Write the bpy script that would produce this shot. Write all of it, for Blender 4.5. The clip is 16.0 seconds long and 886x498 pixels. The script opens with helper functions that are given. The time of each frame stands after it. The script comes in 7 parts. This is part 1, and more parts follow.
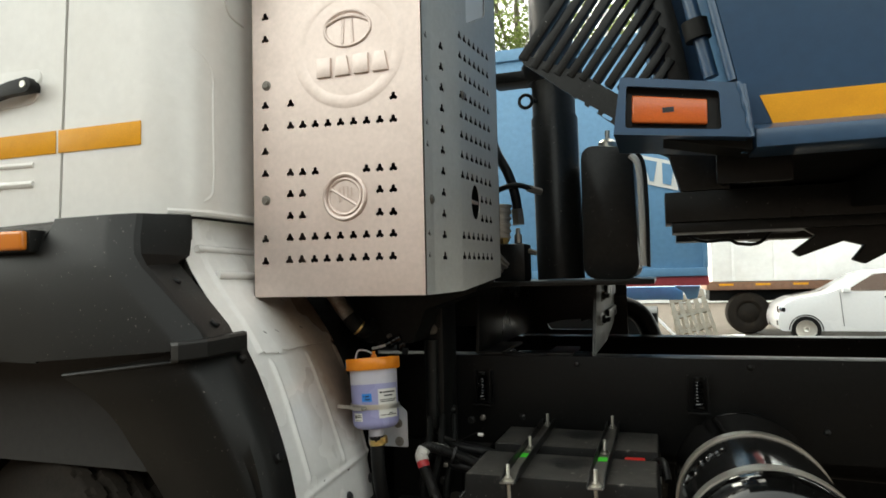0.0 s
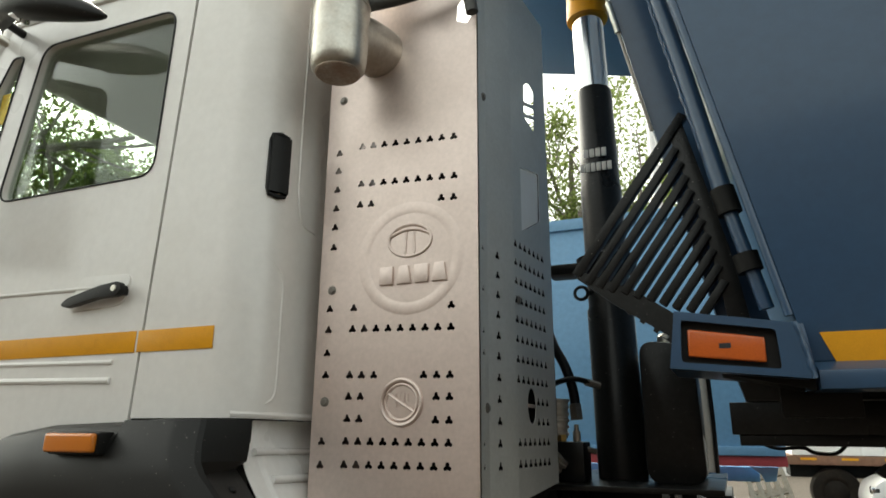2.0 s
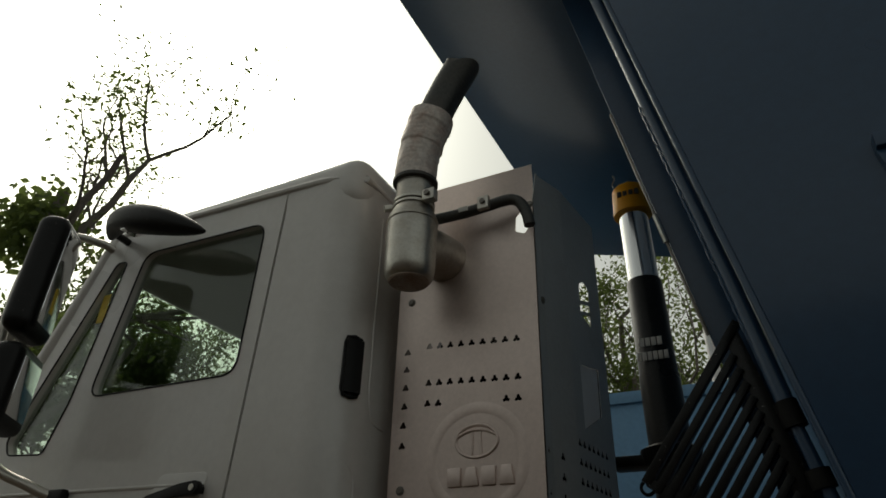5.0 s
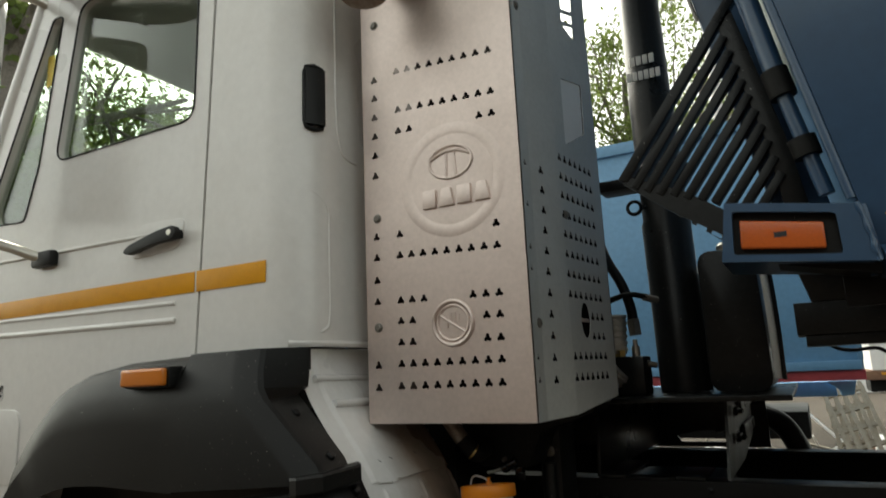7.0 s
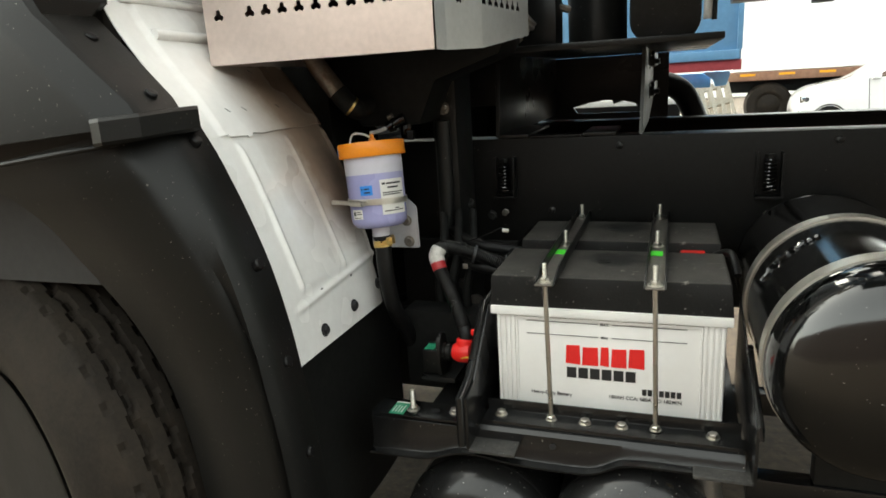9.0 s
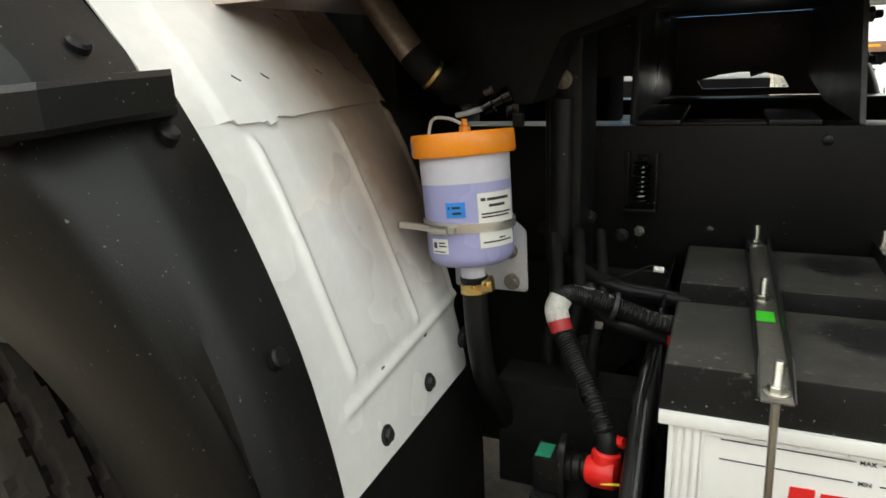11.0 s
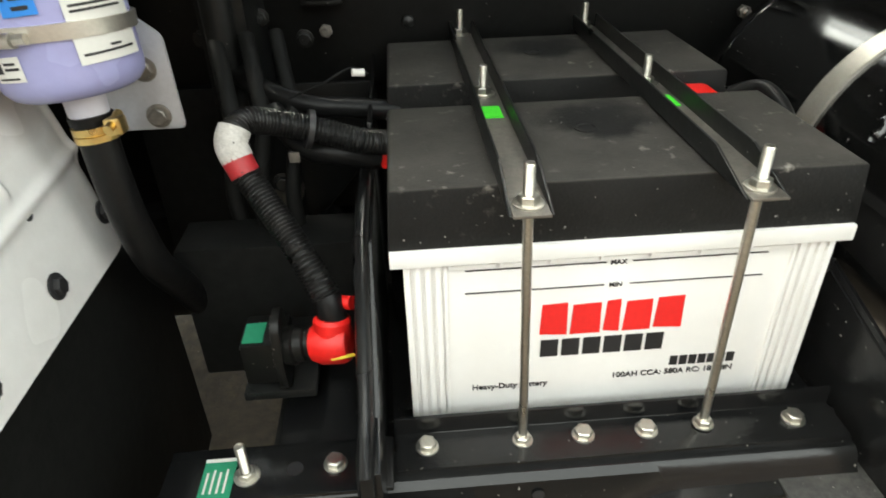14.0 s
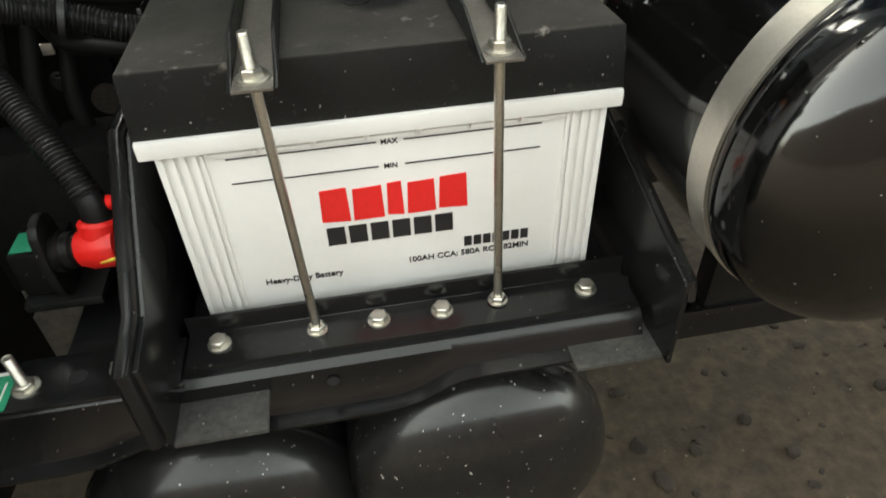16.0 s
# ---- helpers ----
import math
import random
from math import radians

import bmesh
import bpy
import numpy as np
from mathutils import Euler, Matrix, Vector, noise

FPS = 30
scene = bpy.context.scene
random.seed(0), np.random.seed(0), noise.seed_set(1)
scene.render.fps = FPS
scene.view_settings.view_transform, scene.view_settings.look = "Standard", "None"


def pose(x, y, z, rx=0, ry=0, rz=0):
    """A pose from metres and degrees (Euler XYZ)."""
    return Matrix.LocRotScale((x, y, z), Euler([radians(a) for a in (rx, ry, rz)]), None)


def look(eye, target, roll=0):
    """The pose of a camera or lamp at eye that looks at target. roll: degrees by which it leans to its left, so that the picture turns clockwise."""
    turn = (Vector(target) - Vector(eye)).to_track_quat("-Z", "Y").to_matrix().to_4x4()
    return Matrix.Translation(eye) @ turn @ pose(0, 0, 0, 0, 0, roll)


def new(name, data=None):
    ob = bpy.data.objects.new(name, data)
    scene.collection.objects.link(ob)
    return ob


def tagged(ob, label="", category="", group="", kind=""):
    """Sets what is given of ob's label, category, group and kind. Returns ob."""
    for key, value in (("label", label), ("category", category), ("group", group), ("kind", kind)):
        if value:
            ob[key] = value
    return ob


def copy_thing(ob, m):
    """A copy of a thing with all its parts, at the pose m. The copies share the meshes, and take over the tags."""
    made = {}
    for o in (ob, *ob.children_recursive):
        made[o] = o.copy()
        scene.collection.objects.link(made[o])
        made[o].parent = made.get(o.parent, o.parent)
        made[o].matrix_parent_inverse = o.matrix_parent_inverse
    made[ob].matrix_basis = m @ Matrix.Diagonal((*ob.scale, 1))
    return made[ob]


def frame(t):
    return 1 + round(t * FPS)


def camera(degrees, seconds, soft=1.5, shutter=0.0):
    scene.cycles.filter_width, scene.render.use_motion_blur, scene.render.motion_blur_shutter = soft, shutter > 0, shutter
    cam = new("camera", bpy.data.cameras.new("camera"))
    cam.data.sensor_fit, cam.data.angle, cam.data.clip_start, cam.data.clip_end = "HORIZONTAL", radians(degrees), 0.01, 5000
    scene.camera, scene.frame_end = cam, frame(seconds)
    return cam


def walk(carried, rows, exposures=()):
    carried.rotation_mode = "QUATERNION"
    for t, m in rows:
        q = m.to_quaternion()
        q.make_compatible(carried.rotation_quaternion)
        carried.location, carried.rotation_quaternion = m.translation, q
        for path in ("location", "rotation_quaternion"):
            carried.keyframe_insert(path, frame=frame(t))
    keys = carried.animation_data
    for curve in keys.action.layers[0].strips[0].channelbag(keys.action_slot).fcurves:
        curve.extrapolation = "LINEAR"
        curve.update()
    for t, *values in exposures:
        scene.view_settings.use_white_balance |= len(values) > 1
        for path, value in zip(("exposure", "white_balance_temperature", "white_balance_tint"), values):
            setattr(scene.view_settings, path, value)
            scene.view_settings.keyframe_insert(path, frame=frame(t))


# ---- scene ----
cam = camera(68.5, 16.0, soft=1.6, shutter=0.2)
PATH = [
    (0, (-0.066, -0.031, 1.416), (-0.697, 1.865, 1.502), -1.3),
    (0.5, (-0.047, -0.022, 1.448), (-0.755, 1.839, 1.639), -1.5),
    (1, (-0.043, -0.037, 1.462), (-0.794, 1.788, 1.79), -0.4),
    (1.5, (-0.044, -0.064, 1.503), (-0.835, 1.715, 1.959), 0.6),
    (2, (-0.048, -0.074, 1.532), (-0.809, 1.692, 2.081), 0.4),
    (2.5, (-0.04, -0.117, 1.546), (-0.772, 1.601, 2.262), 1.6),
    (3, (-0.029, -0.172, 1.567), (-0.715, 1.496, 2.432), 1.2),
    (3.5, (-0.01, -0.217, 1.601), (-0.699, 1.355, 2.629), 0.2),
    (3.7, (-0.006, -0.227, 1.605), (-0.691, 1.316, 2.678), 0.2),
    (5.8, (-0.06, -0.161, 1.548), (-0.962, 1.427, 2.365), 0.8),
    (6, (-0.063, -0.132, 1.538), (-0.96, 1.501, 2.264), -0.8),
    (6.5, (-0.053, -0.082, 1.517), (-1.004, 1.581, 2.091), -1.1),
    (7, (-0.031, -0.035, 1.488), (-0.972, 1.689, 1.865), -2.6),
    (7.5, (-0.001, 0.019, 1.439), (-0.939, 1.783, 1.533), -3.1),
    (8, (-0.004, 0.101, 1.43), (-0.832, 1.914, 1.272), -4.2),
    (8.2, (-0.034, 0.135, 1.396), (-0.814, 1.961, 1.153), -4.0),
    (10.3, (-0.37, 0.558, 1.304), (-0.972, 2.353, 0.659), -3.8),
    (10.5, (-0.391, 0.614, 1.311), (-1.092, 2.39, 0.716), -2.9),
    (11, (-0.451, 0.686, 1.315), (-1.218, 2.442, 0.74), -2.7),
    (11.5, (-0.565, 0.768, 1.319), (-1.123, 2.614, 0.787), -1.5),
    (12, (-0.651, 0.845, 1.324), (-0.995, 2.725, 0.735), -3.1),
    (12.5, (-0.653, 0.873, 1.318), (-0.983, 2.737, 0.673), -3.1),
    (13, (-0.592, 0.892, 1.297), (-0.787, 2.742, 0.562), -2.9),
    (13.5, (-0.526, 0.895, 1.248), (-0.542, 2.667, 0.321), -0.9),
    (14, (-0.475, 0.898, 1.218), (-0.379, 2.591, 0.159), -1.9),
    (14.5, (-0.427, 0.915, 1.195), (-0.191, 2.534, 0.044), -1.3),
    (15, (-0.383, 0.926, 1.188), (-0.079, 2.543, 0.05), -1.2),
    (15.5, (-0.336, 0.92, 1.187), (-0.01, 2.51, 0.019), -1.1),
    (16, (-0.325, 0.877, 1.181), (-0.083, 2.401, -0.093), -2.2),
]
EXPOSURES = [(0, 2.4), (0.5, 2.32), (1, 2.08), (1.5, 1.8), (2, 1.75), (2.5, 1.5), (3, 1.0), (3.5, 0.2), (3.7, 0.0), (5.8, -0.75), (6, -0.3), (6.5, 0.87), (7, 1.35), (7.5, 2.0), (8.2, 2.7), (10.3, 3.1), (12.5, 3.05), (13.5, 3.7), (14.5, 3.45), (16, 3.15)]
walk(cam, [(t, look(eye, target, roll)) for t, eye, target, roll in PATH], [(t, stops, 6850, 10) for t, stops in EXPOSURES])

# ---- light ----
SUN_AZ, SUN_EL = 58.0, 44.0          # degrees left of +y, degrees above the ground
world = bpy.data.worlds.new("overcast_sky")
scene.world = world
world.use_nodes = True
wn = world.node_tree
sky = wn.nodes.new("ShaderNodeTexSky")
sky.sky_type, sky.sun_disc = "NISHITA", False
sky.sun_elevation, sky.sun_rotation = radians(SUN_EL), radians(-SUN_AZ)
sky.air_density, sky.dust_density, sky.ozone_density = 1.0, 4.0, 1.0
grey = wn.nodes.new("ShaderNodeHueSaturation")
grey.inputs["Saturation"].default_value = 0.22
wn.links.new(sky.outputs[0], grey.inputs["Color"])
warm = wn.nodes.new("ShaderNodeMix")
warm.data_type, warm.blend_type = "RGBA", "MULTIPLY"
warm.inputs["Factor"].default_value = 1.0
warm.inputs["B"].default_value = (0.955, 1.0, 0.91, 1)
wn.links.new(grey.outputs[0], warm.inputs["A"])
wn.links.new(warm.outputs["Result"], wn.nodes["Background"].inputs["Color"])
wn.nodes["Background"].inputs["Strength"].default_value = 0.15
sun = new("sun", bpy.data.lights.new("sun", "SUN"))
sun.data.energy, sun.data.angle, sun.data.color = 1.2, radians(14), (1.0, 0.97, 0.89)
sun_dir = Vector((-math.sin(radians(SUN_AZ)) * math.cos(radians(SUN_EL)), math.cos(radians(SUN_AZ)) * math.cos(radians(SUN_EL)), math.sin(radians(SUN_EL))))
sun.matrix_world = look(sun_dir * 30, (0, 0, 0))


# ---- materials ----
def mat(name, color, rough=0.5, metal=0.0, dirt=None, dirt_amount=0.3, dirt_scale=6.0, grain=60.0, vary=0.12, bump=0.02, coat=0.0, specks=0.0, speck_color=(0.35, 0.34, 0.32), speck_scale=220.0, extra=None, spec=0.5):
    """A procedural surface: base colour, two scales of variation, patchy dirt, dust specks and fine relief."""
    m = bpy.data.materials.new(name)
    m.use_nodes = True
    nt = m.node_tree
    b = nt.nodes["Principled BSDF"]
    b.inputs["Roughness"].default_value, b.inputs["Metallic"].default_value = rough, metal
    b.inputs["Coat Weight"].default_value = coat
    b.inputs["Specular IOR Level"].default_value = spec
    b.inputs["Coat Roughness"].default_value = 0.12
    tc = nt.nodes.new("ShaderNodeTexCoord")

    def tex(scale, detail=4.0, roughness=0.6):
        n = nt.nodes.new("ShaderNodeTexNoise")
        n.inputs["Scale"].default_value, n.inputs["Detail"].default_value, n.inputs["Roughness"].default_value = scale, detail, roughness
        nt.links.new(tc.outputs["Object"], n.inputs["Vector"])
        return n.outputs["Fac"]

    def ramp(fac, lo, hi, a=0.0, z=1.0):
        r = nt.nodes.new("ShaderNodeMapRange")
        for key, v in (("From Min", lo), ("From Max", hi), ("To Min", a), ("To Max", z)):
            r.inputs[key].default_value = v
        nt.links.new(fac, r.inputs["Value"])
        return r.outputs["Result"]

    def mix(fac, a, c):
        x = nt.nodes.new("ShaderNodeMix")
        x.data_type = "RGBA"
        for sock, v in ((x.inputs["Factor"], fac), (x.inputs["A"], a), (x.inputs["B"], c)):
            if hasattr(v, "is_linked"):
                nt.links.new(v, sock)
            else:
                sock.default_value = v if isinstance(v, float) else (*v, 1)
        return x.outputs["Result"]

    fine, broad = tex(grain), tex(dirt_scale * 0.5, 3.0)
    col = mix(ramp(fine, 0.3, 0.7), tuple(c * (1 - vary) for c in color), tuple(min(1, c * (1 + vary)) for c in color))
    if dirt:
        col = mix(ramp(tex(dirt_scale, 6.0, 0.7), 0.45, 0.72, 0.0, dirt_amount), col, dirt)
    if specks:
        col = mix(ramp(tex(speck_scale, 1.0), 0.80 - 0.1 * specks, 0.84 - 0.1 * specks), col, speck_color)
    if extra:
        col = extra(nt, tc, tex, ramp, mix, col)
        if isinstance(col, tuple):
            col, gloss = col
            nt.links.new(gloss, b.inputs["Coat Weight"])
    nt.links.new(col, b.inputs["Base Color"])
    nt.links.new(ramp(broad, 0.25, 0.75, max(0.02, rough - 0.08), min(1, rough + 0.12)), b.inputs["Roughness"])
    if bump:
        bp = nt.nodes.new("ShaderNodeBump")
        bp.inputs["Strength"].default_value, bp.inputs["Distance"].default_value = bump * 5, 0.002
        nt.links.new(fine, bp.inputs["Height"])
        nt.links.new(bp.outputs["Normal"], b.inputs["Normal"])
    return m


def overspray(nt, tc, tex, ramp, mix, col):
    """Black overspray from the chassis paint, thickest on the inboard middle of the mudguard."""
    xyz = nt.nodes.new("ShaderNodeSeparateXYZ")
    nt.links.new(tc.outputs["Object"], xyz.inputs[0])

    def times(p, q, op="MULTIPLY"):
        m = nt.nodes.new("ShaderNodeMath")
        m.operation = op
        m.use_clamp = op == "MULTIPLY"
        nt.links.new(p, m.inputs[0])
        nt.links.new(q, m.inputs[1])
        return m.outputs[0]

    y = times(xyz.outputs["Y"], ramp(tex(6.0, 2.0), 0.3, 0.7, -0.015, 0.015), "ADD")
    z = times(xyz.outputs["Z"], ramp(tex(7.0, 2.0), 0.3, 0.7, -0.015, 0.015), "ADD")
    slanted = times(y, ramp(z, 1.10, 1.34, -0.045, 0.0), "ADD")
    cloud = times(times(ramp(z, 0.98, 1.14), ramp(z, 1.46, 1.35)), ramp(slanted, 1.228, 1.45))
    edge = ramp(y, 1.47, 1.53, 0.0, 0.25)
    fac = times(times(cloud, edge, "MAXIMUM"), ramp(tex(45.0), 0.2, 0.7, 0.88, 1.08))
    soft = nt.nodes.new("ShaderNodeMath")
    soft.operation = "POWER"
    soft.inputs[1].default_value = 0.75
    nt.links.new(ramp(fac, 0.05, 1.0, 0.0, 0.78), soft.inputs[0])
    gloss = ramp(soft.outputs[0], 0.0, 0.8, 0.55, 0.0)
    brown = mix(ramp(soft.outputs[0], 0.0, 0.6), col, (0.27, 0.195, 0.145))
    return mix(ramp(soft.outputs[0], 0.5, 1.0), brown, (0.072, 0.053, 0.041)), gloss


def top_dust(nt, tc, tex, ramp, mix, col):
    """Grey dust on the flat top of the cover, wiped off round a dark patch."""
    xyz = nt.nodes.new("ShaderNodeSeparateXYZ")
    nt.links.new(tc.outputs["Object"], xyz.inputs[0])
    d = nt.nodes.new("ShaderNodeVectorMath")
    d.operation = "DISTANCE"
    d.inputs[1].default_value = (-0.285, 1.50, 0.981)
    nt.links.new(tc.outputs["Object"], d.inputs[0])

    def both(p, q, op="MULTIPLY"):
        m = nt.nodes.new("ShaderNodeMath")
        m.operation = op
        nt.links.new(p, m.inputs[0])
        nt.links.new(q, m.inputs[1])
        return m.outputs[0]

    wiped = ramp(both(d.outputs["Value"], ramp(tex(22.0), 0.3, 0.7, -0.018, 0.018), "ADD"), 0.030, 0.058)
    dust = both(both(ramp(xyz.outputs["Z"], 0.9785, 0.9800), wiped), ramp(tex(11.0, 6.0, 0.7), 0.30, 0.75, 0.35, 1.0))
    col = mix(dust, col, (0.066, 0.061, 0.054))
    marks = both(ramp(tex(60.0, 4.0), 0.62, 0.74), ramp(tex(8.0), 0.42, 0.62))
    return mix(both(marks, ramp(xyz.outputs["Z"], 0.975, 0.980, 0.25, 1.0)), col, (0.28, 0.26, 0.23))


M = {}
M["cab"] = mat("cab_white_paint", (0.72, 0.70, 0.67), 0.32, 0, (0.50, 0.45, 0.38), 0.22, 3.0, 40, 0.03, 0.004, coat=0.4)
M["flap"] = mat("white_pressed_steel", (0.77, 0.76, 0.745), 0.26, 0, (0.55, 0.52, 0.47), 0.15, 8.0, 60, 0.03, 0.006, spec=0.5, extra=overspray)
# Pink cast reflected from the surroundings is put into this base colour.
M["shield"] = mat("aluminised_sheet", (0.69, 0.580, 0.530), 0.42, 0.85, (0.50, 0.42, 0.37), 0.25, 5.0, 90, 0.05, 0.012)
M["black"] = mat("chassis_black_paint", (0.0095, 0.0100, 0.0098), 0.30, 0, (0.018, 0.0175, 0.016), 0.35, 7.0, 80, 0.3, 0.03, specks=0.30, spec=0.28)
M["blackmatt"] = mat("dull_black_steel", (0.0085, 0.0088, 0.0085), 0.55, 0, (0.016, 0.0155, 0.014), 0.3, 5.0, 60, 0.3, 0.04, spec=0.15)
M["plastic"] = mat("black_moulded_plastic", (0.0050, 0.0051, 0.0048), 0.40, 0, (0.009, 0.0083, 0.0073), 0.4, 4.0, 420, 0.15, 0.03, specks=0.52, speck_color=(0.15, 0.14, 0.125), spec=0.27)
M["rubber"] = mat("black_rubber", (0.0068, 0.0068, 0.0070), 0.38, 0, (0.013, 0.012, 0.011), 0.3, 14.0, 120, 0.2, 0.05, spec=0.20)
M["conduit"] = mat("corrugated_black_plastic", (0.010, 0.010, 0.010), 0.30, 0, (0.02, 0.019, 0.017), 0.3, 14.0, 120, 0.2, 0.02, spec=0.55)
# Chassis black again, set darker to hold the shade at the rail.
M["rail"] = mat("shaded_chassis_black", (0.0045, 0.0047, 0.0046), 0.36, 0, (0.009, 0.0087, 0.008), 0.35, 7.0, 80, 0.3, 0.03, specks=0.30, spec=0.22)
M["tyre"] = mat("dusty_tyre_rubber", (0.015, 0.012, 0.0095), 0.75, 0, (0.038, 0.029, 0.021), 0.6, 5.0, 120, 0.25, 0.08, spec=0.15)
M["traypaint"] = mat("dusty_gloss_black_paint", (0.0060, 0.0062, 0.0065), 0.20, 0, (0.018, 0.017, 0.0155), 0.40, 9.0, 120, 0.3, 0.03, specks=0.45, speck_color=(0.22, 0.21, 0.19), spec=0.45)
M["cover"] = mat("battery_cover_plastic", (0.007, 0.007, 0.007), 0.55, 0, (0.016, 0.015, 0.014), 0.5, 9.0, 300, 0.2, 0.06, specks=0.45, spec=0.3, extra=top_dust)
M["sleeve"] = mat("soft_white_sleeve", (0.52, 0.50, 0.47), 0.6, 0, (0.25, 0.22, 0.18), 0.5, 60.0, 300, 0.15, 0.05, spec=0.2)
# Same sheet as the shield; the grey its side reflects is in the colour.
M["shieldside"] = mat("aluminised_sheet_side_tone", (0.56, 0.56, 0.535), 0.48, 0.40, (0.40, 0.39, 0.36), 0.3, 5.0, 90, 0.05, 0.012)
M["darkpipe"] = mat("dull_dark_pipe", (0.062, 0.063, 0.060), 0.45, 0.4, (0.13, 0.11, 0.09), 0.4, 12.0, 120, 0.2, 0.04)
M["dustyplate"] = mat("dusty_dull_plate", (0.042, 0.041, 0.039), 0.7, 0, (0.10, 0.094, 0.085), 0.6, 22.0, 160, 0.3, 0.05, specks=0.5, speck_color=(0.2, 0.19, 0.17), spec=0.2)
M["case"] = mat("battery_case_white", (0.80, 0.79, 0.77), 0.38, 0, (0.62, 0.58, 0.50), 0.16, 10.0, 80, 0.02, 0.008)
M["zinc"] = mat("zinc_plated_steel", (0.62, 0.60, 0.54), 0.34, 1.0, (0.38, 0.33, 0.24), 0.35, 60.0, 400, 0.1, 0.02)
M["steel"] = mat("worn_bare_steel", (0.20, 0.185, 0.165), 0.42, 0.75, (0.34, 0.31, 0.27), 0.5, 14.0, 200, 0.2, 0.04)
M["stainless"] = mat("stainless_band", (0.62, 0.59, 0.53), 0.38, 0.9, (0.45, 0.42, 0.36), 0.3, 20.0, 300, 0.06, 0.02)
M["chrome"] = mat("chromed_ram_rod", (0.80, 0.80, 0.80), 0.12, 1.0, None, 0, 8.0, 200, 0.02, 0.0)
M["tank"] = mat("gloss_black_tank", (0.003, 0.003, 0.003), 0.10, 0, (0.008, 0.0075, 0.007), 0.25, 6.0, 60, 0.3, 0.012, coat=0.5, specks=0.42, speck_color=(0.22, 0.21, 0.2), spec=0.5)
M["tankdull"] = mat("dusty_black_tank", (0.009, 0.009, 0.009), 0.30, 0, (0.020, 0.018, 0.016), 0.4, 6.0, 90, 0.3, 0.02, coat=0.35, specks=0.72, speck_scale=150.0, speck_color=(0.3, 0.29, 0.27), spec=0.3)
M["orange"] = mat("orange_plastic", (0.86, 0.27, 0.015), 0.36, 0, (0.70, 0.20, 0.01), 0.2, 20.0, 200, 0.04, 0.01)
M["jar"] = mat("milky_plastic", (0.54, 0.53, 0.59), 0.34, 0, None, 0, 20.0, 90, 0.03, 0.006)
M["fluid"] = mat("violet_fluid_behind_plastic", (0.325, 0.325, 0.555), 0.26, 0, (0.37, 0.365, 0.58), 0.3, 12.0, 90, 0.03, 0.006)
M["galv"] = mat("pale_galvanised_plate", (0.50, 0.51, 0.54), 0.45, 0.55, (0.40, 0.40, 0.41), 0.3, 25.0, 200, 0.06, 0.02)
M["redtape"] = mat("dark_red_tape", (0.36, 0.018, 0.022), 0.45, 0, (0.22, 0.012, 0.014), 0.3, 40.0, 200, 0.08, 0.02)
M["brass"] = mat("brass_yellow_clamp", (0.72, 0.52, 0.20), 0.32, 1.0, None, 0, 30.0, 300, 0.08, 0.02)
M["label"] = mat("white_label", (0.68, 0.67, 0.63), 0.5, 0, None, 0, 20.0, 200, 0.03, 0.0)
M["ink"] = mat("black_print", (0.015, 0.015, 0.016), 0.5, 0, None, 0, 20.0, 200, 0.05, 0.0)
M["redink"] = mat("red_print", (0.74, 0.020, 0.018), 0.45, 0, None, 0, 20.0, 200, 0.05, 0.0)
M["bluelabel"] = mat("blue_label", (0.02, 0.22, 0.66), 0.45, 0, None, 0, 20.0, 200, 0.05, 0.0)
M["green"] = mat("fluorescent_green_label", (0.06, 0.80, 0.04), 0.5, 0, None, 0, 20.0, 200, 0.05, 0.0)
M["greencard"] = mat("green_card", (0.015, 0.24, 0.125), 0.5, 0, None, 0, 20.0, 200, 0.08, 0.0)
M["red"] = mat("red_rubber_boot", (0.72, 0.015, 0.012), 0.38, 0, (0.5, 0.01, 0.01), 0.2, 30.0, 200, 0.06, 0.02)
M["yellow"] = mat("yellow_wire", (0.75, 0.55, 0.05), 0.5)
M["blue"] = mat("tipper_blue_paint", (0.021, 0.060, 0.120), 0.34, 0, (0.036, 0.072, 0.122), 0.35, 2.0, 50, 0.08, 0.012, coat=0.25)
M["farblue"] = mat("pale_blue_paint", (0.12, 0.27, 0.44), 0.45, 0, (0.20, 0.34, 0.48), 0.4, 1.0, 20, 0.08, 0.0)
M["tape"] = mat("amber_reflective_tape", (0.70, 0.31, 0.010), 0.40, 0, (0.52, 0.21, 0.008), 0.45, 14.0, 500, 0.10, 0.01, spec=0.25)
M["lens"] = mat("orange_lens", (0.54, 0.105, 0.014), 0.22, 0, None, 0, 20.0, 600, 0.1, 0.02, coat=0.5)
M["amber"] = mat("amber_lens", (0.58, 0.17, 0.015), 0.2, 0, None, 0, 20.0, 500, 0.12, 0.02, coat=0.5)
M["rust"] = mat("heat_stained_pipe", (0.40, 0.34, 0.28), 0.45, 0.8, (0.22, 0.10, 0.05), 0.7, 12.0, 120, 0.2, 0.05)
M["elbow"] = mat("stainless_elbow", (0.50, 0.48, 0.43), 0.34, 0.95, (0.26, 0.16, 0.09), 0.4, 14.0, 120, 0.1, 0.03)
M["tapewrap"] = mat("dull_silver_wrap", (0.66, 0.60, 0.55), 0.55, 0.25, (0.40, 0.20, 0.13), 0.5, 22.0, 90, 0.2, 0.12)
M["ground"] = mat("dusty_ground", (0.048, 0.034, 0.021), 0.95, 0, (0.020, 0.0145, 0.0095), 0.8, 5.5, 30, 0.45, 0.5, specks=0.3, speck_color=(0.20, 0.17, 0.13), speck_scale=70)
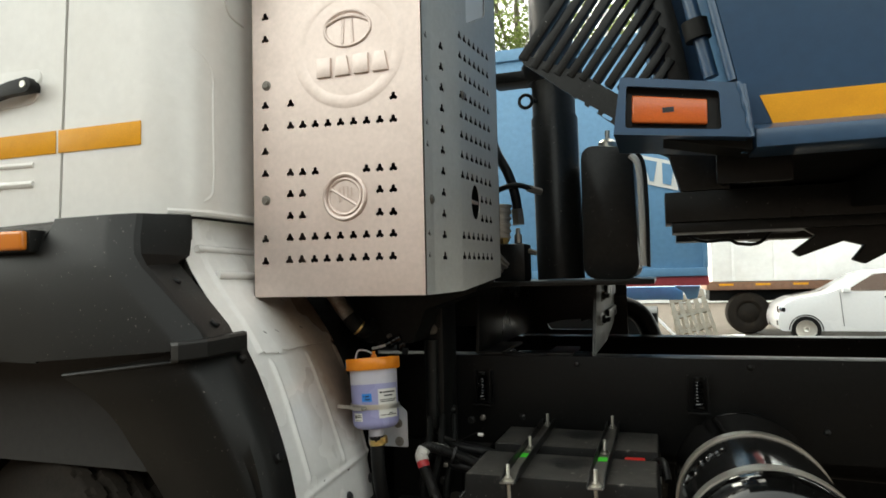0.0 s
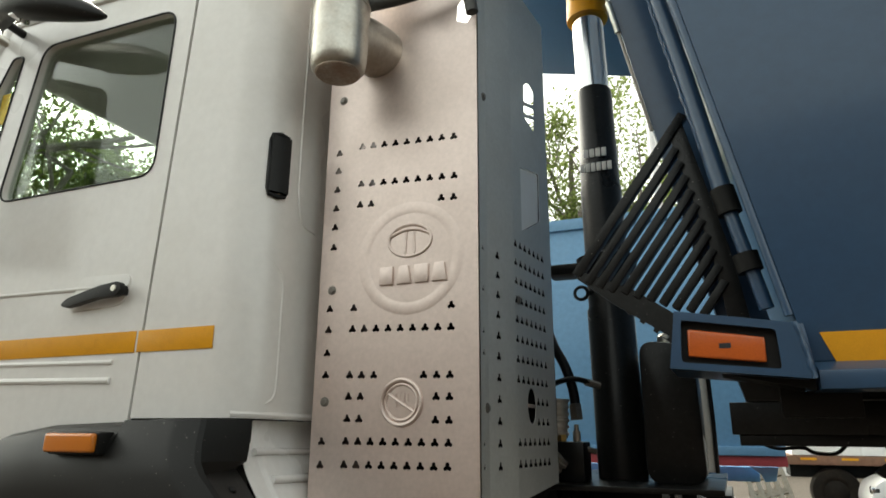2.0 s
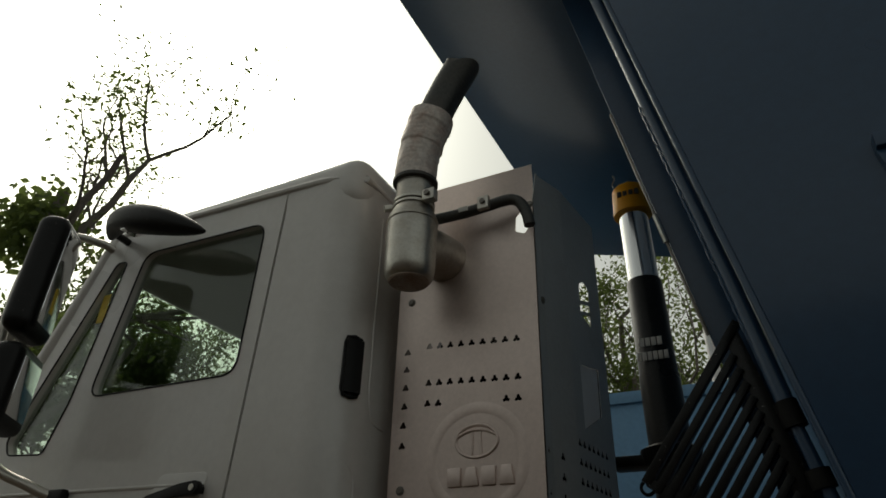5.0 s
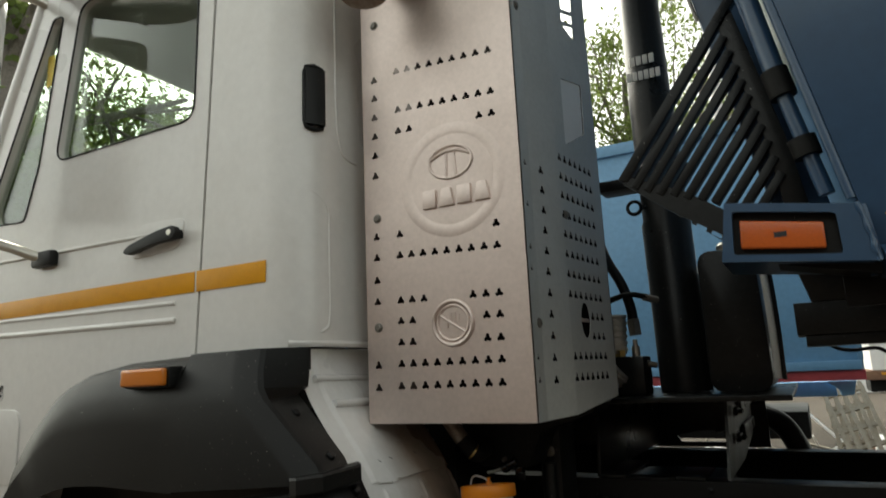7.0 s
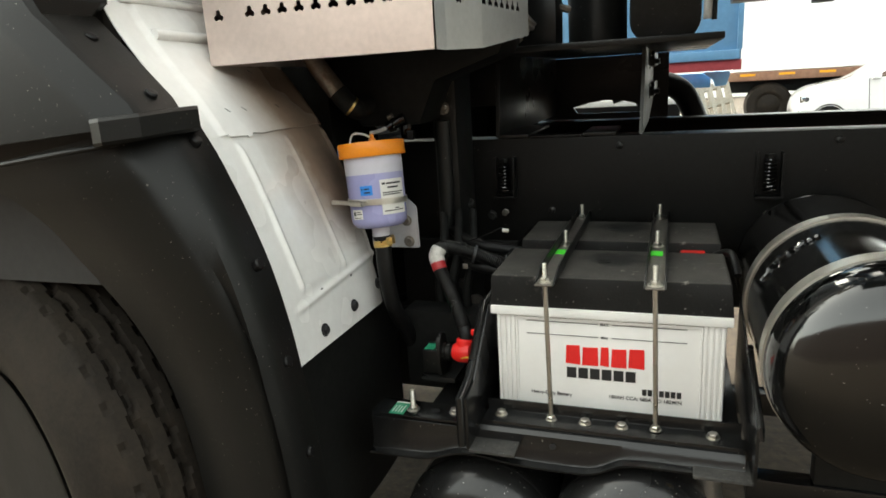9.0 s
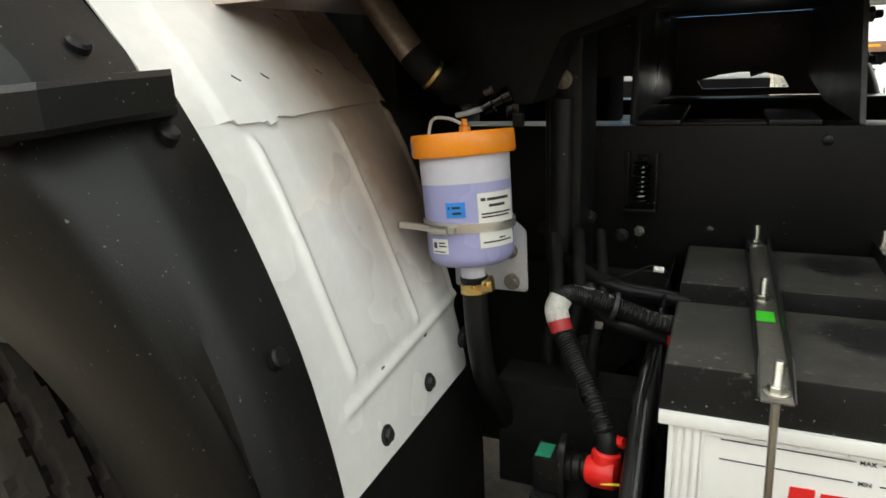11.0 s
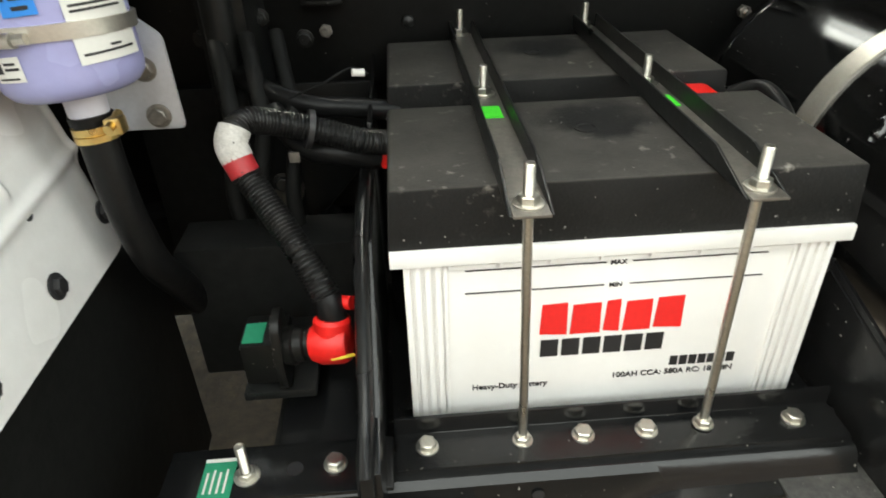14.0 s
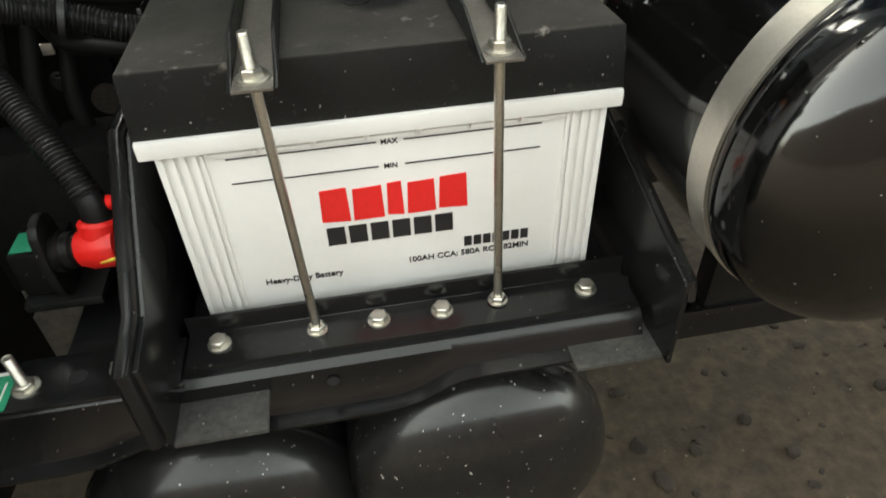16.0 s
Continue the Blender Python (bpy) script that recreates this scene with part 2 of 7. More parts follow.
M["crumb"] = mat("dark_soil_crumbs", (0.020, 0.014, 0.010), 0.95, 0, (0.09, 0.075, 0.055), 0.5, 9.0, 40, 0.4, 0.3)
# Blacker than the other dull black, to paint shade in the arch and gaps.
M["liner"] = mat("shade_black", (0.0035, 0.0034, 0.0033), 0.8, 0, (0.006, 0.0055, 0.005), 0.4, 5.0, 60, 0.3, 0.04, spec=0.08)
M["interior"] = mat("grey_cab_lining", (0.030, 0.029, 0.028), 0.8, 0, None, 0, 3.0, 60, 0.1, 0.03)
M["seat"] = mat("dark_seat_fabric", (0.05, 0.05, 0.055), 0.9, 0, None, 0, 5.0, 200, 0.2, 0.05)
M["bark"] = mat("grey_bark", (0.17, 0.15, 0.13), 0.9, 0, (0.2, 0.18, 0.15), 0.4, 3.0, 30, 0.3, 0.3)
M["leaf"] = mat("green_leaves", (0.075, 0.115, 0.030), 0.6, 0, (0.12, 0.15, 0.05), 0.5, 0.8, 5, 0.4, 0.0)
lt = M["leaf"].node_tree
through_leaf, leaf_mix = lt.nodes.new("ShaderNodeBsdfTranslucent"), lt.nodes.new("ShaderNodeMixShader")
through_leaf.inputs["Color"].default_value = (0.17, 0.22, 0.06, 1)
leaf_mix.inputs[0].default_value = 0.55
lt.links.new(lt.nodes["Principled BSDF"].outputs[0], leaf_mix.inputs[1])
lt.links.new(through_leaf.outputs[0], leaf_mix.inputs[2])
lt.links.new(leaf_mix.outputs[0], lt.nodes["Material Output"].inputs["Surface"])
M["white_far"] = mat("white_painted_metal", (0.86, 0.855, 0.84), 0.5, 0, (0.55, 0.5, 0.45), 0.3, 0.7, 8, 0.04, 0.0)
M["brown_far"] = mat("rusty_brown_paint", (0.20, 0.10, 0.06), 0.7, 0, (0.3, 0.2, 0.13), 0.4, 1.5, 10, 0.2, 0.0)
M["wood"] = mat("weathered_wood", (0.35, 0.31, 0.25), 0.85, 0, (0.24, 0.20, 0.15), 0.4, 4.0, 30, 0.2, 0.05)
M["carwhite"] = mat("car_white_paint", (0.80, 0.80, 0.80), 0.2, 0, None, 0, 2.0, 20, 0.02, 0.0, coat=0.6)
M["shed"] = mat("reddish_brown_wall", (0.055, 0.038, 0.031), 0.85, 0, (0.045, 0.032, 0.026), 0.4, 0.6, 6, 0.1, 0.0)
M["redstripe"] = mat("faded_red_paint", (0.36, 0.05, 0.06), 0.5, 0, None, 0, 2.0, 20, 0.1, 0.0)


def glass(name, tint, rough=0.02):
    m = bpy.data.materials.new(name)
    m.use_nodes = True
    nt = m.node_tree
    tr, gl, mx, lw, pw = (nt.nodes.new(n) for n in ("ShaderNodeBsdfTransparent", "ShaderNodeBsdfGlossy", "ShaderNodeMixShader", "ShaderNodeLayerWeight", "ShaderNodeMapRange"))
    tr.inputs["Color"].default_value = (*tint, 1)
    gl.inputs["Roughness"].default_value = rough
    lw.inputs["Blend"].default_value = 0.5
    for key, v in (("From Min", 0.45), ("From Max", 1.0), ("To Min", 0.05), ("To Max", 0.55)):
        pw.inputs[key].default_value = v
    nt.links.new(lw.outputs["Facing"], pw.inputs["Value"])
    nt.links.new(pw.outputs["Result"], mx.inputs[0])
    nt.links.new(tr.outputs[0], mx.inputs[1])
    nt.links.new(gl.outputs[0], mx.inputs[2])
    nt.links.new(mx.outputs[0], nt.nodes["Material Output"].inputs["Surface"])
    return m


M["glass"] = glass("window_glass", (0.80, 0.85, 0.81))
M["mirror"] = mat("mirror_glass", (0.85, 0.85, 0.85), 0.03, 1.0, None, 0, 5, 50, 0.0, 0.0)


# ---- building helpers ----
def mesh_of(name, bm, material, smooth=40):
    bmesh.ops.recalc_face_normals(bm, faces=bm.faces)
    me = bpy.data.meshes.new(name)
    for f in bm.faces:
        f.smooth = True
    for e in bm.edges:
        if len(e.link_faces) == 2 and e.calc_face_angle(0) > radians(smooth):
            e.smooth = False
    bm.to_mesh(me)
    bm.free()
    me.materials.append(M[material] if isinstance(material, str) else material)
    return me


def thing(name, base, label, category, group="", kind=""):
    ob = new(name)
    ob.empty_display_size = 0.1
    ob.location = base
    return tagged(ob, label, category, group, kind)


def part(name, bm, material, parent, label="", smooth=40):
    ob = new(name, mesh_of(name, bm, material, smooth))
    if parent is not None:
        ob.parent = parent
        if parent.type == "EMPTY":
            ob.matrix_parent_inverse = Matrix.Translation(parent.location).inverted()
    if label:
        ob["label"] = label
    return ob


def B():
    return bmesh.new()


def join(bm, src):
    me = bpy.data.meshes.new("tmp")
    src.to_mesh(me)
    src.free()
    bm.from_mesh(me)
    bpy.data.meshes.remove(me)
    return bm


def box(lo, hi, bevel=0.0, bm=None, seg=2, m=None):
    one = B()
    bmesh.ops.create_cube(one, size=1)
    c, s = [(a + b) / 2 for a, b in zip(lo, hi)], [abs(b - a) for a, b in zip(lo, hi)]
    bmesh.ops.transform(one, matrix=Matrix.LocRotScale(c, None, s), verts=one.verts)
    if bevel:
        bmesh.ops.bevel(one, geom=one.edges[:], offset=bevel, segments=seg, profile=0.6, affect="EDGES", clamp_overlap=True)
    if m is not None:
        bmesh.ops.transform(one, matrix=m, verts=one.verts)
    return join(bm, one) if bm is not None else one


def prism(poly, axis, a, b, bevel=0.0, bm=None, seg=2):
    """A polygon of 2D points (the two other axes in order) pushed from a to b along axis 'x', 'y' or 'z'."""
    one = B()
    place = {"x": lambda u, v, w: (w, u, v), "y": lambda u, v, w: (u, w, v), "z": lambda u, v, w: (u, v, w)}[axis]
    low = [one.verts.new(place(u, v, a)) for u, v in poly]
    top = [one.verts.new(place(u, v, b)) for u, v in poly]
    one.faces.new(low), one.faces.new(top[::-1])
    for i in range(len(poly)):
        j = (i + 1) % len(poly)
        one.faces.new((low[i], low[j], top[j], top[i]))
    bmesh.ops.recalc_face_normals(one, faces=one.faces)
    if bevel:
        bmesh.ops.bevel(one, geom=one.edges[:], offset=bevel, segments=seg, profile=0.6, affect="EDGES", clamp_overlap=True)
    return join(bm, one) if bm is not None else one


def basis(d):
    d = Vector(d).normalized()
    u = d.orthogonal().normalized()
    return u, d.cross(u)


def lathe(profile, origin, axis, seg=40, bm=None, u=None):
    """A profile of (distance along the axis, radius) turned round the axis."""
    one = B()
    d = Vector(axis).normalized()
    u0, v0 = basis(d)
    rings = []
    for h, r in profile:
        c = Vector(origin) + d * h
        rings.append([one.verts.new(c)] if r < 1e-6 else [one.verts.new(c + r * (math.cos(2 * math.pi * k / seg) * u0 + math.sin(2 * math.pi * k / seg) * v0)) for k in range(seg)])
    for p, q in zip(rings, rings[1:]):
        for k in range(seg):
            j = (k + 1) % seg
            if len(p) == 1 and len(q) > 1:
                one.faces.new((p[0], q[k], q[j]))
            elif len(q) == 1 and len(p) > 1:
                one.faces.new((p[k], p[j], q[0]))
            elif len(p) > 1:
                one.faces.new((p[k], p[j], q[j], q[k]))
    for ring in (rings[0], rings[-1]):
        if len(ring) > 1:
            one.faces.new(ring)
    return join(bm, one) if bm is not None else one


def rod(p, q, r, seg=16, bm=None, chamfer=0.0):
    p, q = Vector(p), Vector(q)
    n = (q - p).length
    c = min(chamfer, n * 0.4, r * 0.6)
    prof = [(0, r - c), (c, r), (n - c, r), (n, r - c)] if c else [(0, r), (n, r)]
    return lathe(prof, p, q - p, seg, bm)


def spline(pts, n=8):
    """Catmull-Rom points through pts."""
    pts = [Vector(p) for p in pts]
    out = []
    for i in range(len(pts) - 1):
        a, b, c, d = pts[max(0, i - 1)], pts[i], pts[i + 1], pts[min(len(pts) - 1, i + 2)]
        for k in range(n):
            t = k / n
            out.append(0.5 * ((2 * b) + (c - a) * t + (2 * a - 5 * b + 4 * c - d) * t * t + (3 * b - a - 3 * c + d) * t ** 3))
    return out + [pts[-1]]


def sweep(pts, radius, seg=12, bm=None, closed=False):
    """A tube along pts; radius is a number or a function of the running length."""
    one = B()
    pts = [Vector(p) for p in pts]
    u = None
    rings, run = [], 0.0
    for i, p in enumerate(pts):
        d = (pts[(i + 1) % len(pts)] - pts[i - 1]) if closed else (pts[min(i + 1, len(pts) - 1)] - pts[max(i - 1, 0)])
        d.normalize()
        u = basis(d)[0] if u is None else (u - d * u.dot(d)).normalized()
        v = d.cross(u)
        if i:
            run += (p - pts[i - 1]).length
        r = radius(run) if callable(radius) else radius
        rings.append([one.verts.new(p + r * (math.cos(2 * math.pi * k / seg) * u + math.sin(2 * math.pi * k / seg) * v)) for k in range(seg)])
    pairs = list(zip(rings, rings[1:])) + ([(rings[-1], rings[0])] if closed else [])
    for p, q in pairs:
        for k in range(seg):
            one.faces.new((p[k], p[(k + 1) % seg], q[(k + 1) % seg], q[k]))
    if not closed:
        one.faces.new(rings[0]), one.faces.new(rings[-1])
    return join(bm, one) if bm is not None else one


def corrugated(pts, r, pitch=0.006, depth=0.0016, seg=12, bm=None):
    fine = []
    pts = [Vector(p) for p in pts]
    for a, b in zip(pts, pts[1:]):
        n = max(1, int((b - a).length / (pitch / 9)))
        fine += [a.lerp(b, k / n) for k in range(n)]
    return sweep(fine + [pts[-1]], lambda s: r + depth * math.sin(2 * math.pi * s / pitch), seg, bm)


def loft(rows, thick=0.0, bm=None):
    """A sheet through rows of equally many points, given a thickness along its normals."""
    one = B()
    grid = [[one.verts.new(p) for p in row] for row in rows]
    for p, q in zip(grid, grid[1:]):
        for k in range(len(p) - 1):
            one.faces.new((p[k], p[k + 1], q[k + 1], q[k]))
    if thick:
        bmesh.ops.recalc_face_normals(one, faces=one.faces)
        bmesh.ops.solidify(one, geom=one.faces[:], thickness=thick)
    return join(bm, one) if bm is not None else one


def sheet(outline, holes, place, thick, normal, bm=None):
    """A flat plate with holes. outline and holes are 2D polygons; place(u, v) gives the point; the back lies thick behind it, against normal."""
    from mathutils.geometry import delaunay_2d_cdt
    pts, edges = [], []
    for poly in [outline, *holes]:
        k = len(pts)
        pts += [Vector(p) for p in poly]
        edges += [(k + i, k + (i + 1) % len(poly)) for i in range(len(poly))]
    vs, es, fs, *_ = delaunay_2d_cdt(pts, edges, [], 1, 1e-6)
    arr = [np.array(h) for h in holes]
    boxes = [(h.min(0), h.max(0)) for h in arr]

    def inside(c):
        for h, (lo, hi) in zip(arr, boxes):
            if lo[0] < c[0] < hi[0] and lo[1] < c[1] < hi[1]:
                x, y = h[:, 0], h[:, 1]
                x2, y2 = np.roll(x, -1), np.roll(y, -1)
                cross = ((y > c[1]) != (y2 > c[1])) & (c[0] < (x2 - x) * (c[1] - y) / (y2 - y + 1e-12) + x)
                if cross.sum() % 2:
                    return True
        return False

    one = B()
    front = [one.verts.new(place(*v)) for v in vs]
    back = [one.verts.new(Vector(place(*v)) - Vector(normal) * thick) for v in vs]
    count = {}
    for f in fs:
        c = sum((Vector(vs[i]) for i in f), Vector((0, 0))) / len(f)
        if inside(c):
            continue
        one.faces.new([front[i] for i in f])
        one.faces.new([back[i] for i in reversed(f)])
        for i in range(len(f)):
            e = (f[i], f[(i + 1) % len(f)])
            count[e] = True
    for a, b in list(count):
        if (b, a) not in count:
            one.faces.new((front[b], front[a], back[a], back[b]))
    for v in [v for v in one.verts if not v.link_faces]:
        one.verts.remove(v)
    return join(bm, one) if bm is not None else one


def round_poly(poly, r, n=5):
    """The polygon with its corners rounded to about r."""
    out = []
    for i, p in enumerate(poly):
        p, a, b = Vector(p), Vector(poly[i - 1]), Vector(poly[(i + 1) % len(poly)])
        k = min(r, (a - p).length * 0.45, (b - p).length * 0.45)
        s, e = p + (a - p).normalized() * k, p + (b - p).normalized() * k
        for j in range(n + 1):
            t = j / n
            out.append(tuple((1 - t) ** 2 * s + 2 * t * (1 - t) * p + t * t * e))
    return out


def hexbolt(p, axis, r=0.008, h=0.006, stud=0.0, washer=0.0, bm=None):
    """A hexagon head or nut with its washer, and a stud that stands out of it."""
    p, d = Vector(p), Vector(axis).normalized()
    one = B()
    if washer:
        lathe([(0, washer), (0.0016, washer), (0.002, washer - 0.001)], p, d, 20, one)
    lathe([(0.001, r), (h - 0.001, r), (h, r * 0.86)], p, d, 6, one)
    if stud:
        prof, k = [], 0
        z = h * 0.8
        while z < stud:
            prof += [(z, r * 0.56), (z + 0.0008, r * 0.48)]
            z += 0.0016
        lathe(prof + [(stud, r * 0.44)], p, d, 14, one)
    return join(bm, one) if bm is not None else one


def text_part(name, body, size, m, material, parent, bold=0.0, depth=0.0004, label=""):
    cu = bpy.data.curves.new(name, "FONT")
    cu.body, cu.size, cu.extrude, cu.offset = body, size, depth, bold
    tmp = bpy.data.objects.new(name, cu)
    scene.collection.objects.link(tmp)
    bpy.context.view_layer.update()
    me = bpy.data.meshes.new_from_object(tmp)
    bpy.data.objects.remove(tmp)
    me.transform(m)
    me.materials.append(M[material])
    ob = new(name, me)
    ob.parent = parent
    if parent.type == "EMPTY":
        ob.matrix_parent_inverse = Matrix.Translation(parent.location).inverted()
    if label:
        ob["label"] = label
    return ob


FRONT = Matrix.Rotation(radians(90), 4, "X")      # letters that face -y

# ---- ground ----
def ground_z(y):
    return 0.0 if y < 4 else -0.01 * min(y - 4, 11.0)


bm = B()
ys = [-60, -20, -6, -2, 0, 1, 2, 3, 4, 6, 8, 10, 12, 15, 20, 40, 90, 300, 900, 2500]
xs = [-2500, -600, -150, -40, -15, -6, -3, -1.5, 0, 1.5, 3, 6, 15, 40, 150, 600, 2500]
loft([[(x, y, ground_z(y) + (0.015 * noise.noise((x * 0.7, y * 0.7, 0)) if abs(x) < 20 and -10 < y < 20 else 0)) for x in xs] for y in ys], 0, bm)
ground = part("ground", bm, "ground", None)
tagged(ground, "dusty brown packed earth yard with small stones", "ground", kind="structure")

random.seed(21)
bm = B()
for k in range(420):
    x, y = random.uniform(-0.5, 1.3), random.uniform(0.2, 2.2)
    r = random.choice((0.004, 0.006, 0.006, 0.009, 0.014)) * random.uniform(0.7, 1.3)
    m = Matrix.Translation((x, y, 0.015 * noise.noise((x * 0.7, y * 0.7, 0)) + 0.2 * r)) @ Matrix.Rotation(random.uniform(0, 6.28), 4, "Z") @ Matrix.Diagonal((r * random.uniform(0.8, 1.7), r, r * random.uniform(0.4, 0.8), 1))
    bmesh.ops.create_icosphere(bm, subdivisions=1, radius=1.0, matrix=m)
tagged(part("soil_crumbs", bm, "crumb", None), "dark crumbs of soil and small stones on the ground", "soil", kind="stuff")

# Unseen wall behind the camera, added to block low sky and tint reflections.
bm = box((-16, -4.8, -0.2), (16, -4.5, 3.4))
tagged(part("wall_unseen", bm, "shed", None), "unseen reddish brown wall added to shape light and reflections", "wall", kind="structure")

# ---- cab ----
CY = 1.105                                   # near side of the cab
cab = thing("truck_cab", (-1.9, 2.3, 1.0), "white truck cab with an amber stripe along its door", "truck cab")
at_side = lambda u, v: (u, CY, v)
SIDE_N = (0, -1, 0)
window = round_poly([(-1.402, 2.195), (-1.392, 2.705), (-1.950, 2.722), (-2.035, 2.200)], 0.055)
quarter = round_poly([(-2.185, 2.03), (-2.125, 2.20), (-2.045, 2.71), (-2.10, 2.715), (-2.24, 2.42), (-2.40, 2.09), (-2.37, 2.04)], 0.02)
arch = [(-1.375, 1.556), (-1.54, 1.540), (-1.68, 1.500), (-1.79, 1.440), (-1.91, 1.30), (-1.97, 1.15), (-2.02, 1.0)]
door_line = [*arch, (-2.74, 1.0), (-2.77, 1.6), (-2.70, 1.93), (-2.52, 2.03), (-2.14, 2.845), (-1.322, 2.815)]
bm = sheet(door_line, [window, quarter], at_side, 0.035, SIDE_N)
door = part("door", bm, "cab", cab, "white painted cab door with black window surround")
# pressed recess lines of the door
for name, a, b, z, r in (("swage_line", -2.68, -1.43, 1.895, 0.006), ("swage_line", -2.68, -1.45, 1.70, 0.006), ("swage_line", -2.68, -1.45, 1.655, 0.008)):
    part(name, sweep([(a, CY, z + 0.02), (b, CY, z)], r, 8), "cab", door)
bm = prism(round_poly([(-2.66, 1.22), (-2.12, 1.22), (-2.12, 1.44), (-2.66, 1.44)], 0.05), "y", CY - 0.006, CY + 0.002, 0.003)
part("step_panel", bm, "cab", door)
text_part("badge", "BS6", 0.062, Matrix.Translation((-2.315, CY - 0.003, 1.470)) @ FRONT, "ink", door, 0.002)
bm = prism(round_poly([(-1.64, 1.835), (-1.44, 1.845), (-1.42, 1.925), (-1.61, 1.93)], 0.03), "y", CY - 0.004, CY + 0.004, 0.002)
part("handle_recess", bm, "cab", door)
bm = prism(round_poly([(-1.630, 1.852), (-1.605, 1.868), (-1.490, 1.893), (-1.428, 1.899), (-1.416, 1.880), (-1.430, 1.862), (-1.500, 1.860), (-1.612, 1.842)], 0.010, 4), "y", CY - 0.036, CY - 0.018, 0.006, seg=3)
box((-1.46, CY - 0.020, 1.868), (-1.43, CY + 0.002, 1.892), 0.003, bm)
box((-1.61, CY - 0.020, 1.850), (-1.59, CY + 0.002, 1.862), 0.003, bm)
handle = part("handle", bm, "plastic", door, "black pull handle")
part("lock", lathe([(0, 0.009), (0.003, 0.008), (0.003, 0.0)], (-1.442, CY - 0.0355, 1.881), (0, -1, 0), 16), "zinc", door, "chrome key lock")
for name, poly in (("pane", window), ("quarter_pane", quarter)):
    c = sum((Vector(p) for p in poly), Vector((0, 0))) / len(poly)
    big = [tuple(c + (Vector(p) - c) * 1.03) for p in poly]
    p = part(name, prism(big, "y", CY + 0.020, CY + 0.024), "glass", door, "clear window glass")
    p.visible_shadow = False
    rim = [(u, CY - 0.001, v) for u, v in poly]
    part("window_seal", sweep(rim, 0.003, 8, closed=True), "rubber", door, "black rubber window seal")
for a, b in ((-2.68, -1.381), (-1.373, -1.136)):
    part("reflective_stripe", box((a, CY - 0.0025, 1.7215), (b, CY - 0.0005, 1.7745), 0.0004), "tape", cab, "amber reflective tape stripe")

# corner and rear wall in one bent sheet
Y2 = 2 * 2.3 - CY
R = 0.115
prof = [(-1.311, CY), (-1.14, CY)]
prof += [(-1.145 + R * math.sin(radians(a)), CY + R - R * math.cos(radians(a))) for a in range(10, 91, 10)]
prof += [(-1.03, 1.6), (-1.03, Y2 - 0.5)] + [(-1.145 + R * math.cos(radians(a)), Y2 - R + R * math.sin(radians(a))) for a in range(0, 91, 15)] + [(-1.316, Y2)]
rows = []
for k, z in enumerate((1.565, 1.572, 1.7, 2.0, 2.3, 2.6, 2.74, 2.80)):
    lean = 0.055 * (2.82 - z) / 1.25
    rows.append([(x - (lean if i in (0,) else 0), y, z) for i, (x, y) in enumerate(prof)])
part("seam_strip", box((-1.40, CY + 0.012, 1.56), (-1.29, CY + 0.016, 2.82)), "ink", cab, "dark door gap")
part("rear_shell", loft(rows, 0.02), "cab", cab)
bead = lambda pts: sweep(spline(pts, 6), 0.0045, 10)
part("pressed_bead", bead([(-1.066, 1.142, 1.950), (-1.048, 1.166, 1.944), (-1.036, 1.194, 1.925), (-1.0325, 1.212, 1.89), (-1.0325, 1.213, 1.80), (-1.0325, 1.213, 1.64), (-1.035, 1.196, 1.604), (-1.048, 1.168, 1.596)]), "cab", cab)
part("pressed_bead", bead([(-1.031, 1.245, 2.70), (-1.031, 1.245, 2.20), (-1.031, 1.255, 2.10), (-1.031, 1.275, 2.06), (-1.031, 1.33, 2.05)]), "cab", cab)
part("bottom_flange", sweep([(-1.085, 1.125, 1.574), (-1.055, 1.155, 1.573), (-1.035, 1.195, 1.572), (-1.028, 1.235, 1.571), (-1.026, 1.6, 1.570)], 0.008, 8), "cab", cab)
va = lambda a, z, r=R: (-1.145 + r * math.sin(radians(a)), CY + R - r * math.cos(radians(a)), z)
bm = B()
rows = [[va(a, z, R + 0.004) for a in (52, 58, 64, 70, 76)] for z in (2.112, 2.142, 2.212, 2.262)]
vent = part("air_vent", loft(rows, 0.012), "plastic", cab, "black louvred cab vent")
rim = [va(a, z, R + 0.005) for a, z in ((52, 2.122), (54, 2.107), (64, 2.102), (74, 2.107), (76, 2.122), (76, 2.252), (74, 2.267), (64, 2.272), (54, 2.267), (52, 2.252))]
part("vent_frame", sweep(rim, 0.006, 8, closed=True), "rubber", vent)
for k in range(6):
    z = 2.127 + 0.023 * k
    part("louvre", sweep([va(a, z, R + 0.007) for a in (54, 59, 64, 69, 74)], 0.004, 6), "rubber", vent)
# roof
bm = box((-2.22, CY + 0.004, 2.70), (-1.034, Y2 - 0.004, 2.90), 0.085, seg=6)
part("roof", bm, "cab", cab)
part("roof_gutter", sweep(spline([(-2.18, CY + 0.005, 2.845), (-1.9, CY, 2.832), (-1.3, CY, 2.812), (-1.13, CY + 0.012, 2.805), (-1.05, CY + 0.075, 2.80), (-1.035, CY + 0.2, 2.795), (-1.035, 3.0, 2.795)], 6), 0.012, 8), "cab", cab)
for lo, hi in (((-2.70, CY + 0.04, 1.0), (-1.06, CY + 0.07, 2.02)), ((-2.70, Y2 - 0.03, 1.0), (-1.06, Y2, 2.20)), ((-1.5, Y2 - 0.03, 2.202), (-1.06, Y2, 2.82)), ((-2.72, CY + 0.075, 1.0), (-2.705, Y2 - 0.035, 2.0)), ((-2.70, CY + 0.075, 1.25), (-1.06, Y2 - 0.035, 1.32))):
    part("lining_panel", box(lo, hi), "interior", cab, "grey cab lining")
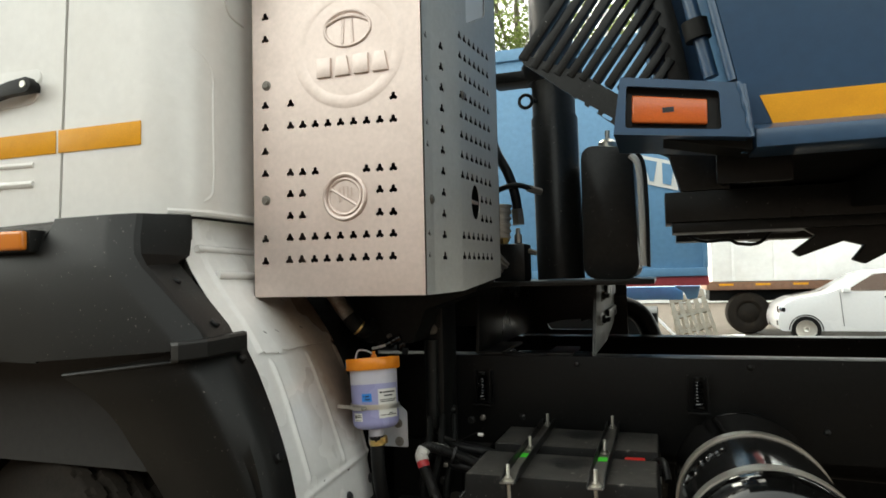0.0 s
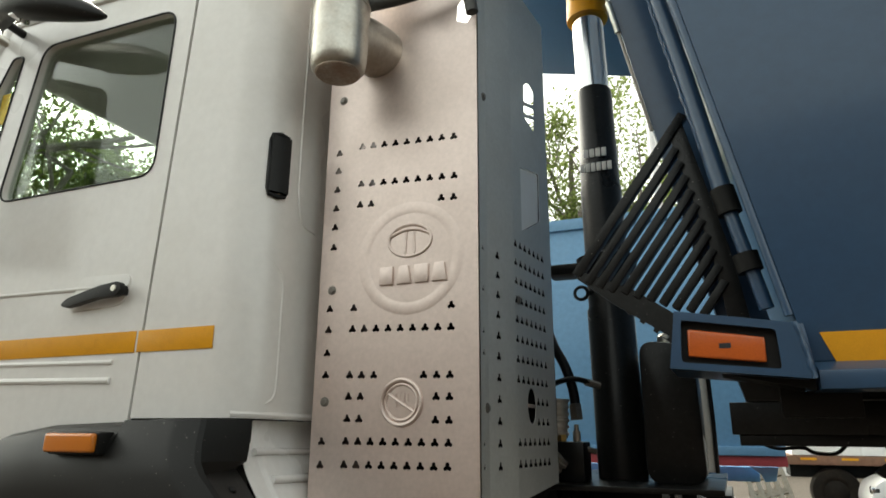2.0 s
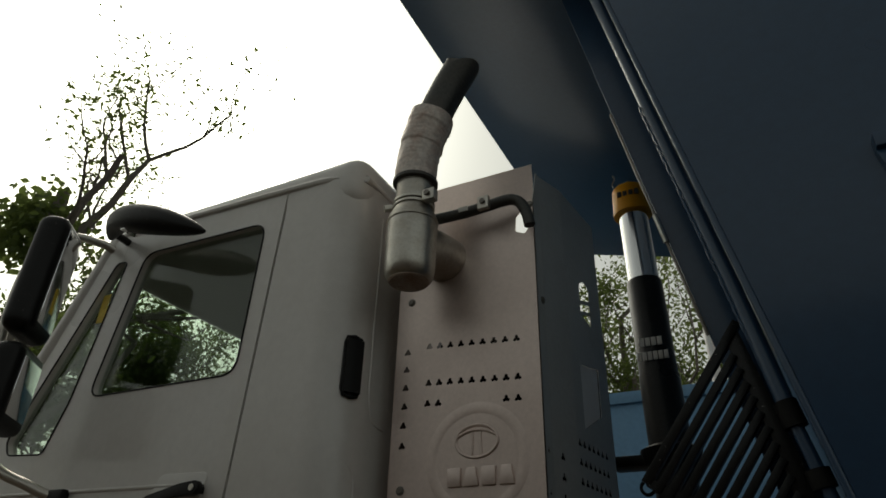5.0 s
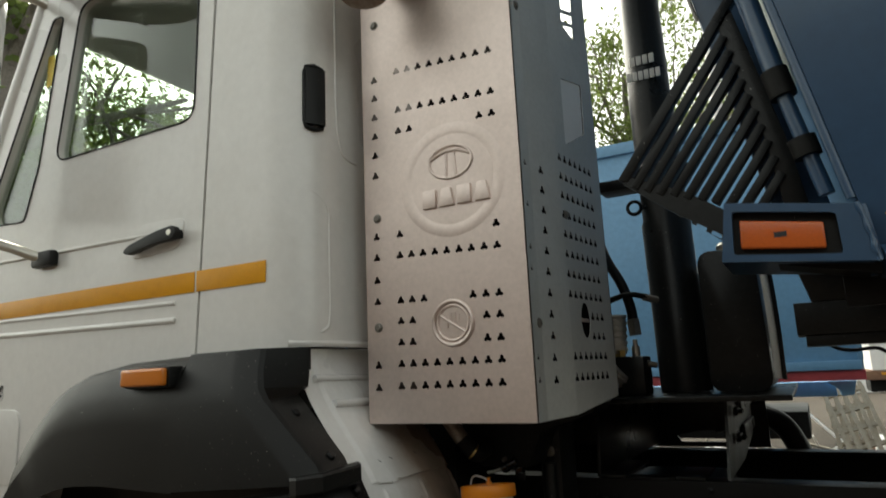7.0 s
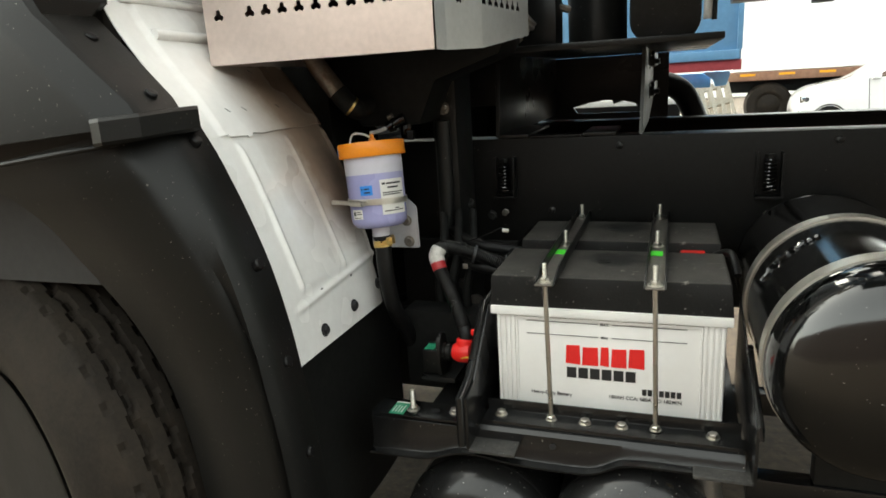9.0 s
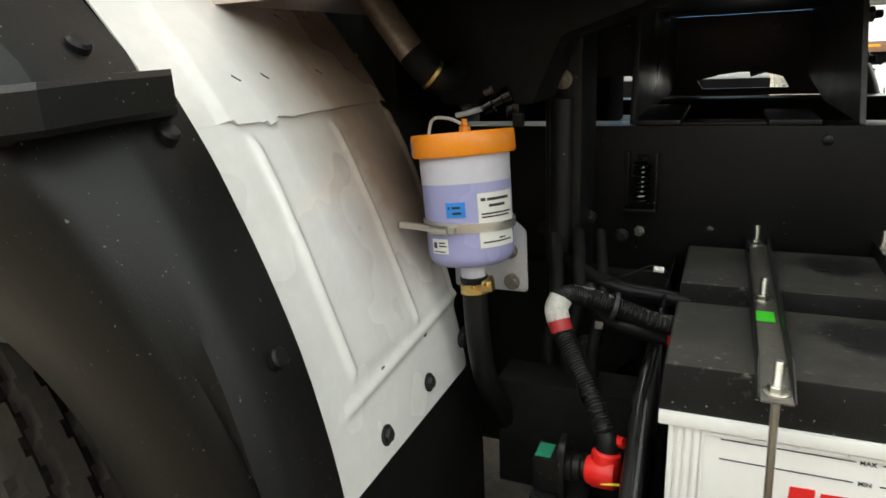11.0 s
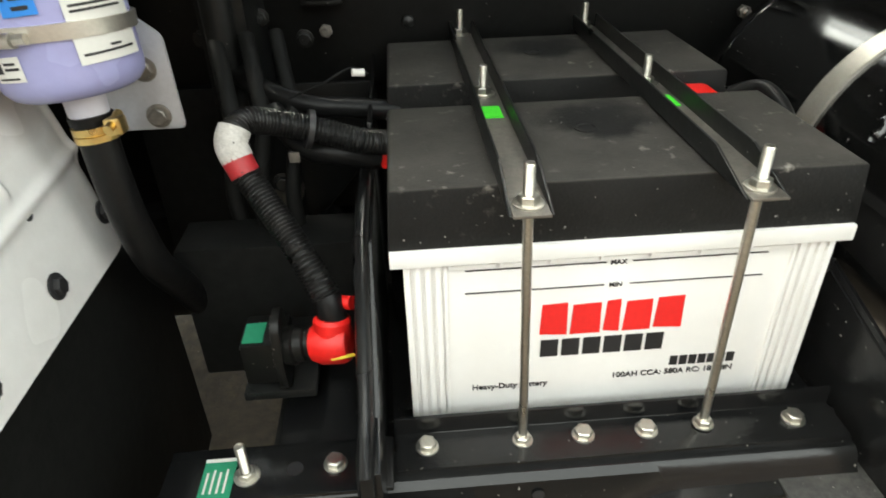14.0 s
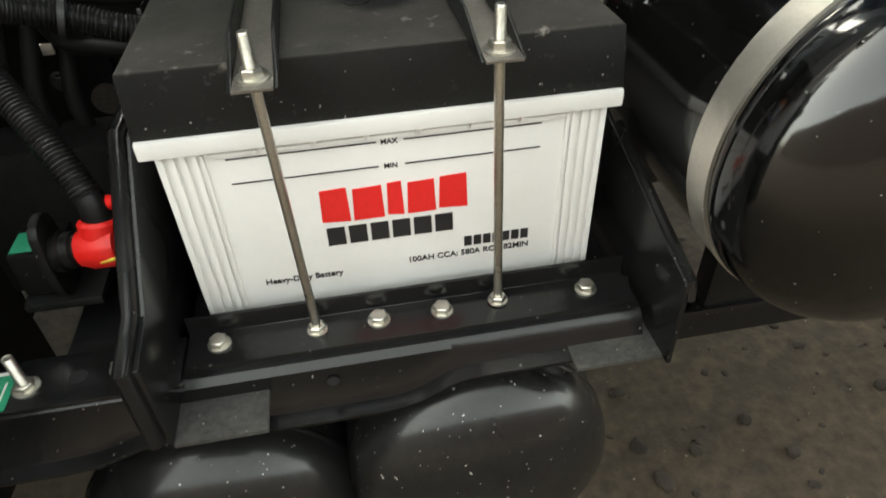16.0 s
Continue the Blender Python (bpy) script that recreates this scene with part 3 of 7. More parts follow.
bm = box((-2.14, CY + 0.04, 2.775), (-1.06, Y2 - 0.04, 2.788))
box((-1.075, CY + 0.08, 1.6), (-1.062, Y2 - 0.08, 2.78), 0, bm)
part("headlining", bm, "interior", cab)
for a, b in (((-2.53, Y2 - 0.02, 2.03), (-2.15, Y2 - 0.02, 2.83)), ((-2.53, CY + 0.02, 2.03), (-2.16, CY + 0.03, 2.84))):
    part("windscreen_pillar", sweep([a, b], 0.04, 10), "cab", cab)
p = part("windscreen", loft([[(-2.53, CY + 0.04, 2.02), (-2.59, 2.3, 2.02), (-2.53, Y2 - 0.04, 2.02)], [(-2.16, CY + 0.04, 2.82), (-2.22, 2.3, 2.82), (-2.16, Y2 - 0.04, 2.82)]], 0.006), "glass", cab, "clear windscreen glass")
p.visible_shadow = False
for y in (1.45, 2.75):
    part("seat", join(box((-1.75, y, 1.6), (-1.3, y + 0.5, 1.75), 0.04), box((-1.42, y, 1.72), (-1.28, y + 0.5, 2.32), 0.05)), "seat", cab, "dark fabric seat")
bm = box((-2.52, CY + 0.09, 1.8), (-2.2, Y2 - 0.06, 2.06), 0.05)
part("dashboard", bm, "plastic", cab, "dark plastic dashboard")
bm = sweep([(-2.13 + 0.19 * math.cos(k * math.pi / 10) * 0.5, 2.78 + 0.19 * math.sin(k * math.pi / 10), 2.08 + 0.17 * math.cos(k * math.pi / 10)) for k in range(20)], 0.014, 8, closed=True)
part("steering_wheel", bm, "plastic", cab, "black steering wheel")
part("inspection_sticker", box((-2.150, CY + 0.0175, 2.49), (-2.112, CY + 0.0190, 2.60), 0.0004), "yellow", door, "yellow sticker on the glass")

# door mirrors on a bent arm
MX = 0.35                                     # the whole bracket sits this far back along the door
mir = thing("door_mirror", (-2.15, 0.9, 1.90), "black truck door mirrors on a bent tubular arm", "mirror")
part("arm", sweep(spline([(-2.02, CY, 1.885), (-2.10, CY - 0.05, 1.915), (-2.24, CY - 0.14, 2.01), (-2.27, CY - 0.20, 2.30), (-2.26, CY - 0.22, 2.62), (-2.22, CY - 0.16, 2.77), (-2.18, CY - 0.04, 2.80), (-2.15, CY + 0.02, 2.78)], 8), 0.016, 12), "stainless", mir, "grey tubular arm")
MT = Matrix.Translation((-2.48 + MX, 0.89, -0.10)) @ Matrix.Rotation(radians(38), 4, "Z") @ Matrix.Translation((2.48, -0.89, 0))
part("main_mirror", box((-2.53, 0.79, 2.44), (-2.43, 0.985, 2.86), 0.048, seg=5, m=MT), "plastic", mir, "black mirror housing")
part("main_glass", box((-2.432, 0.825, 2.48), (-2.427, 0.95, 2.82), 0.001, m=MT), "mirror", mir, "mirror glass")
part("wide_mirror", box((-2.52, 0.80, 2.15), (-2.43, 1.01, 2.41), 0.042, seg=5, m=MT), "plastic", mir, "black wide-angle mirror housing")
part("wide_glass", box((-2.432, 0.835, 2.19), (-2.427, 0.975, 2.37), 0.001, m=MT), "mirror", mir, "mirror glass")
part("arm_foot", box((-2.08, CY - 0.03, 1.86), (-1.98, CY, 1.91), 0.01), "plastic", mir)
kerb = thing("kerb_mirror", (-1.80, 0.97, 2.75), "black kerb mirror above the door window", "mirror")
part("housing", sweep(spline([(-2.10, CY - 0.06, 2.79), (-1.95, CY - 0.13, 2.79), (-1.75, CY - 0.14, 2.73), (-1.54, CY - 0.11, 2.65)], 8), lambda s: 0.006 + 0.046 * math.sin(min(1, s / 0.60) * math.pi) ** 0.7, 16), "plastic", kerb)
part("stay", sweep([(-2.05, CY - 0.08, 2.79), (-2.08, CY + 0.01, 2.80)], 0.014, 10), "plastic", kerb)
part("glass_face", box((-1.90, CY - 0.16, 2.722), (-1.72, CY - 0.10, 2.726), 0.001), "mirror", kerb, "mirror glass")

# ---- fender ----
fender = thing("front_fender", (-1.4, 1.05, 0.5), "black moulded plastic front fender with a side lamp", "fender")
WC = Vector((-1.55, 0.58))


FO = 0.972                                    # outer face of the fender
up = [v for v in spline([Vector((x, z, 0)) for x, z in ((-2.06, 1.0), (-1.985, 1.21), (-1.936, 1.323), (-1.795, 1.468), (-1.668, 1.522))], 6)]
up += [Vector((-1.52, 1.543, 0)), Vector((-1.28, 1.551, 0))]
rows = []
for v in up:
    p = Vector((v.x, v.y))
    q = WC + (p - WC).normalized() * min(0.685, (p - WC).length - 0.12) if v.x < -1.3 else Vector((-1.28, 1.258))
    s = (q - p).normalized()
    f = lambda off, y: (p.x + s.x * off, y, p.y + s.y * off)
    rows.append([f(-0.012, 1.15), f(-0.005, 1.035), f(0.005, 1.012), f(0.03, 0.992), f(0.085, FO + 0.003), ((q.x + p.x) / 2, FO, (q.y + p.y) / 2), (q.x, FO, q.y), (q.x, FO + 0.03, q.y + 0.01)])
part("arch_panel", loft(rows, 0.005), "plastic", fender, smooth=25)
# side, chamfer and flange of the rear part, from the top down
rear = (
    ((-1.28, 1.020, 1.556), (-1.130, 1.015, 1.557), (-1.075, 1.035, 1.559), (-1.026, 1.120, 1.562)),
    ((-1.28, 0.993, 1.505), (-1.118, 0.993, 1.505), (-1.063, 1.013, 1.508), (-1.026, 1.120, 1.500)),
    ((-1.28, 0.980, 1.470), (-1.104, 0.980, 1.468), (-1.050, 1.000, 1.474), (-1.029, 1.120, 1.477)),
    ((-1.28, 0.975, 1.440), (-1.086, 0.975, 1.445), (-1.030, 0.996, 1.449), (-1.056, 1.117, 1.458)),
    ((-1.28, FO, 1.36), (-1.015, FO, 1.378), (-0.968, 1.003, 1.386), (-0.984, 1.110, 1.390)),
    ((-1.28, FO, 1.290), (-0.944, FO, 1.311), (-0.904, 1.010, 1.321), (-0.916, 1.102, 1.325)),
    ((-1.28, FO, 1.262), (-0.930, FO, 1.288), (-0.888, 1.012, 1.290), (-0.892, 1.098, 1.290)),
)
rows = []
for side, near, crease, edge in rear:
    near, crease, edge = Vector(near), Vector(crease), Vector(edge)
    rows.append([edge + Vector((-0.022, 0.012, -0.004)), edge, edge.lerp(crease, 0.06), edge.lerp(crease, 0.94), crease.lerp(near, 0.08), near.lerp(crease, 0.10), near + Vector((-0.008, 0, 0)), side])
part("rear_panel", loft(rows, 0.005), "plastic", fender, smooth=22)
part("top_cap", loft([[(-1.28, 1.024, 1.5535), (-1.28, 1.178, 1.572)], [(-1.132, 1.019, 1.5545), (-1.14, 1.178, 1.571)], [(-1.080, 1.037, 1.5565), (-1.060, 1.150, 1.563)], [(-1.040, 1.100, 1.559), (-1.034, 1.125, 1.5605)]], 0.004), "plastic", fender)
lip = [(-0.884, 1.122, 1.303), (-0.882, 1.060, 1.302), (-0.890, 1.006, 1.299), (-0.926, 0.970, 1.296), (-0.946, FO + 0.002, 1.294)]
rows = [[(x - o, y + o, z + dz) for x, y, z in lip] for o, dz in ((0.02, 0.010), (-0.008, 0.010), (-0.012, 0.005), (-0.012, -0.022), (-0.009, -0.027), (0.02, -0.027))]
part("seam_flange", loft(rows, 0.003), "plastic", fender, smooth=20)
low = spline([Vector((x, z, 0)) for x, z in ((-0.906, 1.290), (-0.876, 1.238), (-0.856, 1.195), (-0.831, 1.136), (-0.801, 1.050), (-0.778, 0.950), (-0.766, 0.870), (-0.753, 0.78), (-0.741, 0.64), (-0.735, 0.46))], 3)
inn = spline([Vector((x, z, y)) for x, z, y in ((-1.225, 1.231, 0.985), (-1.165, 1.178, 1.012), (-1.140, 1.130, 1.040), (-1.125, 1.080, 1.062), (-1.098, 1.020, 1.082), (-1.058, 0.950, 1.094), (-1.016, 0.860, 1.098), (-0.990, 0.77, 1.098), (-0.972, 0.64, 1.098), (-0.960, 0.46, 1.098))], 3)
rows = []
for p, q in zip(low, inn):
    s = (Vector((q.x, q.y)) - Vector((p.x, p.y))).normalized()
    lean = min(0.061, 0.18 * max(0.0, 1.24 - p.y))
    f = lambda off, y: (p.x + s.x * off, y, p.y + s.y * off)
    rows.append([f(0.03, 1.152), f(0.0, 1.144), f(-0.002, 1.11), f(-0.003, 1.080), f(0.003, 1.066), f(0.010, 1.052), f(0.030, 1.018 + lean), f(0.036, 1.008 + lean), f(0.050, 1.000 + lean), ((p.x + s.x * 0.05 + q.x) / 2, (1.0 + lean + q.z) / 2 - 0.012, (p.y + s.y * 0.05 + q.y) / 2), (q.x, q.z, q.y), (q.x, q.z + 0.025, q.y + 0.005)])
part("lower_mudguard", loft(rows, 0.005), "plastic", fender, smooth=42)
part("guard_ridge", sweep([(-0.895, 1.10, 1.276), (-0.905, 1.06, 1.274), (-0.945, 0.992, 1.266), (-1.0, 0.972, 1.260), (-1.205, 0.970, 1.236)], 0.0042, 8), "plastic", fender)
for x, y, z in ((-1.006, 1.060, 1.417), (-0.914, 1.060, 1.331), (-0.884, 1.105, 1.258), (-0.800, 1.105, 1.063), (-0.770, 1.105, 0.90), (-0.748, 1.105, 0.74)):
    d = (WC - Vector((x, z))).normalized()
    part("push_rivet", lathe([(-0.008, 0.0098), (0.003, 0.0098), (0.0055, 0.0075), (0.006, 0.0)], (x - d.x * 0.004, y, z - d.y * 0.004), (-d.x, 0, -d.y), 16), "rubber", fender)
rows = []
for k in range(25):
    ang = radians(78 + 92 * k / 24)
    near = 1.16 - 0.16 * min(1.0, max(0.0, (k - 6) / 4))
    rows.append([(-1.555 + 0.655 * math.cos(ang), y, 0.56 + 0.655 * math.sin(ang)) for y in (near, 1.3, 1.5, 1.72)])
part("arch_liner", loft(rows, 0.006), "liner", fender, "black wheel arch liner")
# Added panel that shuts far-side light out of the wheel arch.
part("arch_light_block", box((-2.3, 1.725, 0.45), (-0.86, 1.732, 1.50), 0.002), "liner", fender, "black panel added to keep light out of the arch")
lamp = part("side_lamp", box((-1.446, FO - 0.010, 1.485), (-1.288, FO + 0.035, 1.534), 0.008), "plastic", fender, "side lamp base")
part("lens", box((-1.441, FO - 0.024, 1.490), (-1.293, FO - 0.008, 1.530), 0.007, seg=3), "amber", lamp, "amber lens")

# ---- inner mudguard, white steel ----
guard = thing("inner_mudguard", (-0.85, 1.33, 0.84), "white pressed steel inner mudguard with black overspray", "mudguard")
gp = spline([Vector((x, z, 0)) for x, z in ((-0.783, 0.862), (-0.789, 0.90), (-0.806, 0.98), (-0.829, 1.07), (-0.856, 1.165), (-0.893, 1.248), (-0.938, 1.32), (-0.988, 1.385), (-1.030, 1.445), (-1.058, 1.505), (-1.072, 1.560))], 12)


def guard_point(s, y, lift=0.0):
    """s along the profile, 0 to 1, with the pressed ribs on it."""
    f = s * (len(gp) - 1)
    i = min(int(f), len(gp) - 2)
    p = gp[i].lerp(gp[i + 1], f - i)
    t = (gp[i + 1] - gp[i]).normalized()
    n = Vector((t.y, -t.x))
    z = p.y
    h = lift
    edge = lambda v, c, w: math.exp(-((v - c) / w) ** 2)
    if lift == 0:
        inner = 1.219 + 0.10 * max(0.0, 1.16 - z)
        outer = 1.370 + 0.16 * max(0.0, 1.17 - z)
        mid = max(0.0, min(1.0, (z - 0.972) / 0.012, (1.247 - z) / 0.016))
        h += 0.0052 * mid * (edge(y, inner, 0.0055) + edge(y, outer, 0.0055)) + 0.006 * edge(y, 1.512 + 0.07 * (1.25 - z), 0.006) * max(0.0, min(1.0, (1.250 - z) / 0.01, (z - 0.95) / 0.02))
        h += 0.0015 * mid * max(0.0, min(1.0, (y - inner) / 0.006)) * max(0.0, min(1.0, (outer - y) / 0.006))
        h += 0.0045 * edge(z, 0.953 + 0.06 * (y - 1.25), 0.006) * max(0.0, min(1.0, (y - 1.19) / 0.03))
    if y > 1.50:
        h -= (y - 1.50) ** 2 * 8
    return (p.x + n.x * h, y, p.y + n.y * h)


S_STEP = min(range(len(gp)), key=lambda k: abs(gp[k].y - 1.256)) / (len(gp) - 1)
NS, NY = 130, 150
Y0, Y1 = 1.134, 1.535
rows = [[guard_point((S_STEP + 0.02) * i / NS, Y0 + (Y1 - Y0) * k / NY) for k in range(NY + 1)] for i in range(NS + 1)]
part("lower_panel", loft(rows, 0.002), "flap", guard, "white pressed panel with two ribs", smooth=50)


def torn(y):
    """The uneven lower edge of the upper sheet."""
    return S_STEP + 0.0022 * math.sin(y * 90) * (1 if 1.24 < y < 1.30 else 0.25) + (0.006 if y < 1.205 else 0) + (-0.006 if 1.252 < y < 1.268 else 0)


rows = []
for i in range(71):
    rows.append([guard_point(torn(y) + (1 - torn(y)) * i / 70, y, 0.0003 + 0.0052 * max(0.0, min(1.0, (y - 1.185) / 0.012))) for y in (Y0 + (Y1 - Y0) * k / NY for k in range(NY + 1))])
part("upper_panel", loft(rows, 0.002), "flap", guard, "white sheet, sooty near its inner edge", smooth=50)
part("folded_ledge", sweep(spline([(-1.012, 1.20, 1.432), (-1.010, 1.30, 1.430), (-1.012, 1.42, 1.428), (-1.014, 1.50, 1.424)], 6), 0.010, 10), "flap", guard)
part("folded_ledge", sweep(spline([(-1.045, 1.17, 1.492), (-1.044, 1.30, 1.490), (-1.046, 1.50, 1.486)], 6), 0.008, 10), "flap", guard)
for y, z in ((1.245, 1.298), (1.292, 1.298), (1.399, 1.295), (1.467, 1.295), (1.395, 1.364), (1.455, 1.364)):
    k = min(range(len(gp)), key=lambda i: abs(gp[i].y - z))
    n = Vector(((gp[k + 1] - gp[k]).y, -(gp[k + 1] - gp[k]).x)).normalized()
    o = Vector((gp[k].x + n.x * 0.0056, y, gp[k].y + n.y * 0.0056))
    part("slot", sweep([o + Vector((-0.003, -0.007, 0.003)), o + Vector((-0.001, -0.003, 0.0)), o + Vector((0.001, 0.002, -0.003))], 0.0014, 6), "ink", guard, "small punched slot")
for y, z in ((1.388, 0.898), (1.266, 0.892), (1.506, 0.908)):
    x = -0.789
    bm = hexbolt((x + 0.002, y, z), (1, 0, 0.15), 0.0085, 0.007, 0, 0.0125)
    part("bolt", bm, "ink", guard, "black hexagon bolt")
for y, z in ((1.294, 0.957), (1.410, 0.961)):
    i = min(range(len(gp)), key=lambda k: abs(gp[k].y - z))
    t = (gp[min(i + 1, len(gp) - 1)] - gp[i]).normalized()
    part("hole", lathe([(-0.001, 0.006), (0.0016, 0.006), (0.0016, 0.0)], (gp[i].x, y, gp[i].y), (t.y, 0, -t.x), 12), "ink", guard, "dark punched hole")


# ---- rubber mud flap behind the wheel ----
mud = thing("mud_flap", (-0.80, 1.4, 0.44), "black rubber mud flap hanging below the inner mudguard", "mud flap")
rows = [[(-0.818 + 0.008 * math.sin(3 * z) + 0.004 * math.sin(14 * y), y, z) for y in np.linspace(1.175, 1.635, 12)] for z in np.linspace(0.44, 0.875, 10)]
part("sheet", loft(rows, 0.008), "blackmatt", mud)
part("clamp_bar", box((-0.822, 1.18, 0.862), (-0.812, 1.63, 0.885), 0.002), "blackmatt", mud)

# ---- exhaust heat shield ----
SX0, SX1, SY = -0.978, -0.545, 1.292
SZ0, SZ1 = 1.378, 2.665
shield = thing("exhaust_heat_shield", (-0.76, 1.4, SZ0), "perforated aluminised exhaust heat shield with embossed emblems", "heat shield")


def trefoil(u, v, s=0.0102):
    """Outline of three round holes punched into one another."""
    out = []
    for k in range(21):
        a = 2 * math.pi * k / 21 + math.pi / 2
        f = (a - math.pi / 2 + math.pi / 3) % (2 * math.pi / 3) - math.pi / 3
        w = max(0.0, 0.2304 - 0.3136 * math.sin(f) ** 2)
        r = s * max(0.36, 0.56 * math.cos(f) + math.sqrt(w))
        out.append((u + r * math.cos(a), v + r * math.sin(a)))
    return out


holes = []
for z, x0, dz, ks in ((2.262, -0.870, -0.017, range(9)), (2.156, -0.869, -0.016, range(9)), (2.099, -0.870, -0.014, (0, 1, 7, 8)), (1.830, -0.875, -0.010, (0, 8)), (1.778, -0.876, -0.009, range(9)), (1.667, -0.878, -0.006, (0, 1, 2, 6, 7, 8)), (1.617, -0.879, -0.004, (0, 1, 7, 8)), (1.566, -0.880, -0.004, (0, 1, 7, 8)), (1.515, -0.881, -0.001, range(9)), (1.463, -0.883, 0.001, range(9))):
    holes += [trefoil(x0 + 0.0325 * k, z + dz * k / 8) for k in ks]
holes += [trefoil(-0.940 - 0.008 * (2.24 - z) / 0.8, z) for z in (2.254, 2.203, 2.150, 2.098, 2.046, 1.992, 1.832, 1.779, 1.722, 1.669, 1.514, 1.461)]
BEND = 2.672
outlet = [(-0.829 + 0.070 * math.cos(2 * math.pi * k / 28), 2.530 + 0.070 * math.sin(2 * math.pi * k / 28)) for k in range(28)]
notch = round_poly([(-0.603, 2.574), (-0.574, 2.560), (-0.553, 2.590), (-0.550, 2.630), (-0.575, 2.648), (-0.600, 2.622)], 0.006, 3)
panel = sheet([(SX0, SZ0), (SX1, SZ0), (SX1, BEND), (SX0, BEND)], holes + [outlet, notch], lambda u, v: (u, SY, v), 0.0025, (0, -1, 0))
front = part("front_panel", panel, "shield", shield, "perforated metal front panel with a pink reflection in its colour", smooth=30)
top = loft([[(SX0, SY, BEND), (SX1, SY, BEND)], [(SX0, SY + 0.005, BEND + 0.012), (SX1, SY + 0.005, BEND + 0.012)], [(SX0, SY + 0.036, BEND + 0.150), (SX1 - 0.012, SY + 0.036, BEND + 0.150)], [(SX0, SY + 0.040, BEND + 0.158), (SX1 - 0.012, SY + 0.040, BEND + 0.158)]], 0.0025)
part("top_panel", top, "shield", shield)
# stepped rear side: return, narrow flange, deep side
side1 = sheet([(SY, SZ0), (1.348, SZ0), (1.348, 2.79), (1.330, 2.79), (SY, BEND)], [trefoil(1.318, 1.465 + 0.0492 * k, 0.0085) for k in (0, 1, 5, 6, 8, 10)], lambda u, v: (SX1, u, v), 0.0025, (1, 0, 0))
part("return_panel", side1, "shieldside", shield, smooth=30)
SB, SC, SD = Vector((SX1, 1.348)), Vector((-0.514, 1.462)), Vector((-0.483, 1.722))
along2 = lambda u, v: (*SB.lerp(SC, u / 0.128), v)
side2 = sheet([(0, SZ0), (0.128, SZ0 + 0.004), (0.128, 2.80), (0, 2.79)], [trefoil(0.048, 1.463 + 0.0491 * k, 0.0112) for k in range(11)], along2, 0.0018, (1, -0.2, 0))
part("flange_panel", side2, "shieldside", shield, smooth=30)
along3 = lambda u, v: (*SC.lerp(SD, (u - 1.388) / 0.257), v)
sh = []
for k in range(13):
    z = 1.465 + 0.0492 * k
    n = range(7)
    if 1.53 < z < 1.65:
        n = (4, 5, 6)
    if z > 2.02:
        continue
    sh += [trefoil(1.402 + 0.030 * j, z, 0.0118) for j in n]
slotpoly = [(1.478 + 0.026 * math.cos(2 * math.pi * k / 24), 1.603 + 0.044 * math.sin(2 * math.pi * k / 24)) for k in range(24)]
win = round_poly([(1.443, 2.050), (1.571, 2.115), (1.577, 2.262), (1.444, 2.235)], 0.010, 3)
win2 = round_poly([(1.482, 2.452), (1.556, 2.475), (1.560, 2.520), (1.52, 2.532), (1.485, 2.508)], 0.01, 3)
win3 = round_poly([(1.482, 2.416), (1.556, 2.438), (1.556, 2.463), (1.482, 2.440)], 0.004, 3)
win4 = round_poly([(1.484, 2.404), (1.552, 2.388), (1.556, 2.428)], 0.004, 3)
side3 = sheet([(1.388, SZ0 + 0.004), (1.645, SZ0 + 0.035), (1.645, 2.80), (1.388, 2.80)], sh + [slotpoly, win, win2, win3, win4], along3, 0.0016, (1, 0, 0))
part("side_panel", side3, "shieldside", shield, "perforated side panel with cut-outs", smooth=30)
# White plate painted as the bright sky that shows through the cut-out.
part("sky_plate", sheet(win, [], lambda u, v: (along3(u, v)[0] - 0.004, along3(u, v)[1], v), 0.0015, (1, 0, 0)), "white_far", shield, "white plate standing in for sky seen through the cut-out")
part("slot_bridge", box((-0.512, 1.528, 1.599), (-0.5035, 1.580, 1.607), 0.001), "shield", shield)
part("rear_panel", box((-0.99, 1.724, SZ0 + 0.05), (-0.484, 1.729, 2.36)), "blackmatt", shield)
part("inner_side", box((SX0, SY + 0.003, SZ0), (SX0 + 0.003, 1.72, SZ1 + 0.05)), "shield", shield)
# embossed oval emblem and plain blocks beneath it
ox, oz = -0.725, 1.988
ring = [(ox + 0.057 * math.cos(a), SY, oz + 0.040 * math.sin(a)) for a in np.linspace(0, 2 * math.pi, 48, endpoint=False)]
emblem = part("embossed_emblem", sweep(ring, 0.0042, 8, closed=True), "shield", front, "embossed oval emblem")
part("emblem_bar", sweep(spline([(ox - 0.055, SY, oz + 0.012), (ox - 0.02, SY, oz + 0.026), (ox + 0.02, SY, oz + 0.026), (ox + 0.055, SY, oz + 0.012)]), 0.0042, 8), "shield", emblem)
for s in (-1, 1):
    part("emblem_bar", sweep([(ox + s * 0.010, SY, oz + 0.022), (ox + s * 0.013, SY, oz - 0.035)], 0.004, 8), "shield", emblem)
for k in range(4):
    x = ox - 0.078 + 0.047 * k
    part("embossed_block", prism([(x - 0.002 * (k % 2), 1.880), (x + 0.036 + 0.002 * (k % 2), 1.880), (x + 0.030 + 0.006 * (1 - k % 2), 1.925), (x + 0.006 * (k % 2), 1.925)], "y", SY - 0.0065, SY + 0.001, 0.0022), "shield", front, "embossed plain block")
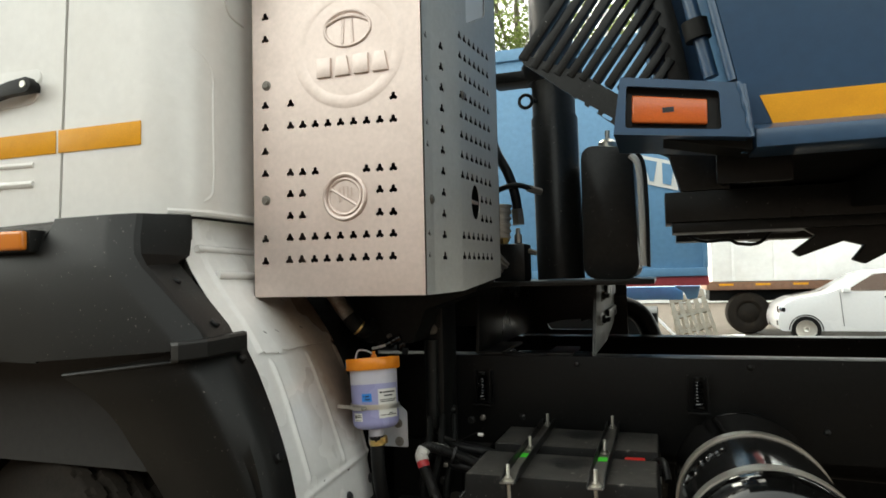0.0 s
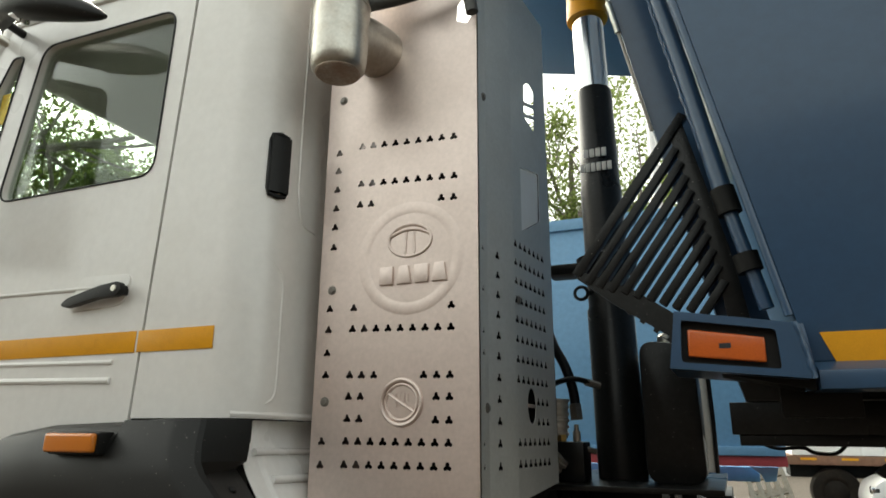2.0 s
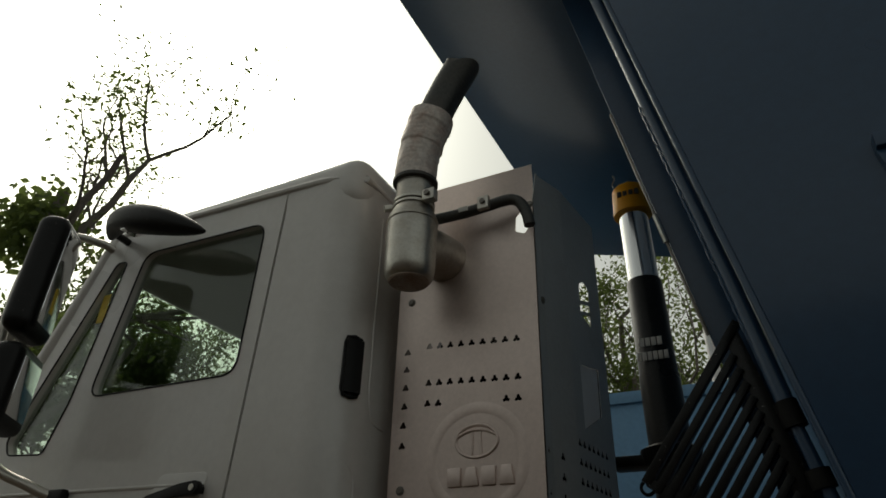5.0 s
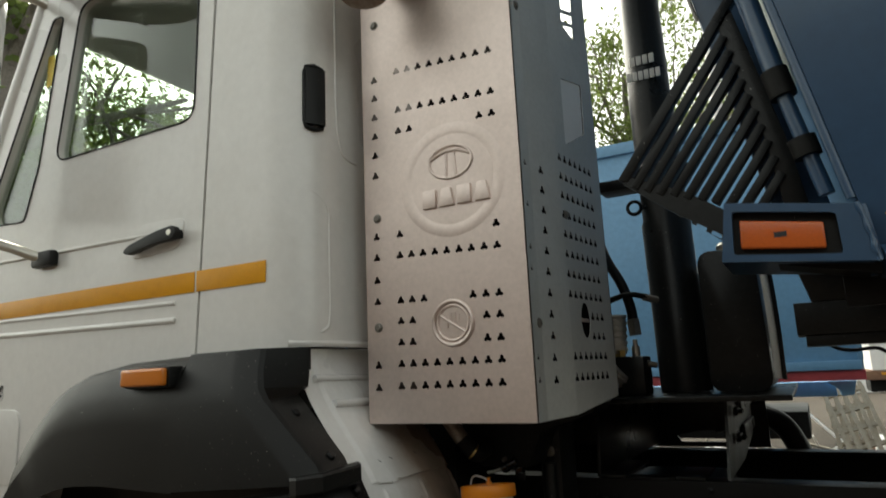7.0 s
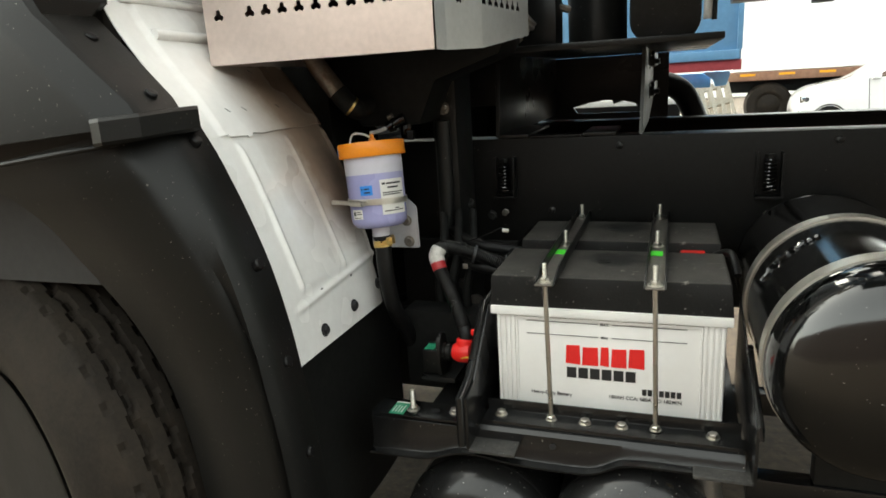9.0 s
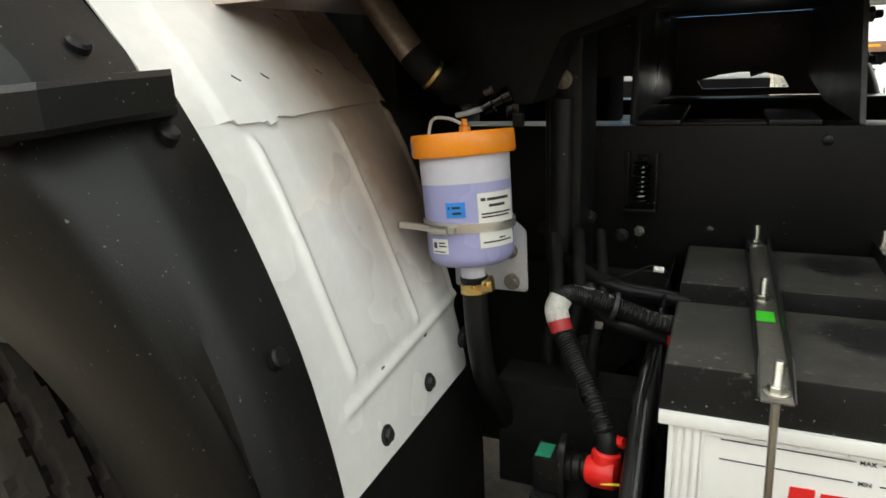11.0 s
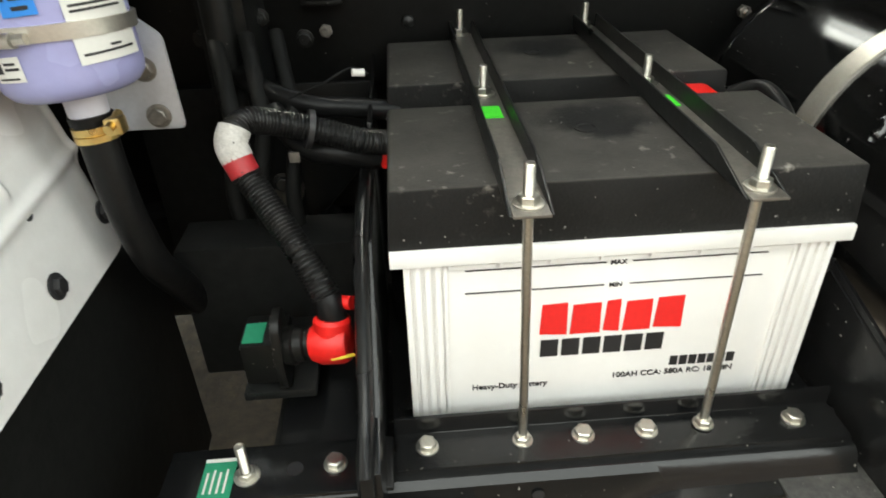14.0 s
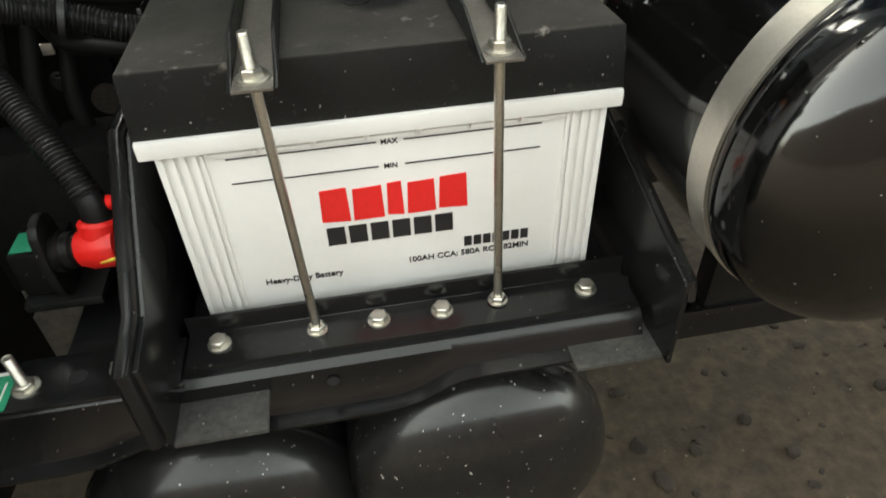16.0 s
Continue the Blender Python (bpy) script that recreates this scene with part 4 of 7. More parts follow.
part("pressed_ring", lathe([(-0.001, 0.106), (0.0004, 0.114), (0.0011, 0.126), (0.0004, 0.139), (-0.001, 0.148)], (ox, SY, 1.946), (0, -1, 0), 64), "shield", front, smooth=60)
hx, hz = -0.738, 1.603
for r, t in ((0.050, 0.0060), (0.040, 0.0036)):
    part("warning_ring", sweep([(hx + r * math.cos(a), SY, hz + r * math.sin(a)) for a in np.linspace(0, 2 * math.pi, 40, endpoint=False)], t, 8, closed=True), "shield", front, "embossed do-not-touch ring")
part("warning_bar", sweep([(hx - 0.032, SY, hz + 0.018), (hx + 0.032, SY, hz - 0.022)], 0.0038, 8), "shield", front)
for k in range(4):
    part("warning_bar", sweep([(hx - 0.014 + 0.010 * k, SY, hz - 0.012 + 0.004 * k), (hx - 0.014 + 0.010 * k, SY, hz + 0.024 - 0.003 * abs(k - 1.5))], 0.0028, 8), "shield", front)
for x, y, z, d in ((-0.935, SY, 2.410, (0, -1, 0)), (-0.940, SY, 1.880, (0, -1, 0)), (-0.944, SY, 1.606, (0, -1, 0)), (-0.556, SY, 2.655, (0, -1, 0)), (SX1, 1.335, 1.59, (1, 0, 0)), (-0.511, 1.484, 1.86, (1, 0, 0)), (-0.506, 1.698, 1.53, (1, 0, 0)), (-0.507, 1.678, 2.32, (1, 0, 0)), (SX1, 1.33, 2.36, (1, 0, 0))):
    part("bolt", hexbolt((x, y, z), d, 0.008, 0.006, 0, 0.0115), "steel", shield, "grey hexagon bolt")

# ---- silencer and tail pipe ----
sil = thing("exhaust_silencer", (-0.75, 1.5, 1.35), "dark exhaust silencer behind its heat shield", "silencer")
part("canister", lathe([(0, 0.05), (0.0, 0.14), (0.03, 0.16), (1.02, 0.16), (1.05, 0.14), (1.05, 0.0)], (-0.76, 1.49, 1.40), (0, 0, 1), 36), "blackmatt", sil)
bm = prism([(-0.90, 1.40), (-0.50, 1.41), (-0.52, 1.375), (-0.66, 1.33), (-0.70, 1.24), (-0.84, 1.24), (-0.90, 1.33)], "y", 1.60, 1.74, 0.01)
part("lower_bracket", bm, "blackmatt", sil)
tail = thing("exhaust_tail_pipe", (-0.83, 1.12, 2.37), "bent steel exhaust tail pipe with a drain cup", "exhaust pipe")
part("stub", sweep(spline([(-0.828, 1.36, 2.530), (-0.830, 1.28, 2.530), (-0.840, 1.20, 2.520), (-0.850, 1.15, 2.500)], 8), lambda s: 0.072 - 0.008 * min(1, s / 0.2), 28), "elbow", tail, "stained pipe stub out of the shield")
CUP = Vector((-0.853, 1.13, 2.385))
part("drain_cup", lathe([(0, 0.050), (0.004, 0.058), (0.014, 0.066), (0.04, 0.0705), (0.16, 0.072), (0.20, 0.070), (0.220, 0.062), (0.232, 0.056), (0.245, 0.055)], CUP, (0.01, 0, 1), 40), "elbow", tail, "stained stainless cup")
part("cup_bottom", lathe([(0.0, 0.0), (0.0, 0.052), (0.004, 0.056), (0.006, 0.056), (0.006, 0)], CUP - Vector((0, 0, 0.003)), (0, 0, 1), 32), "rust", tail)
part("cup_seam", lathe([(0, 0.0722), (0.002, 0.0735), (0.006, 0.0735), (0.008, 0.0722)], CUP + Vector((0.002, 0, 0.182)), (0.01, 0, 1), 40), "elbow", tail)
for z in (2.618, 2.632):
    part("pipe_clamp", lathe([(0, 0.055), (0.0, 0.0605), (0.007, 0.0605), (0.007, 0.055)], (-0.850, 1.13, z), (0.02, 0, 1), 32), "zinc", tail, "steel band clamp")
part("clamp_ear", box((-0.800, 1.085, 2.612), (-0.762, 1.112, 2.648), 0.004), "stainless", tail)
part("clamp_bolt", hexbolt((-0.782, 1.084, 2.630), (0, -1, 0), 0.009, 0.008), "steel", tail)
part("clamp_bolt", rod((-0.925, 1.09, 2.620), (-0.902, 1.11, 2.628), 0.010, 8), "zinc", tail)
part("lower_pipe", lathe([(0, 0.053), (0.10, 0.054)], (-0.852, 1.13, 2.625), (0.02, 0, 1), 32), "elbow", tail, "bronze-tinted pipe collar")
part("wrap_ring", lathe([(0, 0.060), (0.002, 0.067), (0.012, 0.067), (0.015, 0.060)], (-0.850, 1.13, 2.703), (0.03, 0, 1), 32), "darkpipe", tail, "dark ring at the foot of the wrapping")
wrap = spline([(-0.850, 1.13, 2.712), (-0.846, 1.13, 2.79), (-0.832, 1.132, 2.87), (-0.806, 1.136, 2.955)], 24)
bm = sweep(wrap, lambda s: 0.0625 + (0.004 if s > 0.13 else 0.0) + (0.003 if s > 0.205 else 0.0), 40)
for v in bm.verts:                            # torn, crumpled foil
    q = v.co * 34
    d = noise.noise(q) * 0.0034 + noise.noise(q * 3.1) * 0.0018
    v.co += Vector((v.co.x + 0.838, v.co.y - 1.13, 0)).normalized() * d
part("heat_wrap", bm, "tapewrap", tail, "pale torn wrapping with reddish stains", smooth=80)
bm = sweep(spline([(-0.812, 1.136, 2.935), (-0.785, 1.14, 3.00), (-0.753, 1.145, 3.07), (-0.715, 1.15, 3.142)], 10), 0.055, 28)
last = Vector((-0.715, 1.15, 3.142))
out = Vector((0.46, 0.05, 0.88)).normalized()
for v in bm.verts:                            # fish-tail mouth
    r = v.co - last
    if abs(r.dot(out)) < 0.03:
        v.co += out * (0.062 * abs(r.normalized().x) - 0.030)
part("tail_end", bm, "darkpipe", tail, "dark fish-tail pipe end")
part("stay_bar", sweep(spline([(-0.815, 1.20, 2.618), (-0.74, 1.225, 2.634), (-0.666, 1.235, 2.645), (-0.605, 1.24, 2.652), (-0.572, 1.245, 2.640), (-0.553, 1.25, 2.605), (-0.545, 1.255, 2.560)], 8), 0.0165, 12), "darkpipe", tail, "dark bent stay")
part("stay_clip", box((-0.684, 1.205, 2.622), (-0.650, 1.222, 2.664), 0.003), "stainless", tail, "pale bolted clip")
part("clip_bolt", hexbolt((-0.667, 1.205, 2.643), (0, -1, 0), 0.009, 0.008), "steel", tail)
part("stay_label", box((-0.745, 1.206, 2.628), (-0.715, 1.2085, 2.644), 0.0004), "label", tail, "small pale label")

# ---- chassis ----
chassis = thing("truck_chassis", (1.5, 2.3, 0.9), "black painted ladder chassis with channel rails", "chassis")
for y, s, top in ((1.85, 1, 1.182), (2.75, -1, 1.163)):
    web = [(y, 0.922), (y + 0.08 * s, 0.922), (y + 0.08 * s, 0.932), (y + 0.008 * s, 0.932), (y + 0.008 * s, top - 0.010), (y + 0.08 * s, top - 0.010), (y + 0.08 * s, top), (y, top)]
    part("rail", prism(web, "x", -3.0, 6.0, 0.002), "rail", chassis, "black channel rail")
for x in (-1.2, 0.9, 2.4, 4.2):
    part("cross_member", box((x, 1.86, 0.96), (x + 0.12, 2.74, 1.16), 0.01), "blackmatt", chassis)
for x, z in ((-0.46, 1.005), (-0.30, 1.16), (0.15, 1.16), (0.32, 1.00), (0.62, 1.16)):
    part("rivet", lathe([(0, 0.009), (0.004, 0.008), (0.006, 0.004), (0.007, 0)], (x, 1.85, z), (0, -1, 0), 12), "black", chassis)

# ---- front wheel ----
WX, WZ, TR = -1.526, 0.504, 0.515


def tyre_mesh():
    one = B()
    n, prof = 240, []
    for k in range(15):                      # outer wall
        a = radians(90 * k / 14)
        prof.append((1.072 - 0.030 * math.sin(2 * a) + 0.018 * (k / 14) ** 3, 0.28 + 0.205 * (k / 14), None))
    prof.append((1.096, 0.500, None))
    for k in range(37):                      # tread
        v = k / 36
        prof.append((1.102 + 0.205 * v, TR - 0.010 * (2 * v - 1) ** 2, v))
    prof += [(1.315, 0.49, None), (1.335, 0.42, None), (1.32, 0.29, None)]
    rings = []
    for j in range(n):
        a = 2 * math.pi * j / n
        zig = 0.018 * (2 * abs((j / 6) % 1 - 0.5) * 2 - 1)
        ring = []
        for y, r, v in prof:
            if v is not None:
                for g in (0.185, 0.40, 0.60, 0.815):
                    if abs(v - g - zig * 1.3) < 0.030:
                        r -= 0.013
                if (v < 0.05 or v > 0.95) and j % 6 < 1:
                    r -= 0.008
            ring.append(one.verts.new((WX + r * math.cos(a), y, WZ + r * math.sin(a))))
        rings.append(ring)
    for j in range(n):
        p, q = rings[j], rings[(j + 1) % n]
        for k in range(len(prof) - 1):
            one.faces.new((p[k], p[k + 1], q[k + 1], q[k]))
    return one


STEER = Matrix.Translation((WX, 1.134, 0)) @ Matrix.Rotation(radians(-19), 4, "Z") @ Matrix.Translation((-WX, -1.045, 0))


def steered(bm):
    """The front wheel stands turned."""
    bmesh.ops.transform(bm, matrix=STEER, verts=bm.verts)
    return bm


wheel = part("wheel", steered(lathe([(0, 0.30), (0.0, 0.285), (0.02, 0.272), (0.05, 0.265), (0.10, 0.25), (0.12, 0.19), (0.08, 0.15), (0.08, 0.0)], (WX, 1.055, WZ), (0, 1, 0), 48)), "blackmatt", chassis, "dark steel wheel")
part("tyre", steered(tyre_mesh()), "tyre", wheel, "dusty tyre with zigzag tread grooves", smooth=30)
part("hub", steered(lathe([(0, 0.0), (0, 0.075), (0.05, 0.085), (0.10, 0.09)], (WX, 1.07, WZ), (0, 1, 0), 32)), "black", wheel)
for k in range(10):
    a = 2 * math.pi * k / 10
    part("wheel_nut", steered(hexbolt((WX + 0.155 * math.cos(a), 1.14, WZ + 0.155 * math.sin(a)), (0, -1, 0), 0.016, 0.03)), "steel", wheel)

# gearbox and engine mass under the cab, unseen, added to block light
gear = thing("gearbox", (-1.2, 2.3, 0.55), "unseen engine and gearbox mass added to block light under the cab", "gearbox")
part("casing", box((-1.15, 1.98, 0.40), (-0.62, 2.62, 1.13), 0.06, seg=4), "blackmatt", gear)
part("tail_housing", box((-0.64, 2.02, 0.40), (-0.30, 2.58, 1.12), 0.06, seg=4), "blackmatt", gear)
# Made-up block that keeps the gap above the rail dark.
part("gap_darkener", box((-1.02, 2.24, 1.08), (-0.70, 2.52, 1.31), 0.03, seg=3), "liner", gear)
part("bell_housing", lathe([(0, 0.30), (0.1, 0.36), (0.35, 0.40)], (-1.15, 2.3, 1.0), (-1, 0, 0), 32), "blackmatt", gear)
part("engine_block", box((-2.6, 1.95, 0.40), (-1.5, 2.65, 1.52), 0.05), "blackmatt", gear)
part("side_cover", box((-1.20, 1.62, 0.98), (-0.92, 1.86, 1.40), 0.05), "blackmatt", gear)

# ---- front leaf spring ----
# Not visible itself; added to fill the darkness under the rail.
leaf = thing("leaf_spring", (-1.5, 1.89, 0.6), "unseen leaf spring added as dark fill under the chassis rail", "leaf spring")
for k in range(7):
    half = 0.90 - 0.10 * k
    pts = [(-1.55 + half * v / 8, 0.80 - 0.13 * (1 - (half * v / 8 / 0.9) ** 2) - 0.017 * k) for v in range(-8, 9)]
    part("leaf", prism(pts + [(x, z - 0.0155) for x, z in pts[::-1]], "y", 1.855, 1.935), "blackmatt", leaf)
part("spring_hanger", prism([(-0.80, 0.925), (-0.52, 0.925), (-0.55, 0.78), (-0.62, 0.70), (-0.70, 0.70), (-0.74, 0.78)], "y", 1.845, 1.93, 0.006), "black", leaf, "black cast spring hanger")
part("shackle_pin", rod((-0.66, 1.82, 0.76), (-0.66, 1.95, 0.76), 0.022, 20), "steel", leaf)

# ---- ram pedestal ----
ped = thing("ram_pedestal", (-0.40, 2.1, 1.182), "black steel pedestal that carries the tipping ram", "bracket")
arch_hole = [(-0.515, 1.184), (-0.530, 1.207), (-0.47, 1.222), (-0.42, 1.228), (-0.36, 1.227), (-0.31, 1.213), (-0.293, 1.184)]
part("back_plate", sheet([(-0.64, 1.165), (-0.20, 1.165), (-0.20, 1.382), (-0.64, 1.382)], [arch_hole], lambda u, v: (u, 2.75, v), 0.01, (0, -1, 0)), "black", ped)
part("top_plate", box((-0.64, 1.86, 1.383), (-0.082, 2.76, 1.398), 0.003), "black", ped)
part("side_plate", prism([(1.868, 1.183), (2.75, 1.183), (2.75, 1.382), (1.90, 1.382)], "x", -0.602, -0.592, 0.002), "black", ped)
for x, back in ((-0.592, 2.16), (-0.385, 2.04)):
    part("foot", box((x, 1.852, 1.183), (x + 0.075, back, 1.191), 0.002), "black", ped)
part("packing_strip", box((-0.515, 1.852, 1.183), (-0.388, 1.905, 1.187), 0.001), "black", ped)
slots = [round_poly([(2.20, 1.338), (2.60, 1.338), (2.60, 1.376), (2.20, 1.376)], 0.017), round_poly([(2.24, 1.256), (2.62, 1.256), (2.62, 1.292), (2.24, 1.292)], 0.016)]
part("slotted_plate", sheet([(1.868, 1.183), (2.30, 1.183), (2.70, 1.225), (2.748, 1.382), (1.985, 1.382), (1.955, 1.33)], [], lambda u, v: (-0.250, u, v), 0.008, (1, 0, 0)), "darkpipe", ped, "grey side plate with two oblong black washers")
for slot in slots:
    part("oblong_washer", prism(slot, "x", -0.244, -0.234, 0.002), "black", ped, "oblong black washer")
for y, z in ((1.92, 1.346), (1.96, 1.346), (1.925, 1.273), (1.965, 1.273)):
    part("bolt", hexbolt((-0.242, y + 0.12, z), (1, 0, 0), 0.013, 0.012, 0.024, 0.018), "black", ped)

# ---- tipping ram ----
ram = thing("tipping_ram", (-0.43, 2.2, 1.408), "black hydraulic tipping ram with a chrome rod and orange cap", "hydraulic ram")
base, tip = Vector((-0.386, 2.2, 1.40)), Vector((-0.414, 2.2, 3.25))
axis = (tip - base).normalized()
at = lambda z: base + axis * ((z - 1.40) / axis.z)
part("barrel", lathe([(0, 0.079), (0.55, 0.079), (0.56, 0.073), (1.0, 0.073), (1.01, 0.070), (1.38, 0.069), (1.395, 0.066)], base, axis, 36), "black", ram)
part("rod", lathe([(0, 0.060), (0.34, 0.060)], at(2.785), axis, 36), "chrome", ram, "chromed rod")
part("cap", lathe([(0, 0.061), (0.0, 0.079), (0.004, 0.080), (0.10, 0.076), (0.125, 0.073), (0.133, 0.066), (0.133, 0)], at(3.112), axis, 36), "tape", ram, "orange end cap")
part("cap_bolt", lathe([(0, 0.010), (0.05, 0.010)], at(3.240), axis, 10), "steel", ram)
part("cap_wire", sweep(spline([at(3.245) + Vector((-0.055, -0.03, 0)), at(3.275) + Vector((-0.062, -0.03, 0)), at(3.30) + Vector((-0.05, -0.03, 0)), at(3.32) + Vector((-0.056, -0.03, 0))], 6), 0.0035, 6), "steel", ram)
for k in range(4):
    x = at(3.20).x - 0.040 + 0.0235 * k
    part("cap_block", box((x, 2.2 - 0.0785, 3.172), (x + 0.017, 2.2 - 0.0700, 3.196), 0.001), "ink", ram, "small dark printed block")
bm = lathe([(0, 0.083), (0.02, 0.10), (0.06, 0.105), (0.075, 0.073)], at(2.075), axis, 28)
box((-0.60, 2.15, 2.08), (-0.45, 2.25, 2.12), 0.01, bm)
part("collar", bm, "black", ram)
part("eye_shank", rod((-0.455, 2.14, 2.005), (-0.42, 2.16, 2.01), 0.008, 8), "black", ram)
part("lifting_eye", sweep([(-0.478 + 0.022 * math.cos(a), 2.128, 2.003 + 0.022 * math.sin(a)) for a in np.linspace(0, 2 * math.pi, 24, endpoint=False)], 0.006, 8, closed=True), "black", ram)
for k, (w, z) in enumerate(((0.085, 2.515), (0.115, 2.460))):
    n = 4 if k == 0 else 6
    c = at(z)
    for j in range(n):
        x = c.x - w / 2 + w * (j + 0.5) / n
        part("painted_block", box((x - 0.4 * w / n, 2.2 - 0.0745, z - 0.016), (x + 0.4 * w / n, 2.2 - 0.0695, z + 0.016), 0.001, m=None), "label", ram, "white painted block")

# ---- hydraulic oil tank ----
oil = thing("hydraulic_oil_tank", (-0.26, 2.1, 1.408), "black hydraulic oil tank beside the ram", "oil tank")
part("body", prism(round_poly([(-0.292, 1.398), (-0.124, 1.398), (-0.134, 1.800), (-0.290, 1.818)], 0.05, 6), "y", 2.02, 2.45, 0.006), "black", oil)
part("edge_strip", sweep(spline([(-0.113, 2.012, 1.435), (-0.112, 2.010, 1.60), (-0.118, 2.009, 1.735), (-0.140, 2.009, 1.772)], 6), 0.010, 10), "label", oil, "pale level gauge tube")
part("gauge_strap", sweep(spline([(-0.098, 2.012, 1.432), (-0.097, 2.010, 1.60), (-0.104, 2.009, 1.745), (-0.135, 2.009, 1.79)], 6), 0.006, 8), "black", oil)
part("filler_cap", lathe([(0, 0.03), (0.03, 0.03), (0.04, 0.02), (0.04, 0.008), (0.07, 0.008)], (-0.215, 2.15, 1.812), (0, 0, 1), 20), "zinc", oil, "metal filler cap")
for pts, r in ((((-0.60, 2.10, 1.90), (-0.565, 2.06, 1.82), (-0.525, 2.04, 1.745), (-0.503, 2.04, 1.67), (-0.497, 2.04, 1.60)), 0.016), (((-0.60, 2.02, 1.665), (-0.55, 2.02, 1.695), (-0.49, 2.02, 1.705), (-0.44, 2.06, 1.69)), 0.009), (((-0.56, 2.05, 1.47), (-0.545, 2.04, 1.55), (-0.56, 2.02, 1.63), (-0.60, 2.02, 1.67)), 0.011), (((-0.52, 2.0, 1.485), (-0.49, 1.99, 1.50), (-0.455, 2.02, 1.49)), 0.007)):
    h = thing("hydraulic_hose", pts[0], "black hydraulic hose by the ram", "hose", "hydraulic hoses")
    part("hose", sweep(spline(pts, 8), r, 12), "rubber", h)
    end, before = Vector(pts[-1]), Vector(pts[-2])
    part("fitting", rod(end - (end - before).normalized() * 0.03, end + (end - before).normalized() * 0.02, r * 1.3, 6), "steel", h, "dull steel hose fitting")
pump = thing("hydraulic_valve", (-0.55, 2.0, 1.408), "metal hydraulic valve with pale ringed fittings", "valve")
part("block", box((-0.56, 1.95, 1.398), (-0.46, 2.06, 1.515), 0.008), "black", pump)
prof = []
for k in range(12):
    prof += [(0.010 * k, 0.030 + 0.004 * (k % 2)), (0.010 * k + 0.008, 0.030 + 0.004 * (k % 2))]
# Made-up plate over the opening, so that it stays black.
part("opening_blind", box((-0.760, 1.985, 1.258), (-0.604, 1.997, 1.382), 0.002), "rail", pump, "black plate added to darken the opening beside the pedestal")
part("ringed_body", lathe(prof, (-0.548, 2.0, 1.525), (0.05, 0, 1), 24), "stainless", pump, "pale ringed metal body")
part("ringed_body", lathe(prof[:14], (-0.578, 1.96, 1.43), (0.7, -0.1, 0.6), 24), "stainless", pump, "pale ringed metal body")
part("brass_union", rod((-0.535, 1.985, 1.515), (-0.535, 1.985, 1.535), 0.018, 6), "brass", pump, "brass union")
part("valve_cap", lathe([(0, 0.012), (0.03, 0.012), (0.03, 0.007), (0.05, 0.007)], (-0.49, 2.0, 1.515), (0, 0, 1), 12), "zinc", pump)
hose = thing("suction_hose", (-0.20, 2.80, 1.10), "thick black suction hose bending over the chassis", "hose")
part("hose", sweep(spline([(-0.40, 2.80, 1.25), (-0.294, 2.80, 1.279), (-0.226, 2.80, 1.281), (-0.158, 2.80, 1.248), (-0.118, 2.80, 1.181), (-0.094, 2.80, 1.096), (-0.085, 2.80, 0.98)], 8), 0.040, 20), "rubber", hose)

# ---- tipper body ----
BYS = 1.09
body = thing("tipper_body", (2.5, 2.3, 1.60), "blue steel tipper body with a forward canopy", "tipper body")
fx = lambda z: 0.0725 - 0.2 * (z - 1.66)
TOPZ = 3.55
part("side_wall", prism([(fx(1.645), 1.645), (6.0, 1.645), (6.0, TOPZ), (fx(TOPZ), TOPZ)], "y", BYS, BYS + 0.05, 0.003), "blue", body)
part("far_side_wall", prism([(fx(1.645), 1.645), (6.0, 1.645), (6.0, TOPZ), (fx(TOPZ), TOPZ)], "y", 3.46, 3.51, 0.003), "blue", body)
part("front_wall", prism([(fx(1.62) + 0.01, 1.62), (fx(TOPZ) + 0.01, TOPZ), (fx(TOPZ) + 0.06, TOPZ), (fx(1.62) + 0.06, 1.62)], "y", BYS + 0.05, 3.46), "blue", body)
part("floor_plate", box((0.08, BYS + 0.05, 1.62), (6.0, 3.46, 1.66), 0), "blackmatt", body)
part("rear_wall", box((5.95, BYS + 0.05, 1.66), (6.0, 3.46, TOPZ)), "blue", body)
cx0 = -1.052
under = lambda x: 3.555 + 0.262 * (fx(TOPZ) + 0.06 - x)
xr = fx(TOPZ) + 0.06
part("canopy", join(prism([(cx0, under(cx0)), (xr, under(xr)), (xr, under(xr) + 0.05), (cx0, under(cx0) + 0.05)], "y", BYS - 0.02, 3.53, 0.004), prism([(cx0, under(cx0) + 0.05), (cx0 + 0.03, under(cx0) + 0.05), (cx0 + 0.03, under(cx0) + 0.12), (cx0, under(cx0) + 0.12)], "y", BYS - 0.02, 3.53)), "blue", body)
for y in (1.55, 2.3, 3.05):
    part("canopy_rib", prism([(cx0 + 0.06, under(cx0 + 0.06) + 0.045), (xr, under(xr) + 0.045), (xr, under(xr) + 0.14)], "y", y, y + 0.05), "blue", body)
lo, hi = 1.72, TOPZ
part("corner_post", sweep([(fx(lo) - 0.006, BYS + 0.006, lo), (fx(hi) - 0.006, BYS + 0.006, hi)], 0.0075, 10), "blue", body)
part("corner_pillar", prism([(fx(1.75) - 0.104, 1.75), (fx(1.75) - 0.01, 1.75), (fx(hi) - 0.01, hi), (fx(hi) - 0.118, hi)], "y", 1.360, 1.372, 0.002), "blue", body)
part("pillar_flange", prism([(fx(1.75) - 0.104, 1.75), (fx(1.75) - 0.097, 1.75), (fx(hi) - 0.111, hi), (fx(hi) - 0.118, hi)], "y", 1.373, 1.46, 0.002), "blue", body)
